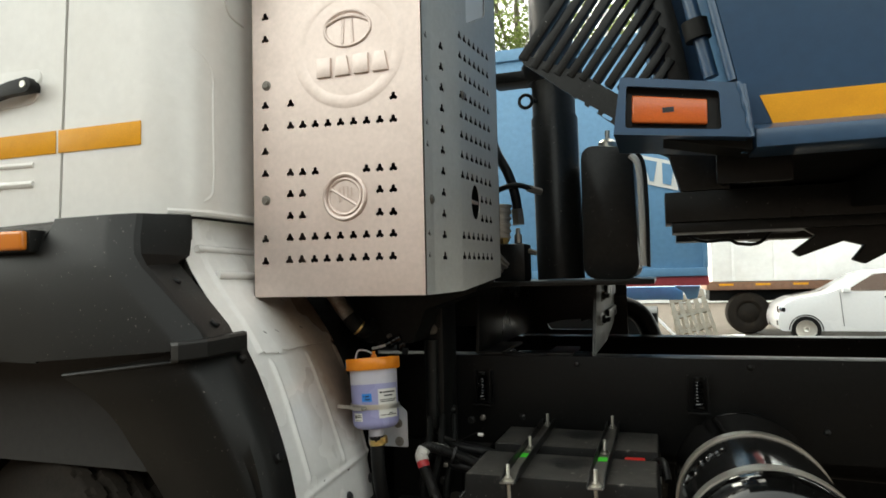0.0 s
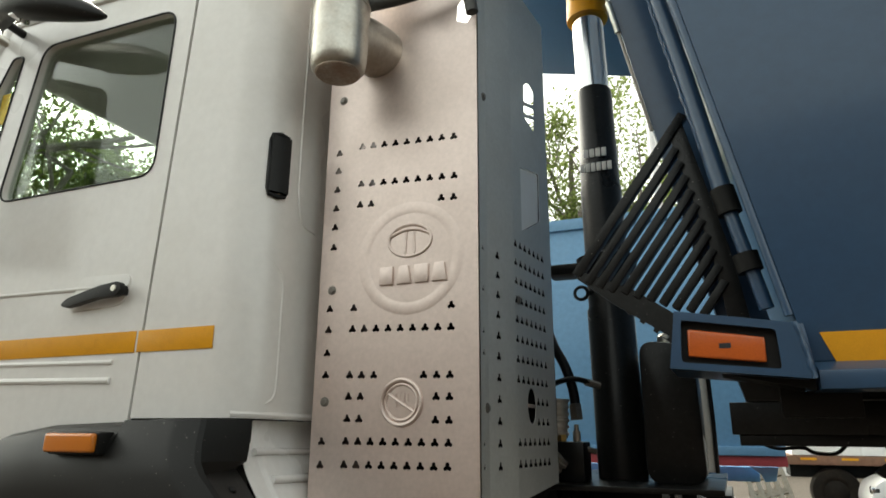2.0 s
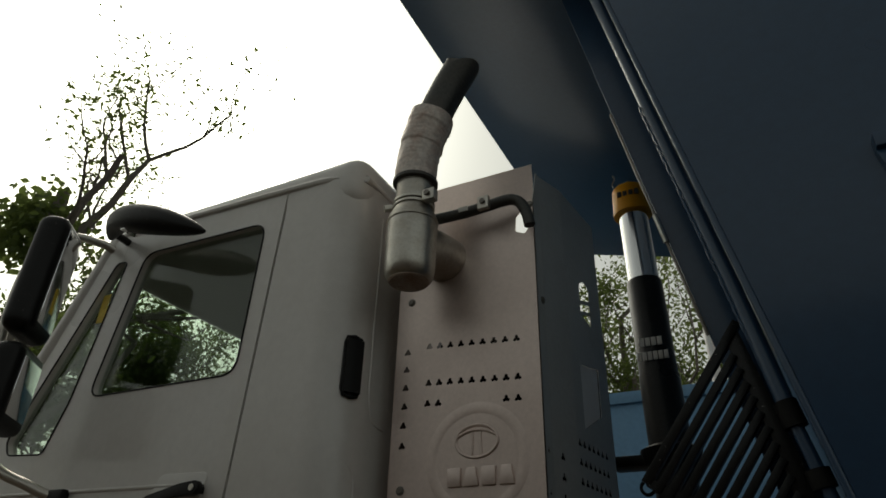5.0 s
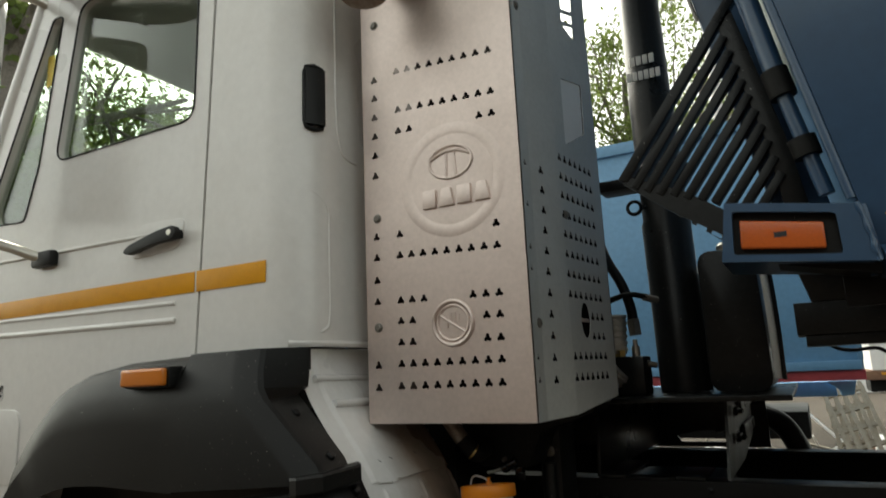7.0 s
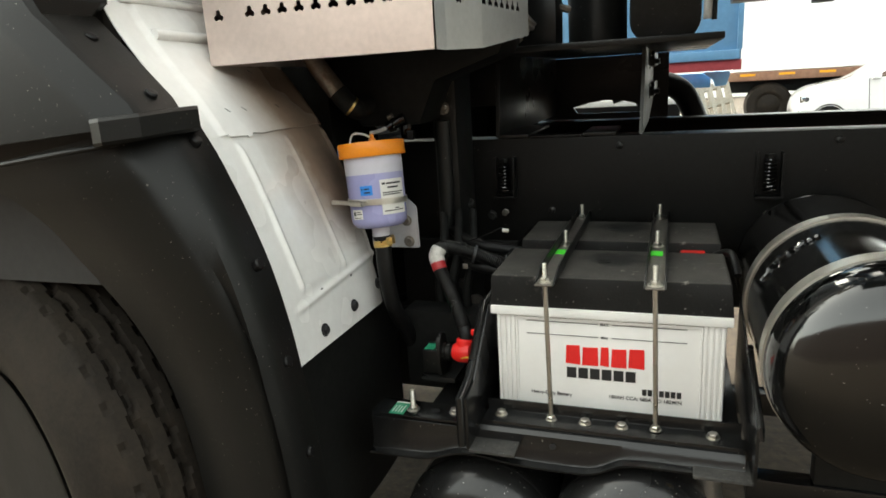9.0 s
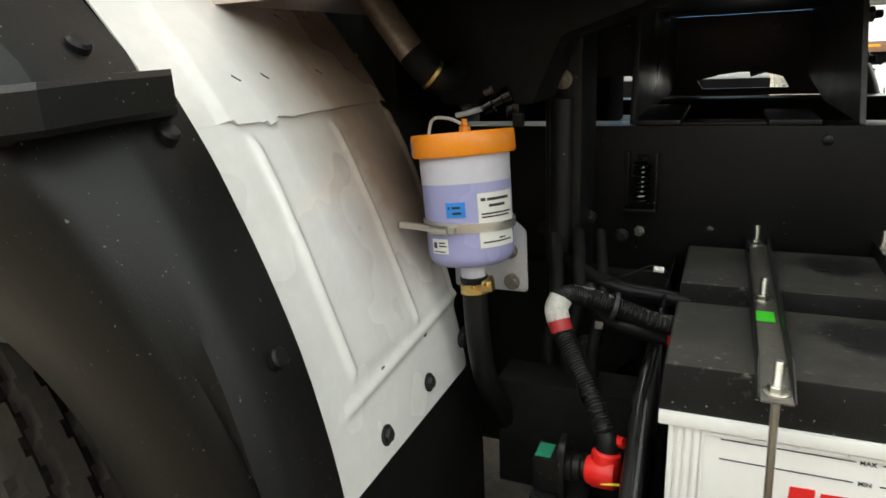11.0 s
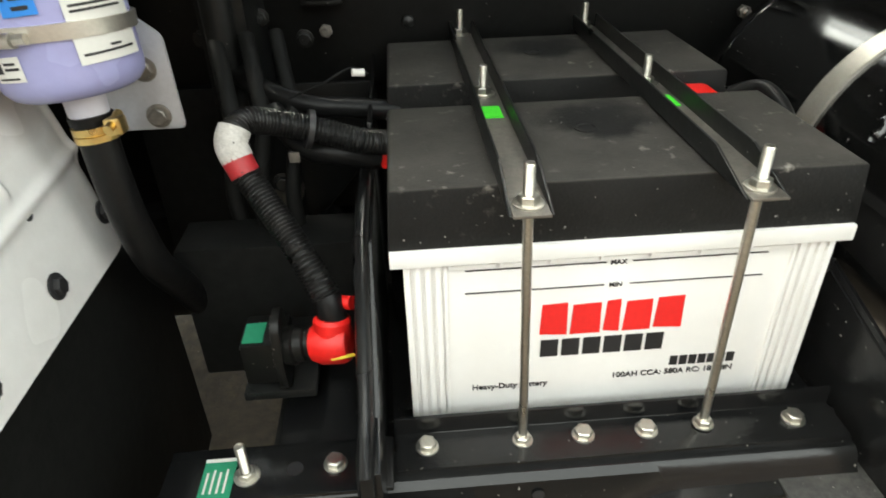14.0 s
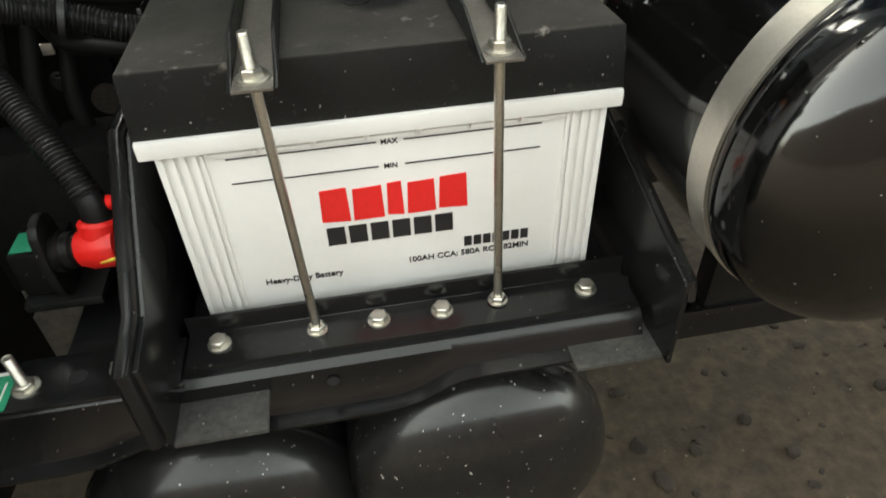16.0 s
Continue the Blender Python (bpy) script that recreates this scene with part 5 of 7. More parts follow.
part("drain_pipe", sweep([(fx(1.93) - 0.034, 1.135, 1.93), (fx(2.2) - 0.028, 1.135, 2.2), (fx(hi) - 0.026, 1.135, hi)], 0.0165, 16), "blue", body, "pale blue pipe up the front corner")
part("weld_bead", sweep([(fx(z) - 0.047 + 0.003 * random.random(), 1.130, z) for z in np.linspace(1.99, 2.75, 60)], lambda s: 0.0028 + 0.0012 * math.sin(s * 300), 6), "blue", body)
part("lower_pipe", sweep([(fx(1.74) - 0.030, 1.135, 1.74), (fx(1.93) - 0.034, 1.135, 1.93)], 0.012, 14), "blue", body)
for z, w in ((1.938, 0.024), (1.822, 0.016)):
    part("pipe_clip", sweep([(fx(z - w) - 0.034, 1.135, z - w), (fx(z + w) - 0.034, 1.135, z + w)], 0.0215, 18), "blackmatt", body, "dark pipe clip")
part("rub_rail", prism([(1.04, 1.600), (1.04, 1.628), (1.09, 1.645), (1.14, 1.645), (1.14, 1.600)], "x", 0.078, 6.0, 0.003), "blue", body)
part("weld_bead", sweep([(fx(1.71) + 0.002 + 0.004 * random.random(), BYS - 0.002, 1.60 + 0.0115 * k) for k in range(10)], lambda s: 0.005 + 0.0015 * math.sin(s * 400), 8), "blue", body)
part("reflective_tape", prism([(0.112, 1.637), (2.6, 1.637), (2.6, 1.690), (0.092, 1.690)], "y", BYS - 0.002, BYS + 0.001), "tape", body, "amber reflective tape")
part("reflective_tape", prism([(-0.186, 3.127), (-0.147, 3.123), (-0.172, 3.25), (-0.214, 3.25)], "y", BYS - 0.002, BYS + 0.001), "tape", body, "amber reflective tape")
part("panel_rib", box((0.243, BYS - 0.035, 2.420), (4.5, BYS + 0.002, 2.453), 0.004), "blue", body)
part("panel_rib", prism([(0.243, 2.420), (0.266, 2.420), (0.395, 1.70), (0.372, 1.70)], "y", BYS - 0.022, BYS + 0.002, 0.003), "blue", body)
# lamp box
LB = [(-0.129, 1.636), (0.069, 1.615), (0.053, 1.699), (-0.116, 1.727)]
lb = part("lamp_box", sheet(LB, [round_poly([(-0.111, 1.645), (0.030, 1.630), (0.028, 1.690), (-0.107, 1.712)], 0.006, 3)], lambda u, v: (u, 1.030, v), 0.006, (0, -1, 0)), "blue", body, "blue welded lamp housing")
bm = prism([(-0.129, 1.636), (0.066, 1.615), (0.065, 1.621), (-0.124, 1.642)], "y", 1.036, 1.20)
prism([(-0.118, 1.720), (0.053, 1.693), (0.053, 1.699), (-0.116, 1.727)], "y", 1.036, 1.20, 0, bm)
prism([(-0.129, 1.636), (-0.123, 1.637), (-0.110, 1.725), (-0.116, 1.727)], "y", 1.036, 1.20, 0, bm)
prism([(0.062, 1.617), (0.076, 1.617), (0.066, 1.697), (0.049, 1.698)], "y", 1.031, 1.10, 0.002, bm)
part("housing_shell", bm, "blue", lb)
part("lamp_back", prism([(-0.124, 1.645), (0.04, 1.625), (0.04, 1.695), (-0.115, 1.718)], "y", 1.050, 1.056), "black", lb, "black lamp base")
ml = part("marker_lens", prism([(-0.101, 1.654), (0.011, 1.641), (0.012, 1.680), (-0.099, 1.698)], "y", 1.036, 1.051, 0.004, seg=3), "lens", lb, "orange marker lens")
part("lens_mark", box((-0.054, 1.0352, 1.665), (-0.037, 1.036, 1.673)), "ink", ml)
part("weld_bead", sweep([(0.070 - 0.0016 * k + 0.003 * random.random(), 1.031, 1.615 + 0.0085 * k) for k in range(11)], lambda s: 0.004 + 0.0012 * math.sin(s * 500), 8), "blue", lb)
part("lower_fillet", prism([(-0.110, 1.640), (0.075, 1.617), (0.075, 1.600)], "y", 1.06, 1.14), "blackmatt", lb)
# under-body steel
part("long_sill", join(box((-0.049, 1.66, 1.537), (6.0, 1.82, 1.611), 0.003), box((-0.033, 1.67, 1.512), (6.0, 1.80, 1.537), 0.002)), "black", body, "black underbody sill")
part("long_sill", box((0.0, 2.78, 1.537), (6.0, 2.94, 1.611), 0.003), "black", body)
# Made-up plate that blacks out the lit gap below the lamp box.
part("dark_gap_plate", box((0.030, 1.146, 1.562), (0.145, 1.158, 1.614), 0.002), "rail", body)
part("sill_nose", prism([(-0.010, 1.6115), (0.10, 1.6115), (0.10, 1.76), (-0.150, 1.76), (-0.079, 1.728), (-0.036, 1.706)], "y", 1.66, 1.72, 0.004), "black", body, "black curved sill bracket")
for x in (0.35, 0.95, 1.6, 2.3, 3.1, 4.0):
    part("cross_bearer", box((x, 1.10, 1.555), (x + 0.08, 3.5, 1.62), 0.003), "blackmatt", body)
part("hook", prism([(0.235, 1.53), (0.50, 1.53), (0.50, 1.42), (0.44, 1.455), (0.385, 1.425), (0.36, 1.435), (0.385, 1.468), (0.345, 1.480), (0.25, 1.445), (0.235, 1.458), (0.285, 1.495)], "y", 1.70, 1.73, 0.003), "black", body, "black locking hook")

# ---- slatted guard between ram and body ----
GY = 1.30
grille = thing("slatted_guard", (-0.12, GY, 1.74), "black slatted steel guard on the tipper front corner", "guard")
PEAK, TIP, FOOT, HEEL = Vector((-0.086, GY, 2.205)), Vector((-0.332, GY, 1.868)), Vector((-0.120, GY, 1.722)), Vector((0.010, GY, 1.722))
sd = (PEAK - TIP).normalized()
sn = Vector((sd.z, 0, -sd.x))
part("frame_bar", prism([(v.x, v.z) for v in (PEAK, TIP, TIP + sn * 0.020 + sd * 0.004, PEAK + sn * 0.020)], "y", GY - 0.012, GY + 0.012, 0.002), "black", grille, "slanting top bar")
part("frame_plate", prism([(PEAK.x, PEAK.z), (PEAK.x - 0.026, PEAK.z - 0.034), (-0.052, 1.90), (-0.030, 1.722), (HEEL.x, 1.722), (-0.016, 1.895)], "y", GY - 0.006, GY + 0.006, 0.002), "black", grille, "upright edge plate")
bd = (FOOT - TIP).normalized()
slotted = [round_poly([tuple(Vector((TIP.x, TIP.z)) + Vector((bd.x, bd.z)) * (a + u) + Vector((bd.z, -bd.x)) * v) for u, v in ((0, 0.012), (0.022, 0.012), (0.022, 0.020), (0, 0.020))], 0.003, 2) for a in (0.118, 0.150, 0.182, 0.214)]
corner = [TIP + Vector((0.006, 0, 0.010)), TIP + Vector((0.010, 0, -0.012)), FOOT + Vector((0.0, 0, -0.030)), FOOT + Vector((0.02, 0, 0.024)), Vector((-0.205, GY, 1.822))]
part("bottom_plate", sheet([(v.x, v.z) for v in corner[::-1]], slotted, lambda u, v: (u, GY - 0.008, v), 0.006, (0, -1, 0)), "black", grille, "slotted bottom plate")
part("bottom_rail", box((-0.125, GY - 0.01, 1.722), (0.012, GY + 0.01, 1.742), 0.002), "black", grille)
for k in range(10):
    o = PEAK + sn * (0.0395 + 0.0253 * k)
    k0 = (-0.104 + (2.13 - o.z) * 0.225 - o.x) / (sd.x + 0.225 * sd.z)
    top = o + sd * (k0 + 0.006)
    low = top
    while low.z > 1.746 and low.z > 1.862 - 0.36 * (low.x + 0.332) - 0.006:
        low = low - sd * 0.004
    part("slat", box((-0.0078, -0.013, 0), (0.0078, 0.013, (top - low).length), 0.001, m=Matrix.Translation(low) @ Matrix(((sn.x, 0, sd.x, 0), (0, 1, 0, 0), (sn.z, 0, sd.z, 0), (0, 0, 0, 1)))), "black", grille)
cable = thing("body_cable", (-0.3, 1.3, 2.3), "thin steel cable along the tipper front wall", "cable")
part("strand", sweep([(fx(2.95) - 0.118, 1.352, 2.95), (fx(2.2) - 0.112, 1.352, 2.2)], 0.004, 6), "steel", cable)
part("turnbuckle", sweep([(fx(2.56) - 0.116, 1.350, 2.56), (fx(2.47) - 0.115, 1.350, 2.47)], 0.007, 8), "zinc", cable)

sag = thing("hanging_cable", (0.10, 2.0, 1.52), "thin black cable sagging below the tipper body", "cable")
part("strand", sweep(spline([(-0.03, 2.0, 1.565), (0.021, 2.0, 1.518), (0.063, 2.0, 1.502), (0.122, 2.0, 1.505), (0.151, 2.0, 1.492), (0.208, 2.0, 1.496), (0.26, 2.0, 1.565)], 6), 0.005, 8), "rubber", sag)

# ---- batteries ----
def make_battery():
    bat = thing("truck_battery", (-0.288, 1.47, 0.715), "white truck battery with a black cover, clamped in its tray", "battery", "batteries in the tray")
    yf = 1.373
    bm = box((-0.484, yf + 0.003, 0.715), (-0.090, 1.552, 0.908), 0.004)
    box((-0.495, yf - 0.006, 0.906), (-0.081, 1.560, 0.922), 0.002, bm)
    case = part("case", bm, "case", bat, "white plastic case")
    for x in (-0.481, -0.4715, -0.4625, -0.4535, -0.1225, -0.1135, -0.1045, -0.0955):
        part("rib", box((x - 0.0028, yf - 0.001, 0.717), (x + 0.0028, yf + 0.005, 0.907), 0.001), "case", case)
    for x in (-0.4485, -0.1300):
        part("face_frame", box((x, yf - 0.0005, 0.717), (x + 0.003, yf + 0.004, 0.902), 0.0008), "case", case)
    for k in range(7):
        x = -0.444 + 0.0452 * k
        part("rim_rib", box((x, yf - 0.001, 0.8985), (x + 0.042, yf + 0.004, 0.9025), 0.0008), "case", case)
        part("rim_rib", box((x, yf - 0.003, 0.9025), (x + 0.002, yf + 0.004, 0.907)), "case", case)
    bm = prism([(-0.4955, 0.922), (-0.0805, 0.922), (-0.086, 0.978), (-0.090, 0.981), (-0.489, 0.981), (-0.492, 0.978)], "y", 1.371, 1.562, 0.003)
    cover = part("cover", bm, "cover", bat, "black dusty battery cover")
    part("vent_plug", lathe([(0, 0.012), (0.0012, 0.012), (0.0012, 0.009), (0.0003, 0.008), (0.0003, 0)], (-0.30, 1.48, 0.981), (0, 0, 1), 24), "cover", cover)
    for x in (-0.155, -0.44):
        part("terminal", lathe([(0, 0.010), (0.02, 0.009), (0.02, 0)], (x, 1.563, 0.93), (0, 1, 0), 16), "zinc", bat)
    # print on the face
    for z in (0.8945, 0.8698):
        for a, b in ((-0.429, -0.301), (-0.277, -0.152)):
            part("level_line", box((a, yf + 0.0018, z - 0.0005), (b, yf + 0.0028, z + 0.0005)), "ink", case, "thin black level line")
    put = lambda x, z: Matrix.Translation((x, yf + 0.0024, z)) @ FRONT
    text_part("level_text", "MAX", 0.0070, put(-0.2975, 0.8918), "ink", case, 0.0001)
    text_part("level_text", "MIN", 0.0070, put(-0.2965, 0.8671), "ink", case, 0.0001)
    text_part("small_print", "Heavy-Duty Battery", 0.0094, put(-0.4235, 0.7500), "ink", case, 0.00012)
    text_part("small_print", "100AH CCA: 580A RC: 182MIN", 0.0094, put(-0.2820, 0.7535), "ink", case, 0.00012)
    xs = (-0.3585, -0.3290, -0.2970, -0.2780, -0.2480)
    ws = (0.0265, 0.029, 0.0155, 0.027, 0.0275)
    for k, (x, w) in enumerate(zip(xs, ws)):
        j = 0.001 * (-1) ** k
        part("brand_block", prism([(x, 0.8155 + j), (x + w, 0.8145), (x + w - 0.001, 0.8510 + j), (x + 0.0015, 0.8500 + j)], "y", yf + 0.0018, yf + 0.0028), "redink", case, "plain red printed block")
    for k in range(6):
        x = -0.3565 + 0.0208 * k
        part("brand_block", box((x, yf + 0.0018, 0.7880), (x + 0.0172, yf + 0.0028, 0.8085)), "ink", case, "plain black printed block")
    for k in range(7):
        x = -0.2240 + 0.0097 * k
        part("model_bar", box((x, yf + 0.0018, 0.7650), (x + 0.0076, yf + 0.0028, 0.7765)), "ink", case, "small black printed bar")
    return bat


battery = make_battery()
copy_thing(battery, Matrix.Translation((-0.288, 1.47 + 0.270, 0.715)))

# ---- hold-down bars and rods ----
def make_holddown():
    hd = thing("battery_hold_down", (-0.385, 1.33, 0.72), "worn steel hold-down bar with threaded rods over the batteries", "hold-down bar", "battery hold-down bars")
    x = -0.385
    part("channel", box((x - 0.0145, 1.308, 0.9825), (x + 0.0145, 1.865, 0.985), 0.0008), "steel", hd, "worn steel channel floor")
    for lo, hi in ((x - 0.0175, x - 0.0147), (x + 0.0147, x + 0.0175)):
        part("channel_wall", prism([(1.312, 0.9825), (1.865, 0.9825), (1.865, 1.002), (1.375, 1.002), (1.335, 0.990)], "x", lo, hi, 0.0008), "black", hd, "black painted channel wall")
    bm = rod((x + 0.006, 1.331, 0.724), (x, 1.327, 0.985), 0.0042, 14)
    part("threaded_rod", bm, "zinc", hd, "zinc threaded rod")
    part("top_nut", hexbolt((x, 1.327, 0.985), (0, 0, 1), 0.0085, 0.0085, 0.034, 0.0125), "zinc", hd, "zinc nut with stud")
    part("bottom_nut", hexbolt((x + 0.006, 1.331, 0.722), (0, 0, 1), 0.0082, 0.008, 0, 0.010), "zinc", hd)
    part("mid_nut", hexbolt((x - 0.002, 1.582, 0.985), (0, 0, 1), 0.0085, 0.0085, 0.032, 0.0125), "zinc", hd, "zinc nut with stud")
    part("back_nut", hexbolt((x - 0.002, 1.845, 0.985), (0, 0, 1), 0.0085, 0.0085, 0.034, 0.0125), "zinc", hd, "zinc nut with stud")
    part("green_label", box((x - 0.013, 1.508, 0.9852), (x + 0.009, 1.540, 0.9862)), "green", hd, "bright green paper label")
    return hd


hold = make_holddown()
copy_thing(hold, Matrix.Translation((-0.385 + 0.180, 1.332, 0.7215)))

# ---- battery tray ----
tray = thing("battery_tray", (-0.28, 1.5, 0.60), "black steel battery tray on the chassis side", "battery tray")
bm = box((-0.505, 1.35, 0.700), (-0.060, 1.86, 0.712), 0.002)
part("base_plate", bm, "traypaint", tray)
bm = prism([(1.306, 0.690), (1.311, 0.690), (1.311, 0.715), (1.354, 0.715), (1.354, 0.742), (1.350, 0.742), (1.350, 0.7215), (1.306, 0.7215)], "x", -0.502, -0.062, 0.001)
part("front_angle", bm, "traypaint", tray)
for x in (-0.472, -0.319, -0.256, -0.107):
    part("bolt", hexbolt((x, 1.332, 0.7215), (0, 0, 1), 0.0090, 0.0085, 0, 0.0112), "zinc", tray, "zinc hexagon bolt")
part("rear_side_plate", prism([(1.566, 0.69), (1.86, 0.69), (1.86, 0.962), (1.575, 0.962), (1.566, 0.92)], "x", -0.515, -0.510, 0.0015), "traypaint", tray)
part("rear_plate", box((-0.50, 1.842, 0.70), (-0.065, 1.848, 0.90), 0.002), "traypaint", tray)
# left side plate with a folded bright edge
bm = prism([(1.248, 0.69), (1.60, 0.69), (1.60, 0.905), (1.42, 0.905), (1.30, 0.80), (1.248, 0.79)], "x", -0.517, -0.511, 0.0015)
part("side_plate", bm, "traypaint", tray)
part("plate_flange", sweep([(-0.524, 1.246, 0.70), (-0.524, 1.247, 0.79), (-0.523, 1.30, 0.802), (-0.522, 1.418, 0.906), (-0.522, 1.60, 0.906)], 0.0075, 10), "traypaint", tray)
bm = prism([(1.247, 0.690), (1.249, 0.789), (1.44, 0.845), (1.58, 0.885), (1.60, 0.70)], "x", -0.053, -0.048, 0.0015)
part("side_plate", bm, "traypaint", tray)
part("plate_flange", sweep([(-0.046, 1.250, 0.772), (-0.046, 1.252, 0.789), (-0.046, 1.44, 0.846)], 0.005, 8), "traypaint", tray)
part("bent_ear", box((-0.512, 1.247, 0.687), (-0.430, 1.320, 0.6925), 0.001), "dustyplate", tray)
part("bent_ear", box((-0.139, 1.257, 0.687), (-0.047, 1.320, 0.6925), 0.001), "dustyplate", tray)
part("ear_bolt", hexbolt((-0.148, 1.300, 0.690), (-0.6, -1, 0.2), 0.009, 0.010, 0, 0.012), "brass", tray, "yellow-plated bolt")
# long pressed rail below
rows = []
for k in range(60):
    x = -0.72 + 0.66 * k / 59
    lowz = 0.648 + 0.030 / (1 + math.exp(-(x + 0.275) / 0.012)) - 0.012 / (1 + math.exp(-(x + 0.47) / 0.02)) + (0.025 / (1 + math.exp(-(x + 0.57) / 0.015)) if x < -0.47 else 0.025)
    rows.append([(x, 1.335, 0.714), (x, 1.300, 0.714), (x, 1.293, 0.708), (x, 1.291, lowz + 0.010), (x, 1.285, lowz), (x, 1.270, lowz - 0.002)])
part("pressed_rail", loft(rows, 0.004), "traypaint", tray)
part("rail_top", box((-0.72, 1.29, 0.7145), (-0.505, 1.352, 0.7195), 0.002), "traypaint", tray)
part("inner_rail", box((-0.72, 1.345, 0.63), (-0.05, 1.352, 0.714), 0.002), "traypaint", tray)
part("rail_extension", join(box((-0.05, 1.345, 0.60), (0.9, 1.385, 0.645), 0.004), box((-0.05, 1.66, 0.60), (0.9, 1.70, 0.65), 0.004)), "traypaint", tray)
part("hanger", box((-0.62, 1.352, 0.665), (-0.535, 1.86, 0.714), 0.004), "traypaint", tray)
part("hanger", box((-0.30, 1.36, 0.62), (-0.22, 1.86, 0.70), 0.004), "traypaint", tray)
part("rail_stud", hexbolt((-0.642, 1.316, 0.7195), (0, 0, 1), 0.0088, 0.008, 0.040, 0.0125), "zinc", tray, "zinc nut with a long stud")
part("bolt", hexbolt((-0.560, 1.322, 0.7195), (0, 0, 1), 0.0090, 0.0085, 0, 0.0112), "zinc", tray, "zinc hexagon bolt")
part("rail_hole", lathe([(0, 0.008), (0.0008, 0.008), (0.0008, 0)], (-0.598, 1.320, 0.7195), (0, 0, 1), 16), "ink", tray)
card = part("green_card", box((-0.684, 1.292, 0.7197), (-0.654, 1.336, 0.7205)), "greencard", tray, "green printed card")
for k in range(4):
    part("print_bar", box((-0.680 + 0.006 * k, 1.298, 0.7206), (-0.678 + 0.006 * k, 1.322 + 0.003 * (k % 2), 0.7209)), "label", card)
part("card_edge", box((-0.684, 1.334, 0.7206), (-0.654, 1.338, 0.7209)), "label", card)
for x in (-0.37, -0.20):
    part("rail_hole", lathe([(0, 0.006), (0.001, 0.006), (0.001, 0)], (x, 1.2905, 0.692), (0, -1, 0), 14), "ink", tray)

# ---- air tanks ----
def air_tank(name, x, z, r, y0, y1, label, bands=(), paint="tank"):
    t = thing(name, (x, (y0 + y1) / 2, z - r), label, "air tank", "air tanks")
    prof = [(0, 0.0)]
    for k in range(1, 9):
        a = radians(90 * k / 8)
        prof.append((0.075 * (1 - math.cos(a)), r * math.sin(a) ** 0.75))
    n = y1 - y0
    prof += [(0.085, r), (n - 0.085, r)]
    for k in range(8, 0, -1):
        a = radians(90 * k / 8)
        prof.append((n - 0.075 * (1 - math.cos(a)), r * math.sin(a) ** 0.75))
    prof.append((n, 0.0))
    shell = part("shell", lathe(prof, (x, y0, z), (0, 1, 0), 64), paint, t, "black painted shell")
    for yy in (y0 + 0.083, y1 - 0.083):
        part("weld_seam", lathe([(0, r), (0.003, r + 0.0015), (0.007, r + 0.0015), (0.010, r)], (x, yy, z), (0, 1, 0), 64), paint, t)
    for yy in bands:
        part("band", lathe([(0, r + 0.0004), (0.0, r + 0.0035), (0.030, r + 0.0035), (0.030, r + 0.0004)], (x, yy, z), (0, 1, 0), 64), "stainless", t, "pale stainless steel band")
    return t, shell


big, shell = air_tank("air_tank", 0.112, 0.899, 0.160, 1.170, 1.84, "gloss black air tank held by two pale steel bands", (1.264, 1.526))
part("drain_plug", hexbolt((0.123, 1.168, 0.826), (0, -1, 0.1), 0.015, 0.015, 0.02, 0.02), "zinc", big, "zinc drain plug")
seam = [(0.112 + 0.1610 * math.sin(radians(-24 - 1.6 * k)), 1.444 + 0.003 * math.sin(k * 1.3), 0.899 + 0.1610 * math.cos(radians(-24 - 1.6 * k))) for k in range(27)]
part("weld_seam", sweep(seam, lambda s: 0.0042 + 0.0016 * math.sin(s * 420), 7), "tank", big)
for y in (1.35, 1.66):
    part("saddle", box((0.05, y, 0.645), (0.18, y + 0.03, 0.75), 0.004), "black", big)
air_tank("air_tank", -0.225, 0.515, 0.150, 1.225, 1.80, "dusty black air tank below the battery tray", (), "tankdull")
air_tank("air_tank", -0.515, 0.485, 0.150, 1.225, 1.80, "dusty black air tank below the battery tray", (), "tankdull")

# ---- steering fluid reservoir ----
res = thing("fluid_reservoir", (-0.756, 1.467, 1.02), "translucent fluid reservoir with an orange cap and violet fluid", "reservoir")
RX, RY = -0.752, 1.467
tilt = Matrix.Translation((RX, RY, 1.10)) @ Matrix.Rotation(radians(-4.8), 4, "Y") @ Matrix.Rotation(radians(-5.0), 4, "X") @ Matrix.Translation((-RX, -RY, -1.10))


def rp(name, bm, material, parent=res, label="", smooth=40):
    bmesh.ops.transform(bm, matrix=tilt, verts=bm.verts)
    return part(name, bm, material, parent, label, smooth)


jar = rp("jar", lathe([(0, 0.0583), (0.042, 0.0590)], (RX, RY, 1.155), (0, 0, 1), 56), "jar", res, "milky plastic jar wall")
rp("fluid", lathe([(0, 0.018), (0.0, 0.044), (0.003, 0.050), (0.010, 0.0555), (0.018, 0.0570), (0.108, 0.0583)], (RX, RY, 1.047), (0, 0, 1), 56), "fluid", res, "violet fluid seen through plastic")
cap = rp("cap", lathe([(0, 0.060), (0.0, 0.0655), (0.003, 0.0675), (0.026, 0.0675), (0.029, 0.066), (0.029, 0.058), (0.019, 0.056), (0.019, 0)], (RX, RY, 1.189), (0, 0, 1), 56), "orange", res, "orange screw cap")
rp("cap_rib", join(box((RX - 0.060, RY - 0.004, 1.206), (RX + 0.060, RY + 0.004, 1.217), 0.001), box((RX - 0.004, RY - 0.060, 1.206), (RX + 0.004, RY, 1.217), 0.001)), "orange", cap)
rp("breather", lathe([(0, 0.008), (0.01, 0.007), (0.012, 0.004), (0.02, 0.004)], (RX + 0.004, RY, 1.214), (0, 0, 1), 14), "orange", cap)
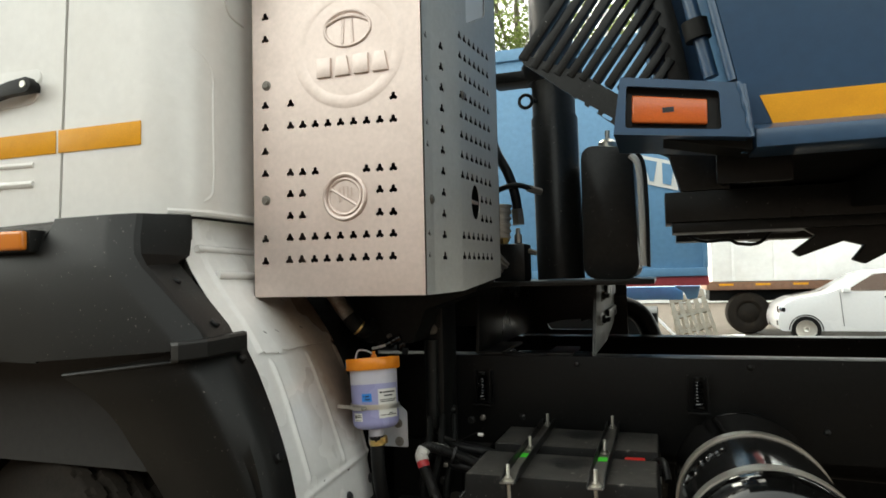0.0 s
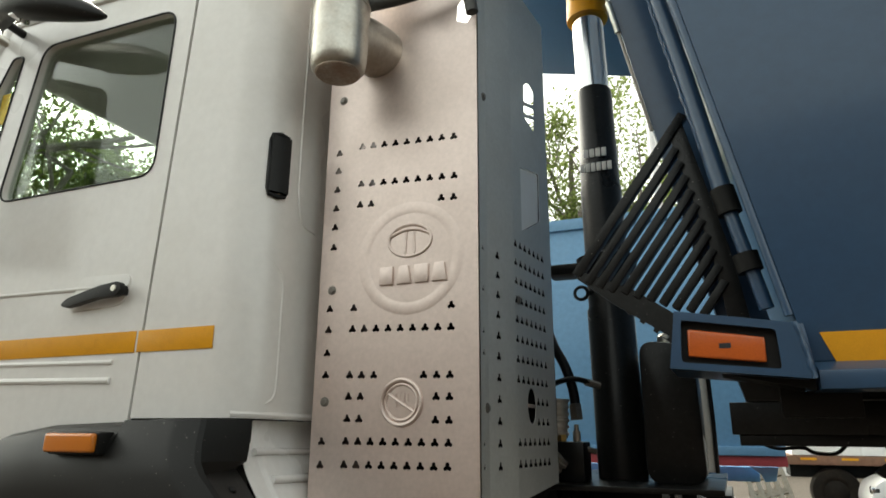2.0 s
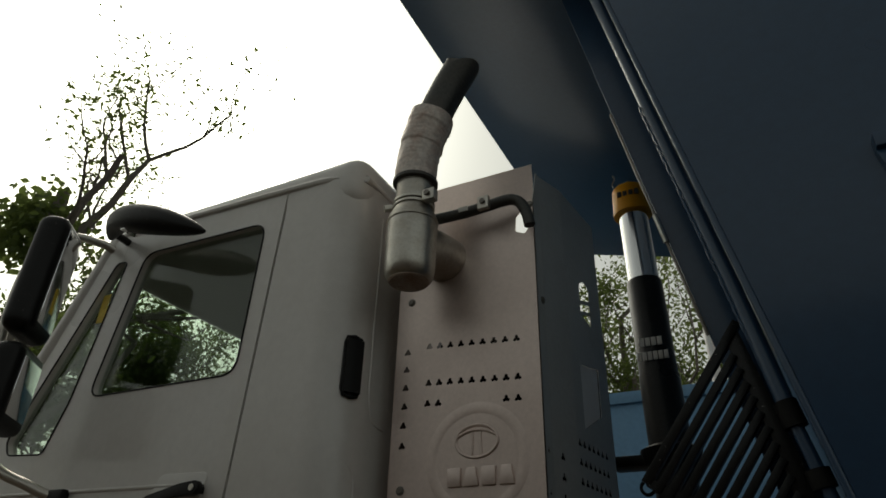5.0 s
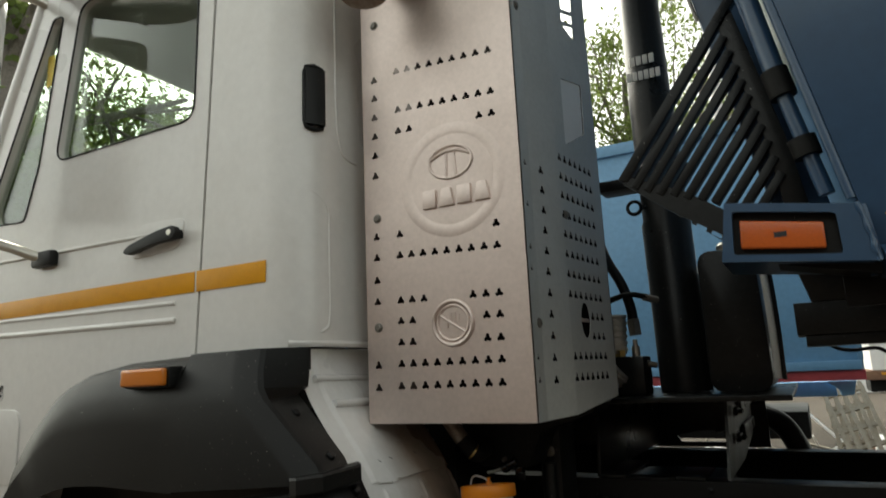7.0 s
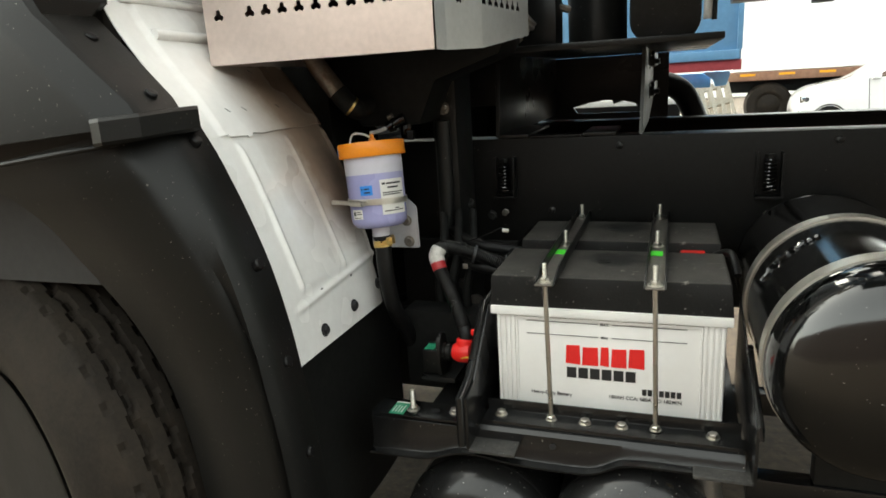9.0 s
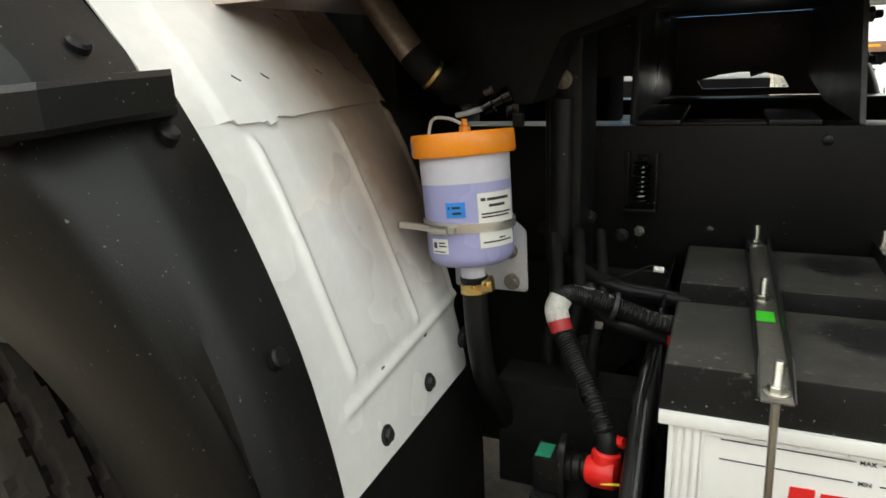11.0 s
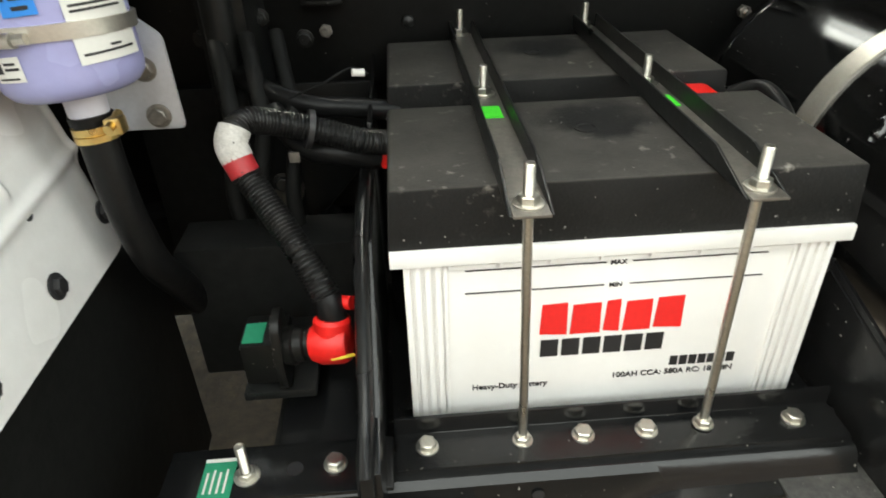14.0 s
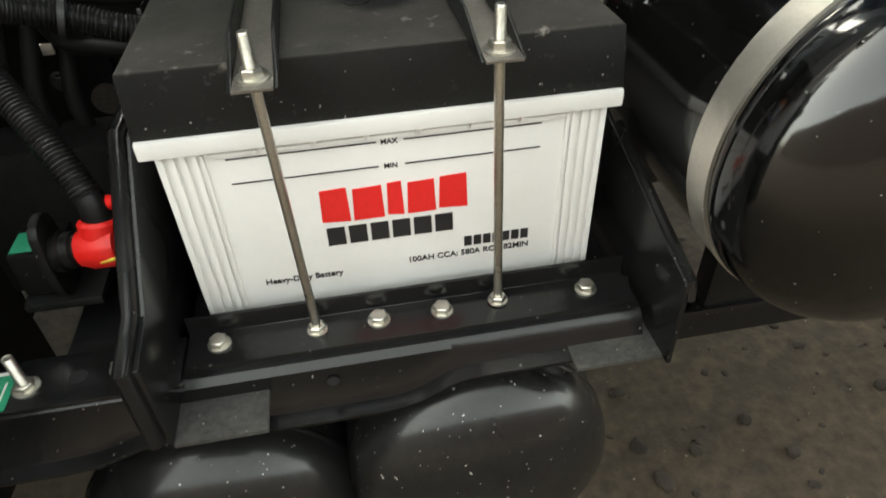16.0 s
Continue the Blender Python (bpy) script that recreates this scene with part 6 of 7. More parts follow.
rp("breather_pipe", sweep(spline([(RX + 0.002, RY + 0.004, 1.226), (RX - 0.02, RY + 0.01, 1.236), (RX - 0.045, RY + 0.015, 1.238), (RX - 0.056, RY + 0.02, 1.222), (RX - 0.058, RY + 0.02, 1.20)], 8), 0.0022, 8), "label", cap, "thin clear breather pipe")
rp("cap_label", loft([[(RX + 0.0682 * math.sin(radians(a)), RY - 0.0682 * math.cos(radians(a)), z) for a in (-72, -66, -60, -54)] for z in (1.195, 1.211)], 0.0006), "bluelabel", cap, "small blue sticker")
rp("neck", lathe([(0, 0.0165), (0.024, 0.0175), (0.03, 0.03)], (RX, RY, 1.021), (0, 0, 1), 28), "jar", res)
rp("outlet_hose", sweep(spline([(RX, RY, 1.020), (RX - 0.001, RY, 0.96), (RX - 0.002, RY + 0.008, 0.91), (RX - 0.004, RY + 0.030, 0.86), (RX - 0.006, RY + 0.075, 0.81), (RX - 0.008, RY + 0.13, 0.74)], 8), 0.0168, 20), "rubber", res, "black rubber outlet hose")
rp("hose_lip", lathe([(0, 0.014), (0.0, 0.0185), (0.007, 0.0190), (0.008, 0.014)], (RX, RY, 1.019), (0, 0, 1), 28), "rubber", res)
rp("hose_clamp", lathe([(0, 0.0165), (0.0, 0.0192), (0.0055, 0.0192), (0.0062, 0.0182), (0.0070, 0.0192), (0.013, 0.0192), (0.013, 0.0165)], (RX, RY, 1.004), (0, 0, 1), 32), "brass", res, "yellow-plated hose clamp")
rp("clamp_screw", join(box((RX + 0.018, RY - 0.022, 1.010), (RX + 0.032, RY - 0.006, 1.024), 0.002), rod((RX + 0.024, RY - 0.03, 1.017), (RX + 0.024, RY, 1.024), 0.004, 10)), "brass", res)
band = rp("band_clamp", lathe([(0, 0.0578), (0.0, 0.0605), (0.012, 0.0610), (0.012, 0.0580)], (RX, RY, 1.095), (0.05, 0, 1), 56), "stainless", res, "stainless band clamp")
rp("band_screw", join(rod((RX - 0.030, RY - 0.0565, 1.100), (RX - 0.002, RY - 0.0655, 1.099), 0.0058, 12), rod((RX - 0.002, RY - 0.0655, 1.099), (RX + 0.007, RY - 0.0655, 1.099), 0.0045, 6)), "zinc", band)
rp("band_tail", sweep([(RX - 0.030, RY - 0.055, 1.101), (RX - 0.055, RY - 0.050, 1.104), (RX - 0.078, RY - 0.046, 1.106)], 0.0055, 4), "stainless", band)


def wrap_label(name, a0, a1, z0, z1, material, bars=()):
    """A label bent round the jar, from angle a0 to a1, counted from -y towards +x."""
    def at_jar(a, z, r):
        return (RX + r * math.sin(radians(a)), RY - r * math.cos(radians(a)), z)
    n = 8
    rr = lambda z: 0.0562 + (z - 1.05) * 0.018 + 0.0018
    lab = rp(name, loft([[at_jar(a0 + (a1 - a0) * k / n, z, rr(z)) for k in range(n + 1)] for z in (z0, (z0 + z1) / 2, z1)], 0.0006), material, res)
    for b0, b1, zz, h in bars:
        rp("print_bar", loft([[at_jar(b0 + (b1 - b0) * k / 6, z, rr(z) + 0.0006) for k in range(7)] for z in (zz, zz + h)], 0.0004), "ink", lab)
    return lab


wrap_label("blue_label", -6, 18, 1.114, 1.133, "bluelabel", ((-3, -1, 1.125, 0.003), (2, 12, 1.125, 0.003), (2, 13, 1.118, 0.003)))
wrap_label("white_label", 33, 88, 1.073, 1.142, "label", ((37, 43, 1.132, 0.004), (45, 79, 1.132, 0.0035), (47, 71, 1.124, 0.0035), (37, 83, 1.115, 0.002), (37, 79, 1.111, 0.002), (59, 69, 1.083, 0.002), (37, 81, 1.079, 0.002)))
wrap_label("white_label", -34, -8, 1.068, 1.087, "label", ((-31, -25, 1.075, 0.008), (-22, -12, 1.081, 0.002), (-22, -10, 1.077, 0.002), (-31, -12, 1.070, 0.0015)))
bm = prism(round_poly([(-0.800, 0.985), (-0.690, 0.985), (-0.692, 1.075), (-0.715, 1.095), (-0.800, 1.095)], 0.006, 3), "y", 1.527, 1.531, 0.0008)
brk = part("bracket", bm, "galv", res, "pale steel bracket")
for x, z in ((-0.713, 0.999), (-0.716, 1.045), (-0.775, 1.000)):
    part("bolt", hexbolt((x, 1.527, z), (0, -1, 0), 0.009, 0.007, 0, 0.012), "steel", brk)

# ---- things on and behind the reservoir ----
sen = thing("level_sensor", (-0.78, 1.60, 1.20), "black wiring connector with a grey lead", "connector")
SENSOR = Matrix.Translation((-0.818, 1.60, 1.226)) @ Matrix.Scale(1.15, 4) @ Matrix.Translation((0.84, -1.60, -1.230))


def sensor_part(name, bm, material, label=""):
    bmesh.ops.transform(bm, matrix=SENSOR, verts=bm.verts)
    return part(name, bm, material, sen, label)



sensor_part("plug", lathe([(0, 0.005), (0.004, 0.011), (0.016, 0.012), (0.018, 0.0095), (0.030, 0.0095), (0.032, 0.012), (0.042, 0.012), (0.044, 0.006)], (-0.805, 1.60, 1.238), (0.86, 0.1, 0.40), 18), "tank", "black ribbed plug")
sensor_part("second_plug", box((-0.840, 1.604, 1.240), (-0.812, 1.620, 1.258), 0.003), "tank")
sensor_part("body", box((-0.776, 1.606, 1.222), (-0.758, 1.63, 1.252), 0.004), "tank")
sensor_part("latch", rod((-0.800, 1.597, 1.258), (-0.790, 1.597, 1.262), 0.0045, 10), "steel", "pale latch")
sensor_part("lead", sweep(spline([(-0.803, 1.60, 1.239), (-0.820, 1.597, 1.234), (-0.840, 1.60, 1.230)], 6), 0.0035, 8), "label", "pale grey lead")
sensor_part("clip", box((-0.765, 1.60, 1.215), (-0.752, 1.61, 1.231), 0.001), "rubber")
pipe = thing("exhaust_down_pipe", (-0.95, 1.66, 1.25), "stained metal exhaust pipe running down behind the mudguard", "exhaust pipe")
part("pipe", sweep(spline([(-0.985, 1.53, 1.50), (-0.925, 1.525, 1.425), (-0.885, 1.52, 1.368), (-0.845, 1.52, 1.314)], 8), 0.0200, 20), "rust", pipe)
part("sleeve", sweep(spline([(-0.848, 1.52, 1.318), (-0.832, 1.524, 1.298), (-0.822, 1.53, 1.286), (-0.820, 1.56, 1.280), (-0.82, 1.64, 1.30)], 6), 0.0208, 20), "blackmatt", pipe, "black rubber sleeve")
part("orange_ring", sweep([(-0.824, 1.528, 1.289), (-0.821, 1.530, 1.286)], 0.0222, 20), "brass", pipe, "yellow ring")
post = thing("crossmember_post", (-0.69, 1.80, 0.9), "black upright bracket bolted to the chassis rail", "bracket")
part("upright", box((-0.715, 1.72, 0.90), (-0.655, 1.85, 1.42), 0.008), "black", post)
for z in (1.268, 1.307, 1.35):
    part("bolt", hexbolt((-0.686, 1.72, z), (0, -1, 0), 0.011, 0.008, 0, 0.015), "steel", post)
part("clamped_pipe", rod((-0.685, 1.705, 0.92), (-0.685, 1.705, 1.24), 0.018, 16), "black", post)


def spring_unit(x):
    s = thing("return_spring", (x, 1.83, 1.05), "small coil spring in a black bracket on the chassis rail", "spring", "springs on the rail")
    pts = [(x + 0.013 * math.cos(k * 0.55), 1.828 + 0.013 * math.sin(k * 0.55), 1.052 + 0.072 * k / 100) for k in range(101)]
    part("coil", sweep(pts, 0.0026, 6), "tank", s, "dark steel coil")
    bm = box((x - 0.027, 1.838, 1.042), (x - 0.022, 1.85, 1.138), 0.001)
    box((x + 0.022, 1.820, 1.042), (x + 0.027, 1.85, 1.138), 0.001, bm)
    box((x - 0.027, 1.815, 1.038), (x + 0.027, 1.85, 1.044), 0.001, bm)
    part("bracket", bm, "rail", s)
    part("pin", hexbolt((x, 1.828, 1.126), (0, 0, 1), 0.011, 0.009), "rail", s)
    part("lower_nut", hexbolt((x, 1.835, 1.002), (0, -1, 0), 0.009, 0.012, 0.02), "steel", s)


for x in (-0.574, 0.018):
    spring_unit(x)

# ---- battery switch and harness ----
sw = thing("battery_switch", (-0.62, 1.43, 0.73), "black battery isolator switch with a red boot", "switch")
part("body", box((-0.650, 1.398, 0.757), (-0.604, 1.450, 0.807), 0.005), "plastic", sw)
part("foot", box((-0.652, 1.388, 0.745), (-0.580, 1.51, 0.755), 0.002), "black", sw)
part("green_sticker", box((-0.647, 1.403, 0.8073), (-0.627, 1.434, 0.8080)), "greencard", sw, "green sticker")
part("key", prism(round_poly([(1.380, 0.760), (1.416, 0.760), (1.424, 0.80), (1.416, 0.846), (1.380, 0.846), (1.373, 0.80)], 0.016, 5), "x", -0.612, -0.603, 0.003), "plastic", sw, "black switch key")
part("shaft", lathe([(0, 0.012), (0.0, 0.018), (0.010, 0.020), (0.012, 0.017), (0.020, 0.017), (0.022, 0.014), (0.028, 0.014)], (-0.603, 1.395, 0.808), (1, -0.1, 0.12), 24), "plastic", sw)
boot = part("red_boot", lathe([(0, 0.012), (0.002, 0.017), (0.012, 0.0205), (0.032, 0.0205), (0.038, 0.018), (0.040, 0.0)], (-0.577, 1.388, 0.814), (1, -0.15, 0.1), 24), "red", sw, "red rubber terminal boot")
part("boot_tower", rod((-0.556, 1.386, 0.815), (-0.554, 1.392, 0.842), 0.018, 20, chamfer=0.003), "red", sw)
part("yellow_wire", sweep(spline([(-0.556, 1.366, 0.812), (-0.545, 1.364, 0.815), (-0.535, 1.37, 0.812)], 6), 0.0018, 6), "yellow", sw, "yellow wire tie")
part("red_plug", rod((-0.545, 1.40, 0.852), (-0.534, 1.395, 0.854), 0.007, 14), "red", sw)
har = thing("battery_cable", (-0.60, 1.45, 0.84), "corrugated black battery cable with white and red sleeves", "cable")
down = spline([(-0.553, 1.392, 0.838), (-0.558, 1.400, 0.860), (-0.580, 1.425, 0.895), (-0.610, 1.460, 0.930), (-0.632, 1.482, 0.955)], 8)
part("conduit", corrugated(down[6:], 0.0128, 0.0040, 0.0012, 14), "conduit", har, "corrugated black conduit")
part("taped_end", sweep(down[:9], 0.0140, 14), "rubber", har)
part("red_sleeve", sweep([(-0.630, 1.481, 0.952), (-0.637, 1.487, 0.967)], 0.0150, 16), "redtape", har, "red sleeve")
part("white_sleeve", sweep(spline([(-0.636, 1.487, 0.965), (-0.641, 1.493, 0.979), (-0.637, 1.502, 0.991)], 6), 0.0158, 18), "sleeve", har, "white printed sleeve")
for k in range(3):
    part("print_bar", sweep([(-0.646 + 0.005 * k, 1.4775 + 0.001 * k, 0.975 + 0.002 * k), (-0.645 + 0.005 * k, 1.479 + 0.001 * k, 0.982 + 0.002 * k)], 0.0012, 5), "ink", har)
over = spline([(-0.639, 1.50, 0.988), (-0.628, 1.518, 0.992), (-0.600, 1.535, 0.982), (-0.560, 1.545, 0.967), (-0.515, 1.552, 0.950), (-0.470, 1.575, 0.938)], 8)
part("conduit", corrugated(over, 0.0128, 0.0040, 0.0012, 14), "conduit", har, "corrugated black conduit")
second = spline([(-0.62, 1.60, 0.972), (-0.585, 1.565, 0.944), (-0.55, 1.555, 0.938), (-0.505, 1.565, 0.925)], 8)
part("conduit", sweep(second, 0.013, 14), "rubber", har)
part("cable_tie", lathe([(0, 0.018), (0, 0.0205), (0.006, 0.0205), (0.006, 0.018)], (-0.575, 1.541, 0.972), (1, 0.2, -0.3), 20), "ink", har)
part("tag", box((-0.594, 1.520, 0.944), (-0.583, 1.523, 0.955), 0.001), "steel", har, "crumpled pale tag")
part("red_terminal", box((-0.504, 1.556, 0.912), (-0.478, 1.60, 0.937), 0.008), "red", har, "red terminal cover")
part("loom", sweep(spline([(-0.70, 1.74, 0.99), (-0.64, 1.66, 0.980), (-0.58, 1.63, 0.967), (-0.53, 1.64, 0.957), (-0.48, 1.65, 0.947)], 8), 0.012, 14), "rubber", har)
part("thin_wire", sweep(spline([(-0.60, 1.60, 0.985), (-0.56, 1.60, 1.0), (-0.53, 1.61, 1.012), (-0.51, 1.61, 1.005)], 8), 0.0016, 6), "rubber", har)
part("wire_tag", rod((-0.528, 1.609, 1.008), (-0.515, 1.612, 1.006), 0.0045, 10), "label", har)
redc = thing("terminal_cover", (-0.15, 1.60, 0.94), "red battery terminal cover behind the front battery", "cover")
part("cover", box((-0.165, 1.585, 0.946), (-0.115, 1.632, 0.970), 0.008), "red", redc)
part("lead", sweep(spline([(-0.10, 1.60, 0.965), (-0.078, 1.58, 0.978), (-0.070, 1.55, 0.972), (-0.065, 1.52, 0.95)], 8), 0.008, 10), "rubber", redc)
hanging = thing("wiring_loom", (-0.60, 1.5, 0.86), "dark wiring looms hanging behind the battery switch", "cable")
random.seed(11)
for k in range(3):
    x = -0.69 + 0.035 * k
    part("loom", sweep(spline([(x, 1.70, 1.02 + 0.02 * random.random()), (x + 0.02, 1.62, 0.95), (x + 0.015 * random.random(), 1.58 + 0.03 * random.random(), 0.86), (x + 0.03, 1.60, 0.74)], 6), 0.008 + 0.004 * random.random(), 10), "blackmatt", hanging)
inner = thing("chassis_outrigger", (-0.62, 1.6, 0.7), "black steel outrigger plates between tray and chassis", "bracket")
part("plate", box((-0.74, 1.53, 0.66), (-0.53, 1.60, 0.84), 0.003), "blackmatt", inner)
part("shelf", box((-0.628, 1.33, 0.696), (-0.53, 1.53, 0.702), 0.002), "blackmatt", inner)
part("web", box((-0.86, 1.83, 0.60), (-0.64, 1.85, 0.93), 0.003), "blackmatt", inner)
for x, z in ((-0.62, 0.885), (-0.655, 1.03), (-0.60, 1.00), (-0.735, 1.005)):
    part("bolt", hexbolt((x, 1.80 if z > 0.95 else 1.60, z), (0, -1, 0), 0.009, 0.008, 0.02 if z > 1.02 else 0, 0.012), "black", inner)
# Unseen block on the far side, added to stop light coming through.
lowtank = thing("light_block_tank", (0.4, 3.1, 0.5), "unseen tank block added beyond the far chassis rail to stop light", "fuel tank")
part("shell", box((-1.0, 2.74, 0.45), (1.0, 3.35, 1.02), 0.06, seg=4), "blackmatt", lowtank)
# Unseen shaft, added as more dark mass against light from beyond.
prop = thing("light_block_shaft", (0.5, 2.3, 0.7), "unseen propeller shaft added under the chassis to block light", "shaft")
part("tube", rod((-0.62, 2.3, 0.85), (3.5, 2.3, 0.72), 0.055, 20), "blackmatt", prop)

# ---- yard behind the truck ----
far = thing("parked_tipper", (-2.6, 7.5, ground_z(7)), "pale blue parked tipper truck with a red lower edge", "truck")
FY = 6.5
part("side_wall", prism([(-6.0, 1.37), (0.165, 1.37), (0.165, 3.62), (-0.10, 3.66), (-6.0, 3.66)], "y", FY, FY + 0.06, 0.004), "farblue", far)
part("end_wall", box((0.10, FY + 0.06, 1.30), (0.16, FY + 2.4, 3.62)), "farblue", far)
part("red_edge", box((-6.0, FY - 0.02, 1.285), (0.17, FY + 0.06, 1.37), 0.004), "redstripe", far, "faded red lower edge")
part("pale_rail", box((-6.0, FY - 0.05, 1.372), (0.15, FY + 0.001, 1.45), 0.01), "farblue", far)
part("corner_post", box((0.13, FY - 0.035, 1.45), (0.17, FY + 0.02, 3.6), 0.004), "farblue", far)
for x in (-1.35, -2.75, -4.1):
    part("rib", box((x, FY - 0.05, 1.45), (x + 0.10, FY + 0.001, 3.6), 0.01), "farblue", far)
slant = lambda x, v: (x, 2.165 - 0.28 * x + v)
part("sign_panel", prism([slant(-0.72, 0), slant(-0.055, 0), slant(-0.125, 0.27), slant(-0.79, 0.27)], "y", FY - 0.012, FY - 0.002), "label", far, "white sign panel")
for k in range(4):
    x, w = -0.70 + 0.165 * k, 0.03 * (k % 2)
    part("sign_block", prism([slant(x, 0.035), slant(x + 0.045 + w, 0.035), slant(x + 0.10, 0.235), slant(x + 0.03 - w, 0.235)] if k % 2 else [slant(x + 0.05, 0.035), slant(x + 0.085, 0.035), slant(x + 0.12, 0.235), slant(x - 0.01, 0.235)], "y", FY - 0.018, FY - 0.013), "farblue", far, "plain blue painted block")
part("under_beam", box((-6.0, FY + 0.3, 1.14), (-0.05, FY + 0.5, 1.27), 0.01), "farblue", far)
part("under_bracket", prism([(-0.13, 1.28), (0.10, 1.28), (0.07, 1.16), (-0.02, 1.15), (-0.04, 1.21)], "y", FY + 0.1, FY + 0.25, 0.01), "farblue", far)
part("chassis", box((-8.0, FY + 0.5, 0.75), (-0.3, FY + 1.9, 1.0), 0.02), "blackmatt", far)
for x in (-2.2, -3.4):
    w = part("wheel", lathe([(0, 0.2), (0.0, 0.28), (0.03, 0.30), (0.03, 0.46), (0.07, 0.5), (0.27, 0.5), (0.30, 0.45), (0.30, 0)], (x, FY + 0.05, 0.45), (0, 1, 0), 32), "tyre", far)
part("cab", box((-8.6, FY, 0.9), (-6.3, FY + 2.4, 3.0), 0.12, seg=3), "white_far", far, "white cab")
part("top_rail", box((-6.0, FY - 0.04, 3.62), (-0.2, FY + 0.1, 3.74), 0.01), "farblue", far)
red_roof = thing("red_awning", (-1.0, 12, 3.0), "faded red and white awning of a far shed", "awning")
part("sheet", loft([[(-2.6, 11.5, 3.5), (1.2, 11.5, 3.5)], [(-2.6, 13.0, 4.3), (1.2, 13.0, 4.3)]], 0.03), "redstripe", red_roof)
part("pale_band", box((-2.6, 11.45, 3.3), (1.2, 11.5, 3.5)), "white_far", red_roof)
for x in (-2.5, -0.9):
    part("post", box((x, 11.5, ground_z(12)), (x + 0.08, 11.58, 3.5)), "white_far", red_roof)

trailer = thing("flatbed_trailer", (4.0, 18.0, ground_z(17)), "brown flatbed trailer with a white load", "trailer")
TY = 17.0
part("bed", box((0.02, TY, 0.83), (12.0, TY + 2.4, 1.02), 0.01), "brown_far", trailer, "rusty brown bed")
part("white_load", box((0.15, TY + 0.05, 1.03), (12.0, TY + 2.35, 3.6), 0.02), "white_far", trailer, "white sheeted load")
for k in range(14):
    part("tape_mark", box((0.3 + 0.8 * k, TY - 0.006, 0.93), (0.62 + 0.8 * k, TY - 0.001, 0.98)), "tape", trailer)
for k in range(13):
    part("load_rib", box((0.6 + 0.9 * k, TY + 0.02, 1.05), (0.66 + 0.9 * k, TY + 0.05, 3.55)), "white_far", trailer)
for x in (0.93, 2.15, 6.0):
    w = part("wheel", lathe([(0, 0.0), (0.02, 0.14), (0.06, 0.24), (0.02, 0.28), (0.0, 0.32), (0.02, 0.46), (0.07, 0.5), (0.3, 0.5), (0.3, 0)], (x, TY + 0.05, 0.27), (0, 1, 0), 36), "tyre", trailer)
part("underframe", box((0.1, TY + 0.5, 0.55), (12, TY + 1.9, 0.83), 0.02), "blackmatt", trailer)

car = thing("white_car", (3.0, 15.8, ground_z(15)), "small white hatchback car parked in the yard", "car")
CYY, CG = 15.0, ground_z(15)
prof = [(1.22, 0.25), (1.18, 0.45), (1.21, 0.62), (1.30, 0.80), (1.52, 0.92), (2.10, 1.02), (2.25, 1.07), (2.85, 1.42), (3.20, 1.49), (4.0, 1.48), (4.6, 1.40), (4.85, 1.05), (4.95, 0.95), (4.95, 0.35), (4.85, 0.25)]
part("body", prism(round_poly([(x, z + CG) for x, z in prof], 0.08, 4), "y", CYY, CYY + 1.6, 0.05), "carwhite", car)
part("side_window", prism(round_poly([(2.42, 1.06 + CG), (2.92, 1.39 + CG), (3.35, 1.43 + CG), (3.35, 1.06 + CG)], 0.04), "y", CYY - 0.004, CYY + 0.01), M["mirror"], car, "dark side glass")
part("side_window", prism(round_poly([(3.42, 1.06 + CG), (3.42, 1.43 + CG), (4.0, 1.42 + CG), (4.15, 1.06 + CG)], 0.04), "y", CYY - 0.004, CYY + 0.01), M["mirror"], car, "dark side glass")
part("headlight", box((1.20, CYY + 0.0, 0.62 + CG), (1.36, CYY + 0.22, 0.76 + CG), 0.03), "chrome", car)
part("fog_lamp", box((1.175, CYY + 0.04, 0.36 + CG), (1.23, CYY + 0.2, 0.48 + CG), 0.02), "ink", car)
part("wing_mirror", box((2.35, CYY - 0.14, 1.03 + CG), (2.50, CYY, 1.14 + CG), 0.03), "carwhite", car)
part("door_seam", sweep([(2.38, CYY - 0.001, 0.35 + CG), (2.33, CYY - 0.001, 1.03 + CG)], 0.006, 6), "ink", car)
part("door_handle", box((3.10, CYY - 0.03, 0.92 + CG), (3.28, CYY, 0.95 + CG), 0.008), "ink", car)
for x in (1.70, 4.15):
    w = part("wheel", lathe([(0, 0.0), (0, 0.265), (0.02, 0.28), (0.18, 0.28), (0.18, 0.0)], (x, CYY - 0.015, CG + 0.28), (0, 1, 0), 32), "rubber", car)
    part("rim", lathe([(0, 0.03), (-0.01, 0.05), (0.004, 0.06), (0.004, 0.17), (-0.005, 0.195), (0.02, 0.20)], (x, CYY - 0.022, CG + 0.28), (0, 1, 0), 20), "stainless", w, "alloy rim")
    part("arch", sweep([(x + 0.31 * math.cos(a), CYY - 0.002, CG + 0.27 + 0.31 * math.sin(a)) for a in np.linspace(0, math.pi, 20)], 0.012, 6), "ink", car)

car.location.x += 1.03
far.location.x += 0.19
trailer.location.x += 0.97
trailer.location.z += 0.12
random.seed(5)
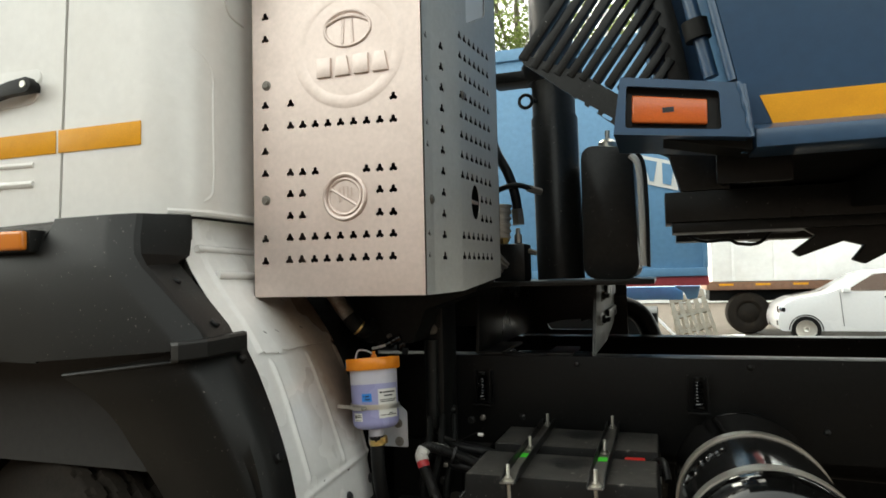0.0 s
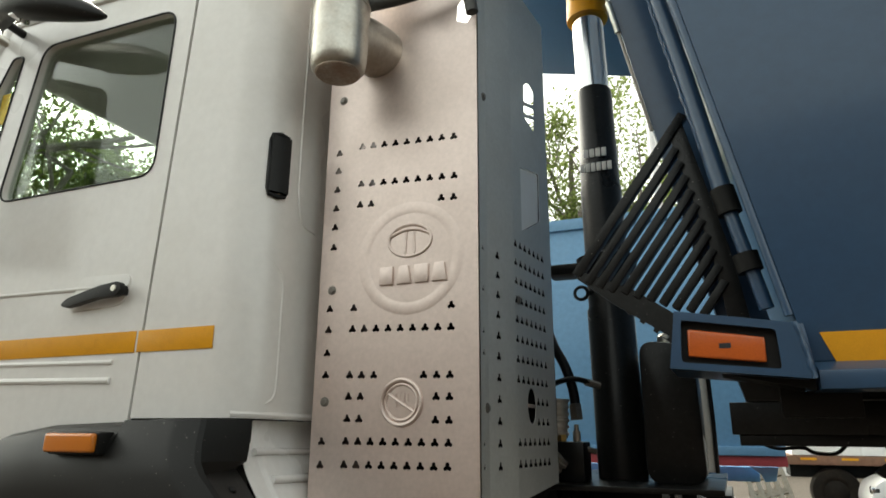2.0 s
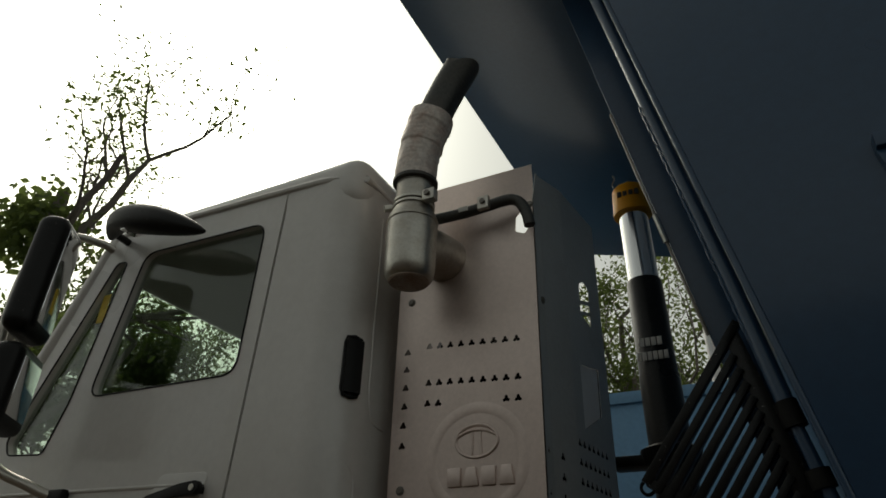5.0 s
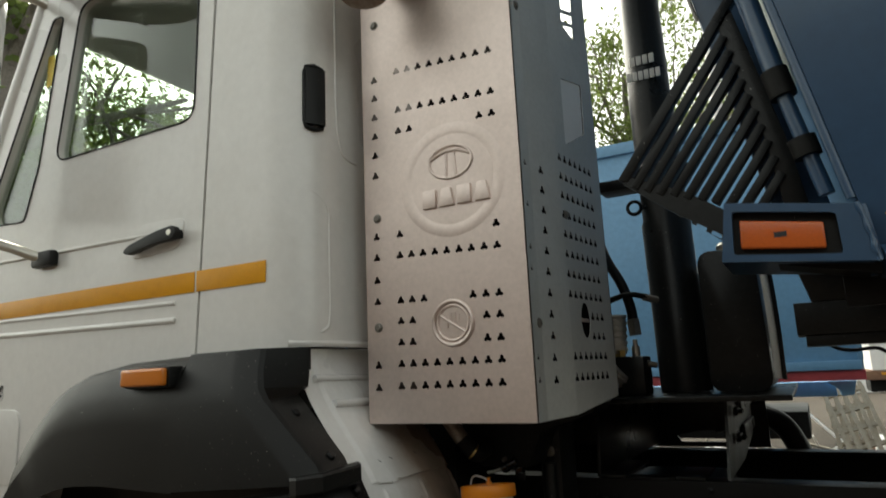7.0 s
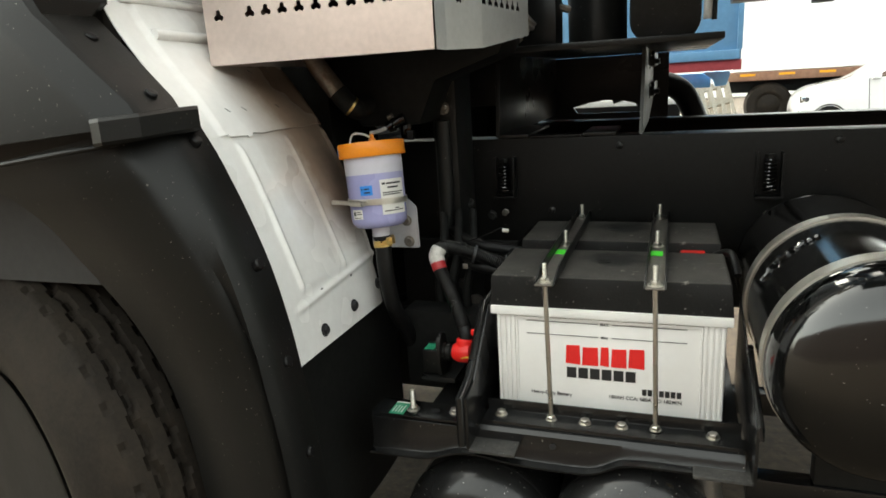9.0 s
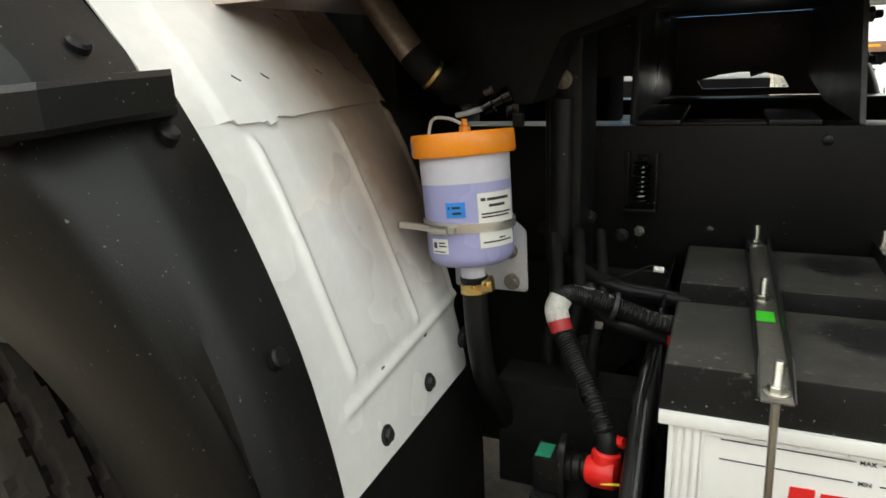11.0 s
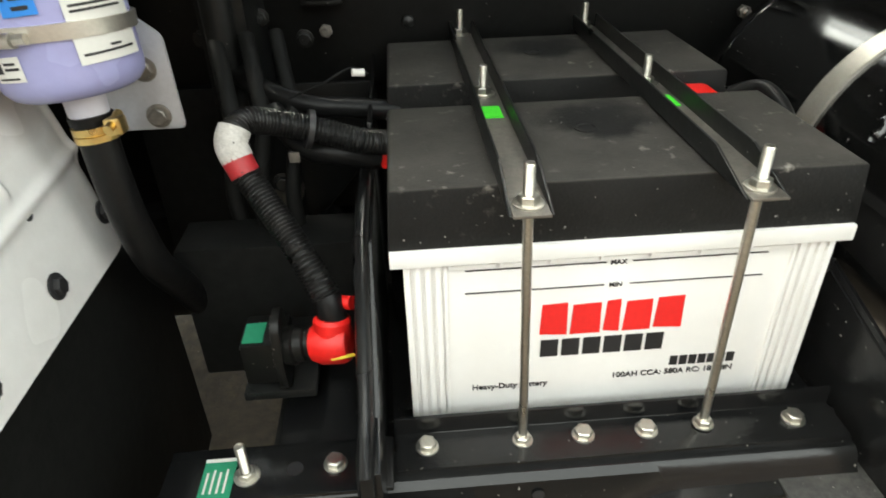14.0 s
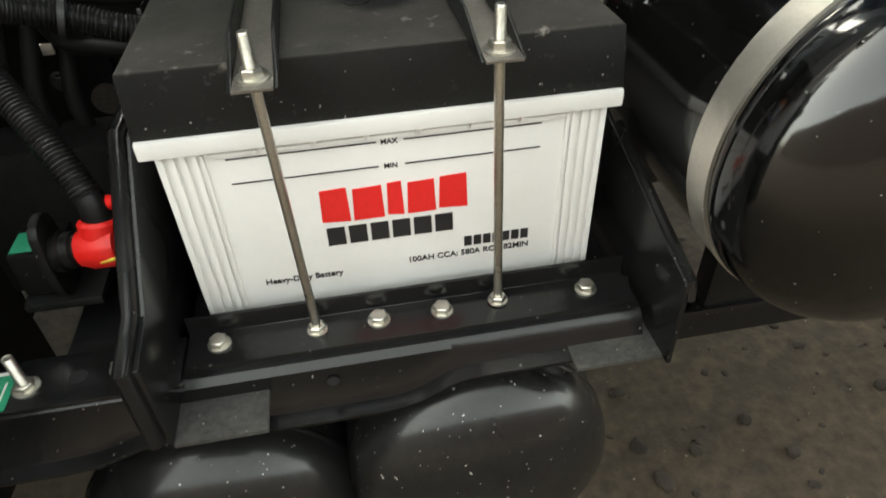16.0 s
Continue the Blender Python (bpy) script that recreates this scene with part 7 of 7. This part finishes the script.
for k, (x, y, r) in enumerate(((0.56, 9.3, -15), (0.42, 9.6, -8))):
    pal = thing("wooden_pallet", (x, y, ground_z(y)), "weathered wooden pallet leaning on scrap", "pallet", "leaning pallets")
    m = Matrix.Translation((x, y, ground_z(y))) @ Matrix.Rotation(radians(r), 4, "Y") @ Matrix.Rotation(radians(-18), 4, "X")
    for j in range(5):
        part("plank", box((-0.22 + 0.105 * j, 0, 0.0), (-0.175 + 0.105 * j, 0.02, 1.26), 0, m=m), "wood", pal)
    for j in range(6):
        part("batten", box((-0.23, 0.02, 0.05 + 0.225 * j), (0.25, 0.09, 0.095 + 0.225 * j), 0, m=m), "wood", pal)
scrap = thing("scrap_heap", (0.3, 9.8, ground_z(10)), "heap of pale scrap timber and tubes", "scrap")
for k in range(26):
    a = Vector((random.uniform(-1.2, 0.7), random.uniform(9.4, 10.6), ground_z(10) + random.uniform(0.02, 0.35)))
    d = Vector((random.uniform(-1, 1), random.uniform(-0.3, 0.3), random.uniform(-0.2, 0.5))).normalized() * random.uniform(0.3, 0.9)
    part("offcut", sweep([a, a + d], random.uniform(0.012, 0.04), 5), random.choice(("wood", "white_far", "wood", "brown_far")), scrap)
barrel = thing("grey_drum", (0.75, 10.2, ground_z(10)), "pale grey drum lying in the yard", "drum")
part("shell", lathe([(0, 0.0), (0, 0.26), (0.5, 0.28), (0.5, 0)], (0.55, 10.2, ground_z(10) + 0.28), (1, 0, 0), 24), "white_far", barrel)
pole = thing("lamp_post", (-0.93, 12.5, ground_z(12)), "pale steel lamp post", "lamp post")
part("shaft", rod((-0.93, 12.5, ground_z(12)), (-0.93, 12.5, 8.6), 0.09, 16), "white_far", pole)
wall = box((-60, 34, -0.3), (60, 34.3, 2.6))
tagged(part("wall_yard", wall, "white_far", None), "white painted far boundary wall", "wall", kind="structure")


# ---- trees ----
def tree(base, height, spread, seed, leaves, lean=(0, 0), bare=0.3, label="tall leafy tree with thin branches", size=0.11, reach=1.0, ivy=None):
    rnd = random.Random(seed)
    t = thing("tree", base, label, "tree", "yard trees")
    wood, tips = B(), []

    def limb(p, d, length, r, depth):
        pts = [p]
        q, dd = p.copy(), d.copy()
        n = 5
        for k in range(n):
            dd = (dd + Vector((rnd.uniform(-1, 1), rnd.uniform(-1, 1), rnd.uniform(-0.4, 0.8))) * 0.22).normalized()
            q = q + dd * (length / n)
            pts.append(q.copy())
        total = length
        sweep(pts, lambda s: max(0.006, r * (1 - 0.55 * min(1, s / total))), 7 if depth < 2 else 5, wood)
        if depth >= 4:
            tips.extend(pts[2:])
            return
        if depth >= 2:
            tips.extend(pts[3:])
        for k in range(3 if depth else 5):
            a = pts[rnd.randint(2, n)]
            side = Vector((rnd.uniform(-1, 1), rnd.uniform(-1, 1), rnd.uniform(-0.1, 0.9))).normalized()
            limb(a, (dd * 0.5 + side * 0.8 * spread).normalized(), length * rnd.uniform(0.5, 0.72) * (reach if depth == 0 else 1.0), r * (0.5 if reach == 1.0 else 0.40), depth + 1)

    limb(Vector(base), Vector((lean[0], lean[1], 1)).normalized(), height * 0.42, height * (0.018 if reach == 1.0 else 0.013), 0)
    part("trunk", wood, "bark", t, "grey trunk and limbs")
    verts, faces = [], []
    keep = [p for p in tips if rnd.random() > bare]
    for k in range(leaves):
        c = keep[rnd.randrange(len(keep))] + Vector((rnd.gauss(0, 1), rnd.gauss(0, 1), rnd.gauss(0, 0.8))) * 0.32
        u = Vector((rnd.uniform(-1, 1), rnd.uniform(-1, 1), rnd.uniform(-1, 1))).normalized()
        v = u.cross(Vector((rnd.uniform(-1, 1), rnd.uniform(-1, 1), rnd.uniform(-1, 1)))).normalized()
        s = size * rnd.uniform(0.6, 1.4)
        i = len(verts)
        verts += [c - u * s, c + v * s * 0.42, c + u * s, c - v * s * 0.42]
        faces.append((i, i + 1, i + 2, i + 3))
    if ivy:                                   # creeper on the trunk
        centre, size_ivy, count = ivy
        for k in range(count):
            c = Vector(centre) + Vector((rnd.gauss(0, 1) * size_ivy[0], rnd.gauss(0, 1) * size_ivy[1], rnd.gauss(0, 1) * size_ivy[2]))
            u = Vector((rnd.uniform(-1, 1), rnd.uniform(-1, 1), rnd.uniform(-1, 1))).normalized()
            v = u.orthogonal().normalized()
            i = len(verts)
            verts += [c - u * 0.10, c + v * 0.07, c + u * 0.10, c - v * 0.07]
            faces.append((i, i + 1, i + 2, i + 3))
    me = bpy.data.meshes.new("crown")
    me.from_pydata(verts, [], faces)
    me.materials.append(M["leaf"])
    crown = new("crown", me)
    crown.parent = t
    crown.matrix_parent_inverse = Matrix.Translation(t.location).inverted()
    tagged(crown, "thin green leaves with gaps", kind="stuff")
    return t


tree((-12.25, 6.0, 0.0), 22.3, 1.0, 306, 2600, (0, 0), 0.6, "tall half-bare tree with forked branches and creeper", 0.075, 0.60, ((-13.0, 6.1, 8.5), (0.50, 0.4, 0.42), 1300))
tree((-16.0, 8.5, 0.0), 12.5, 1.1, 8, 26000, (0, 0), 0.1, size=0.09)
tree((-5.4, 16.5, ground_z(15)), 10.5, 1.1, 12, 14000, (0.05, 0), 0.2, size=0.065)
tree((-3.0, 19.0, ground_z(19)), 15.5, 1.0, 21, 16000, (0, 0), 0.15, size=0.075)
tree((-22.0, 5.5, 0.0), 12.0, 1.1, 31, 24000, (0, 0), 0.1, size=0.10)
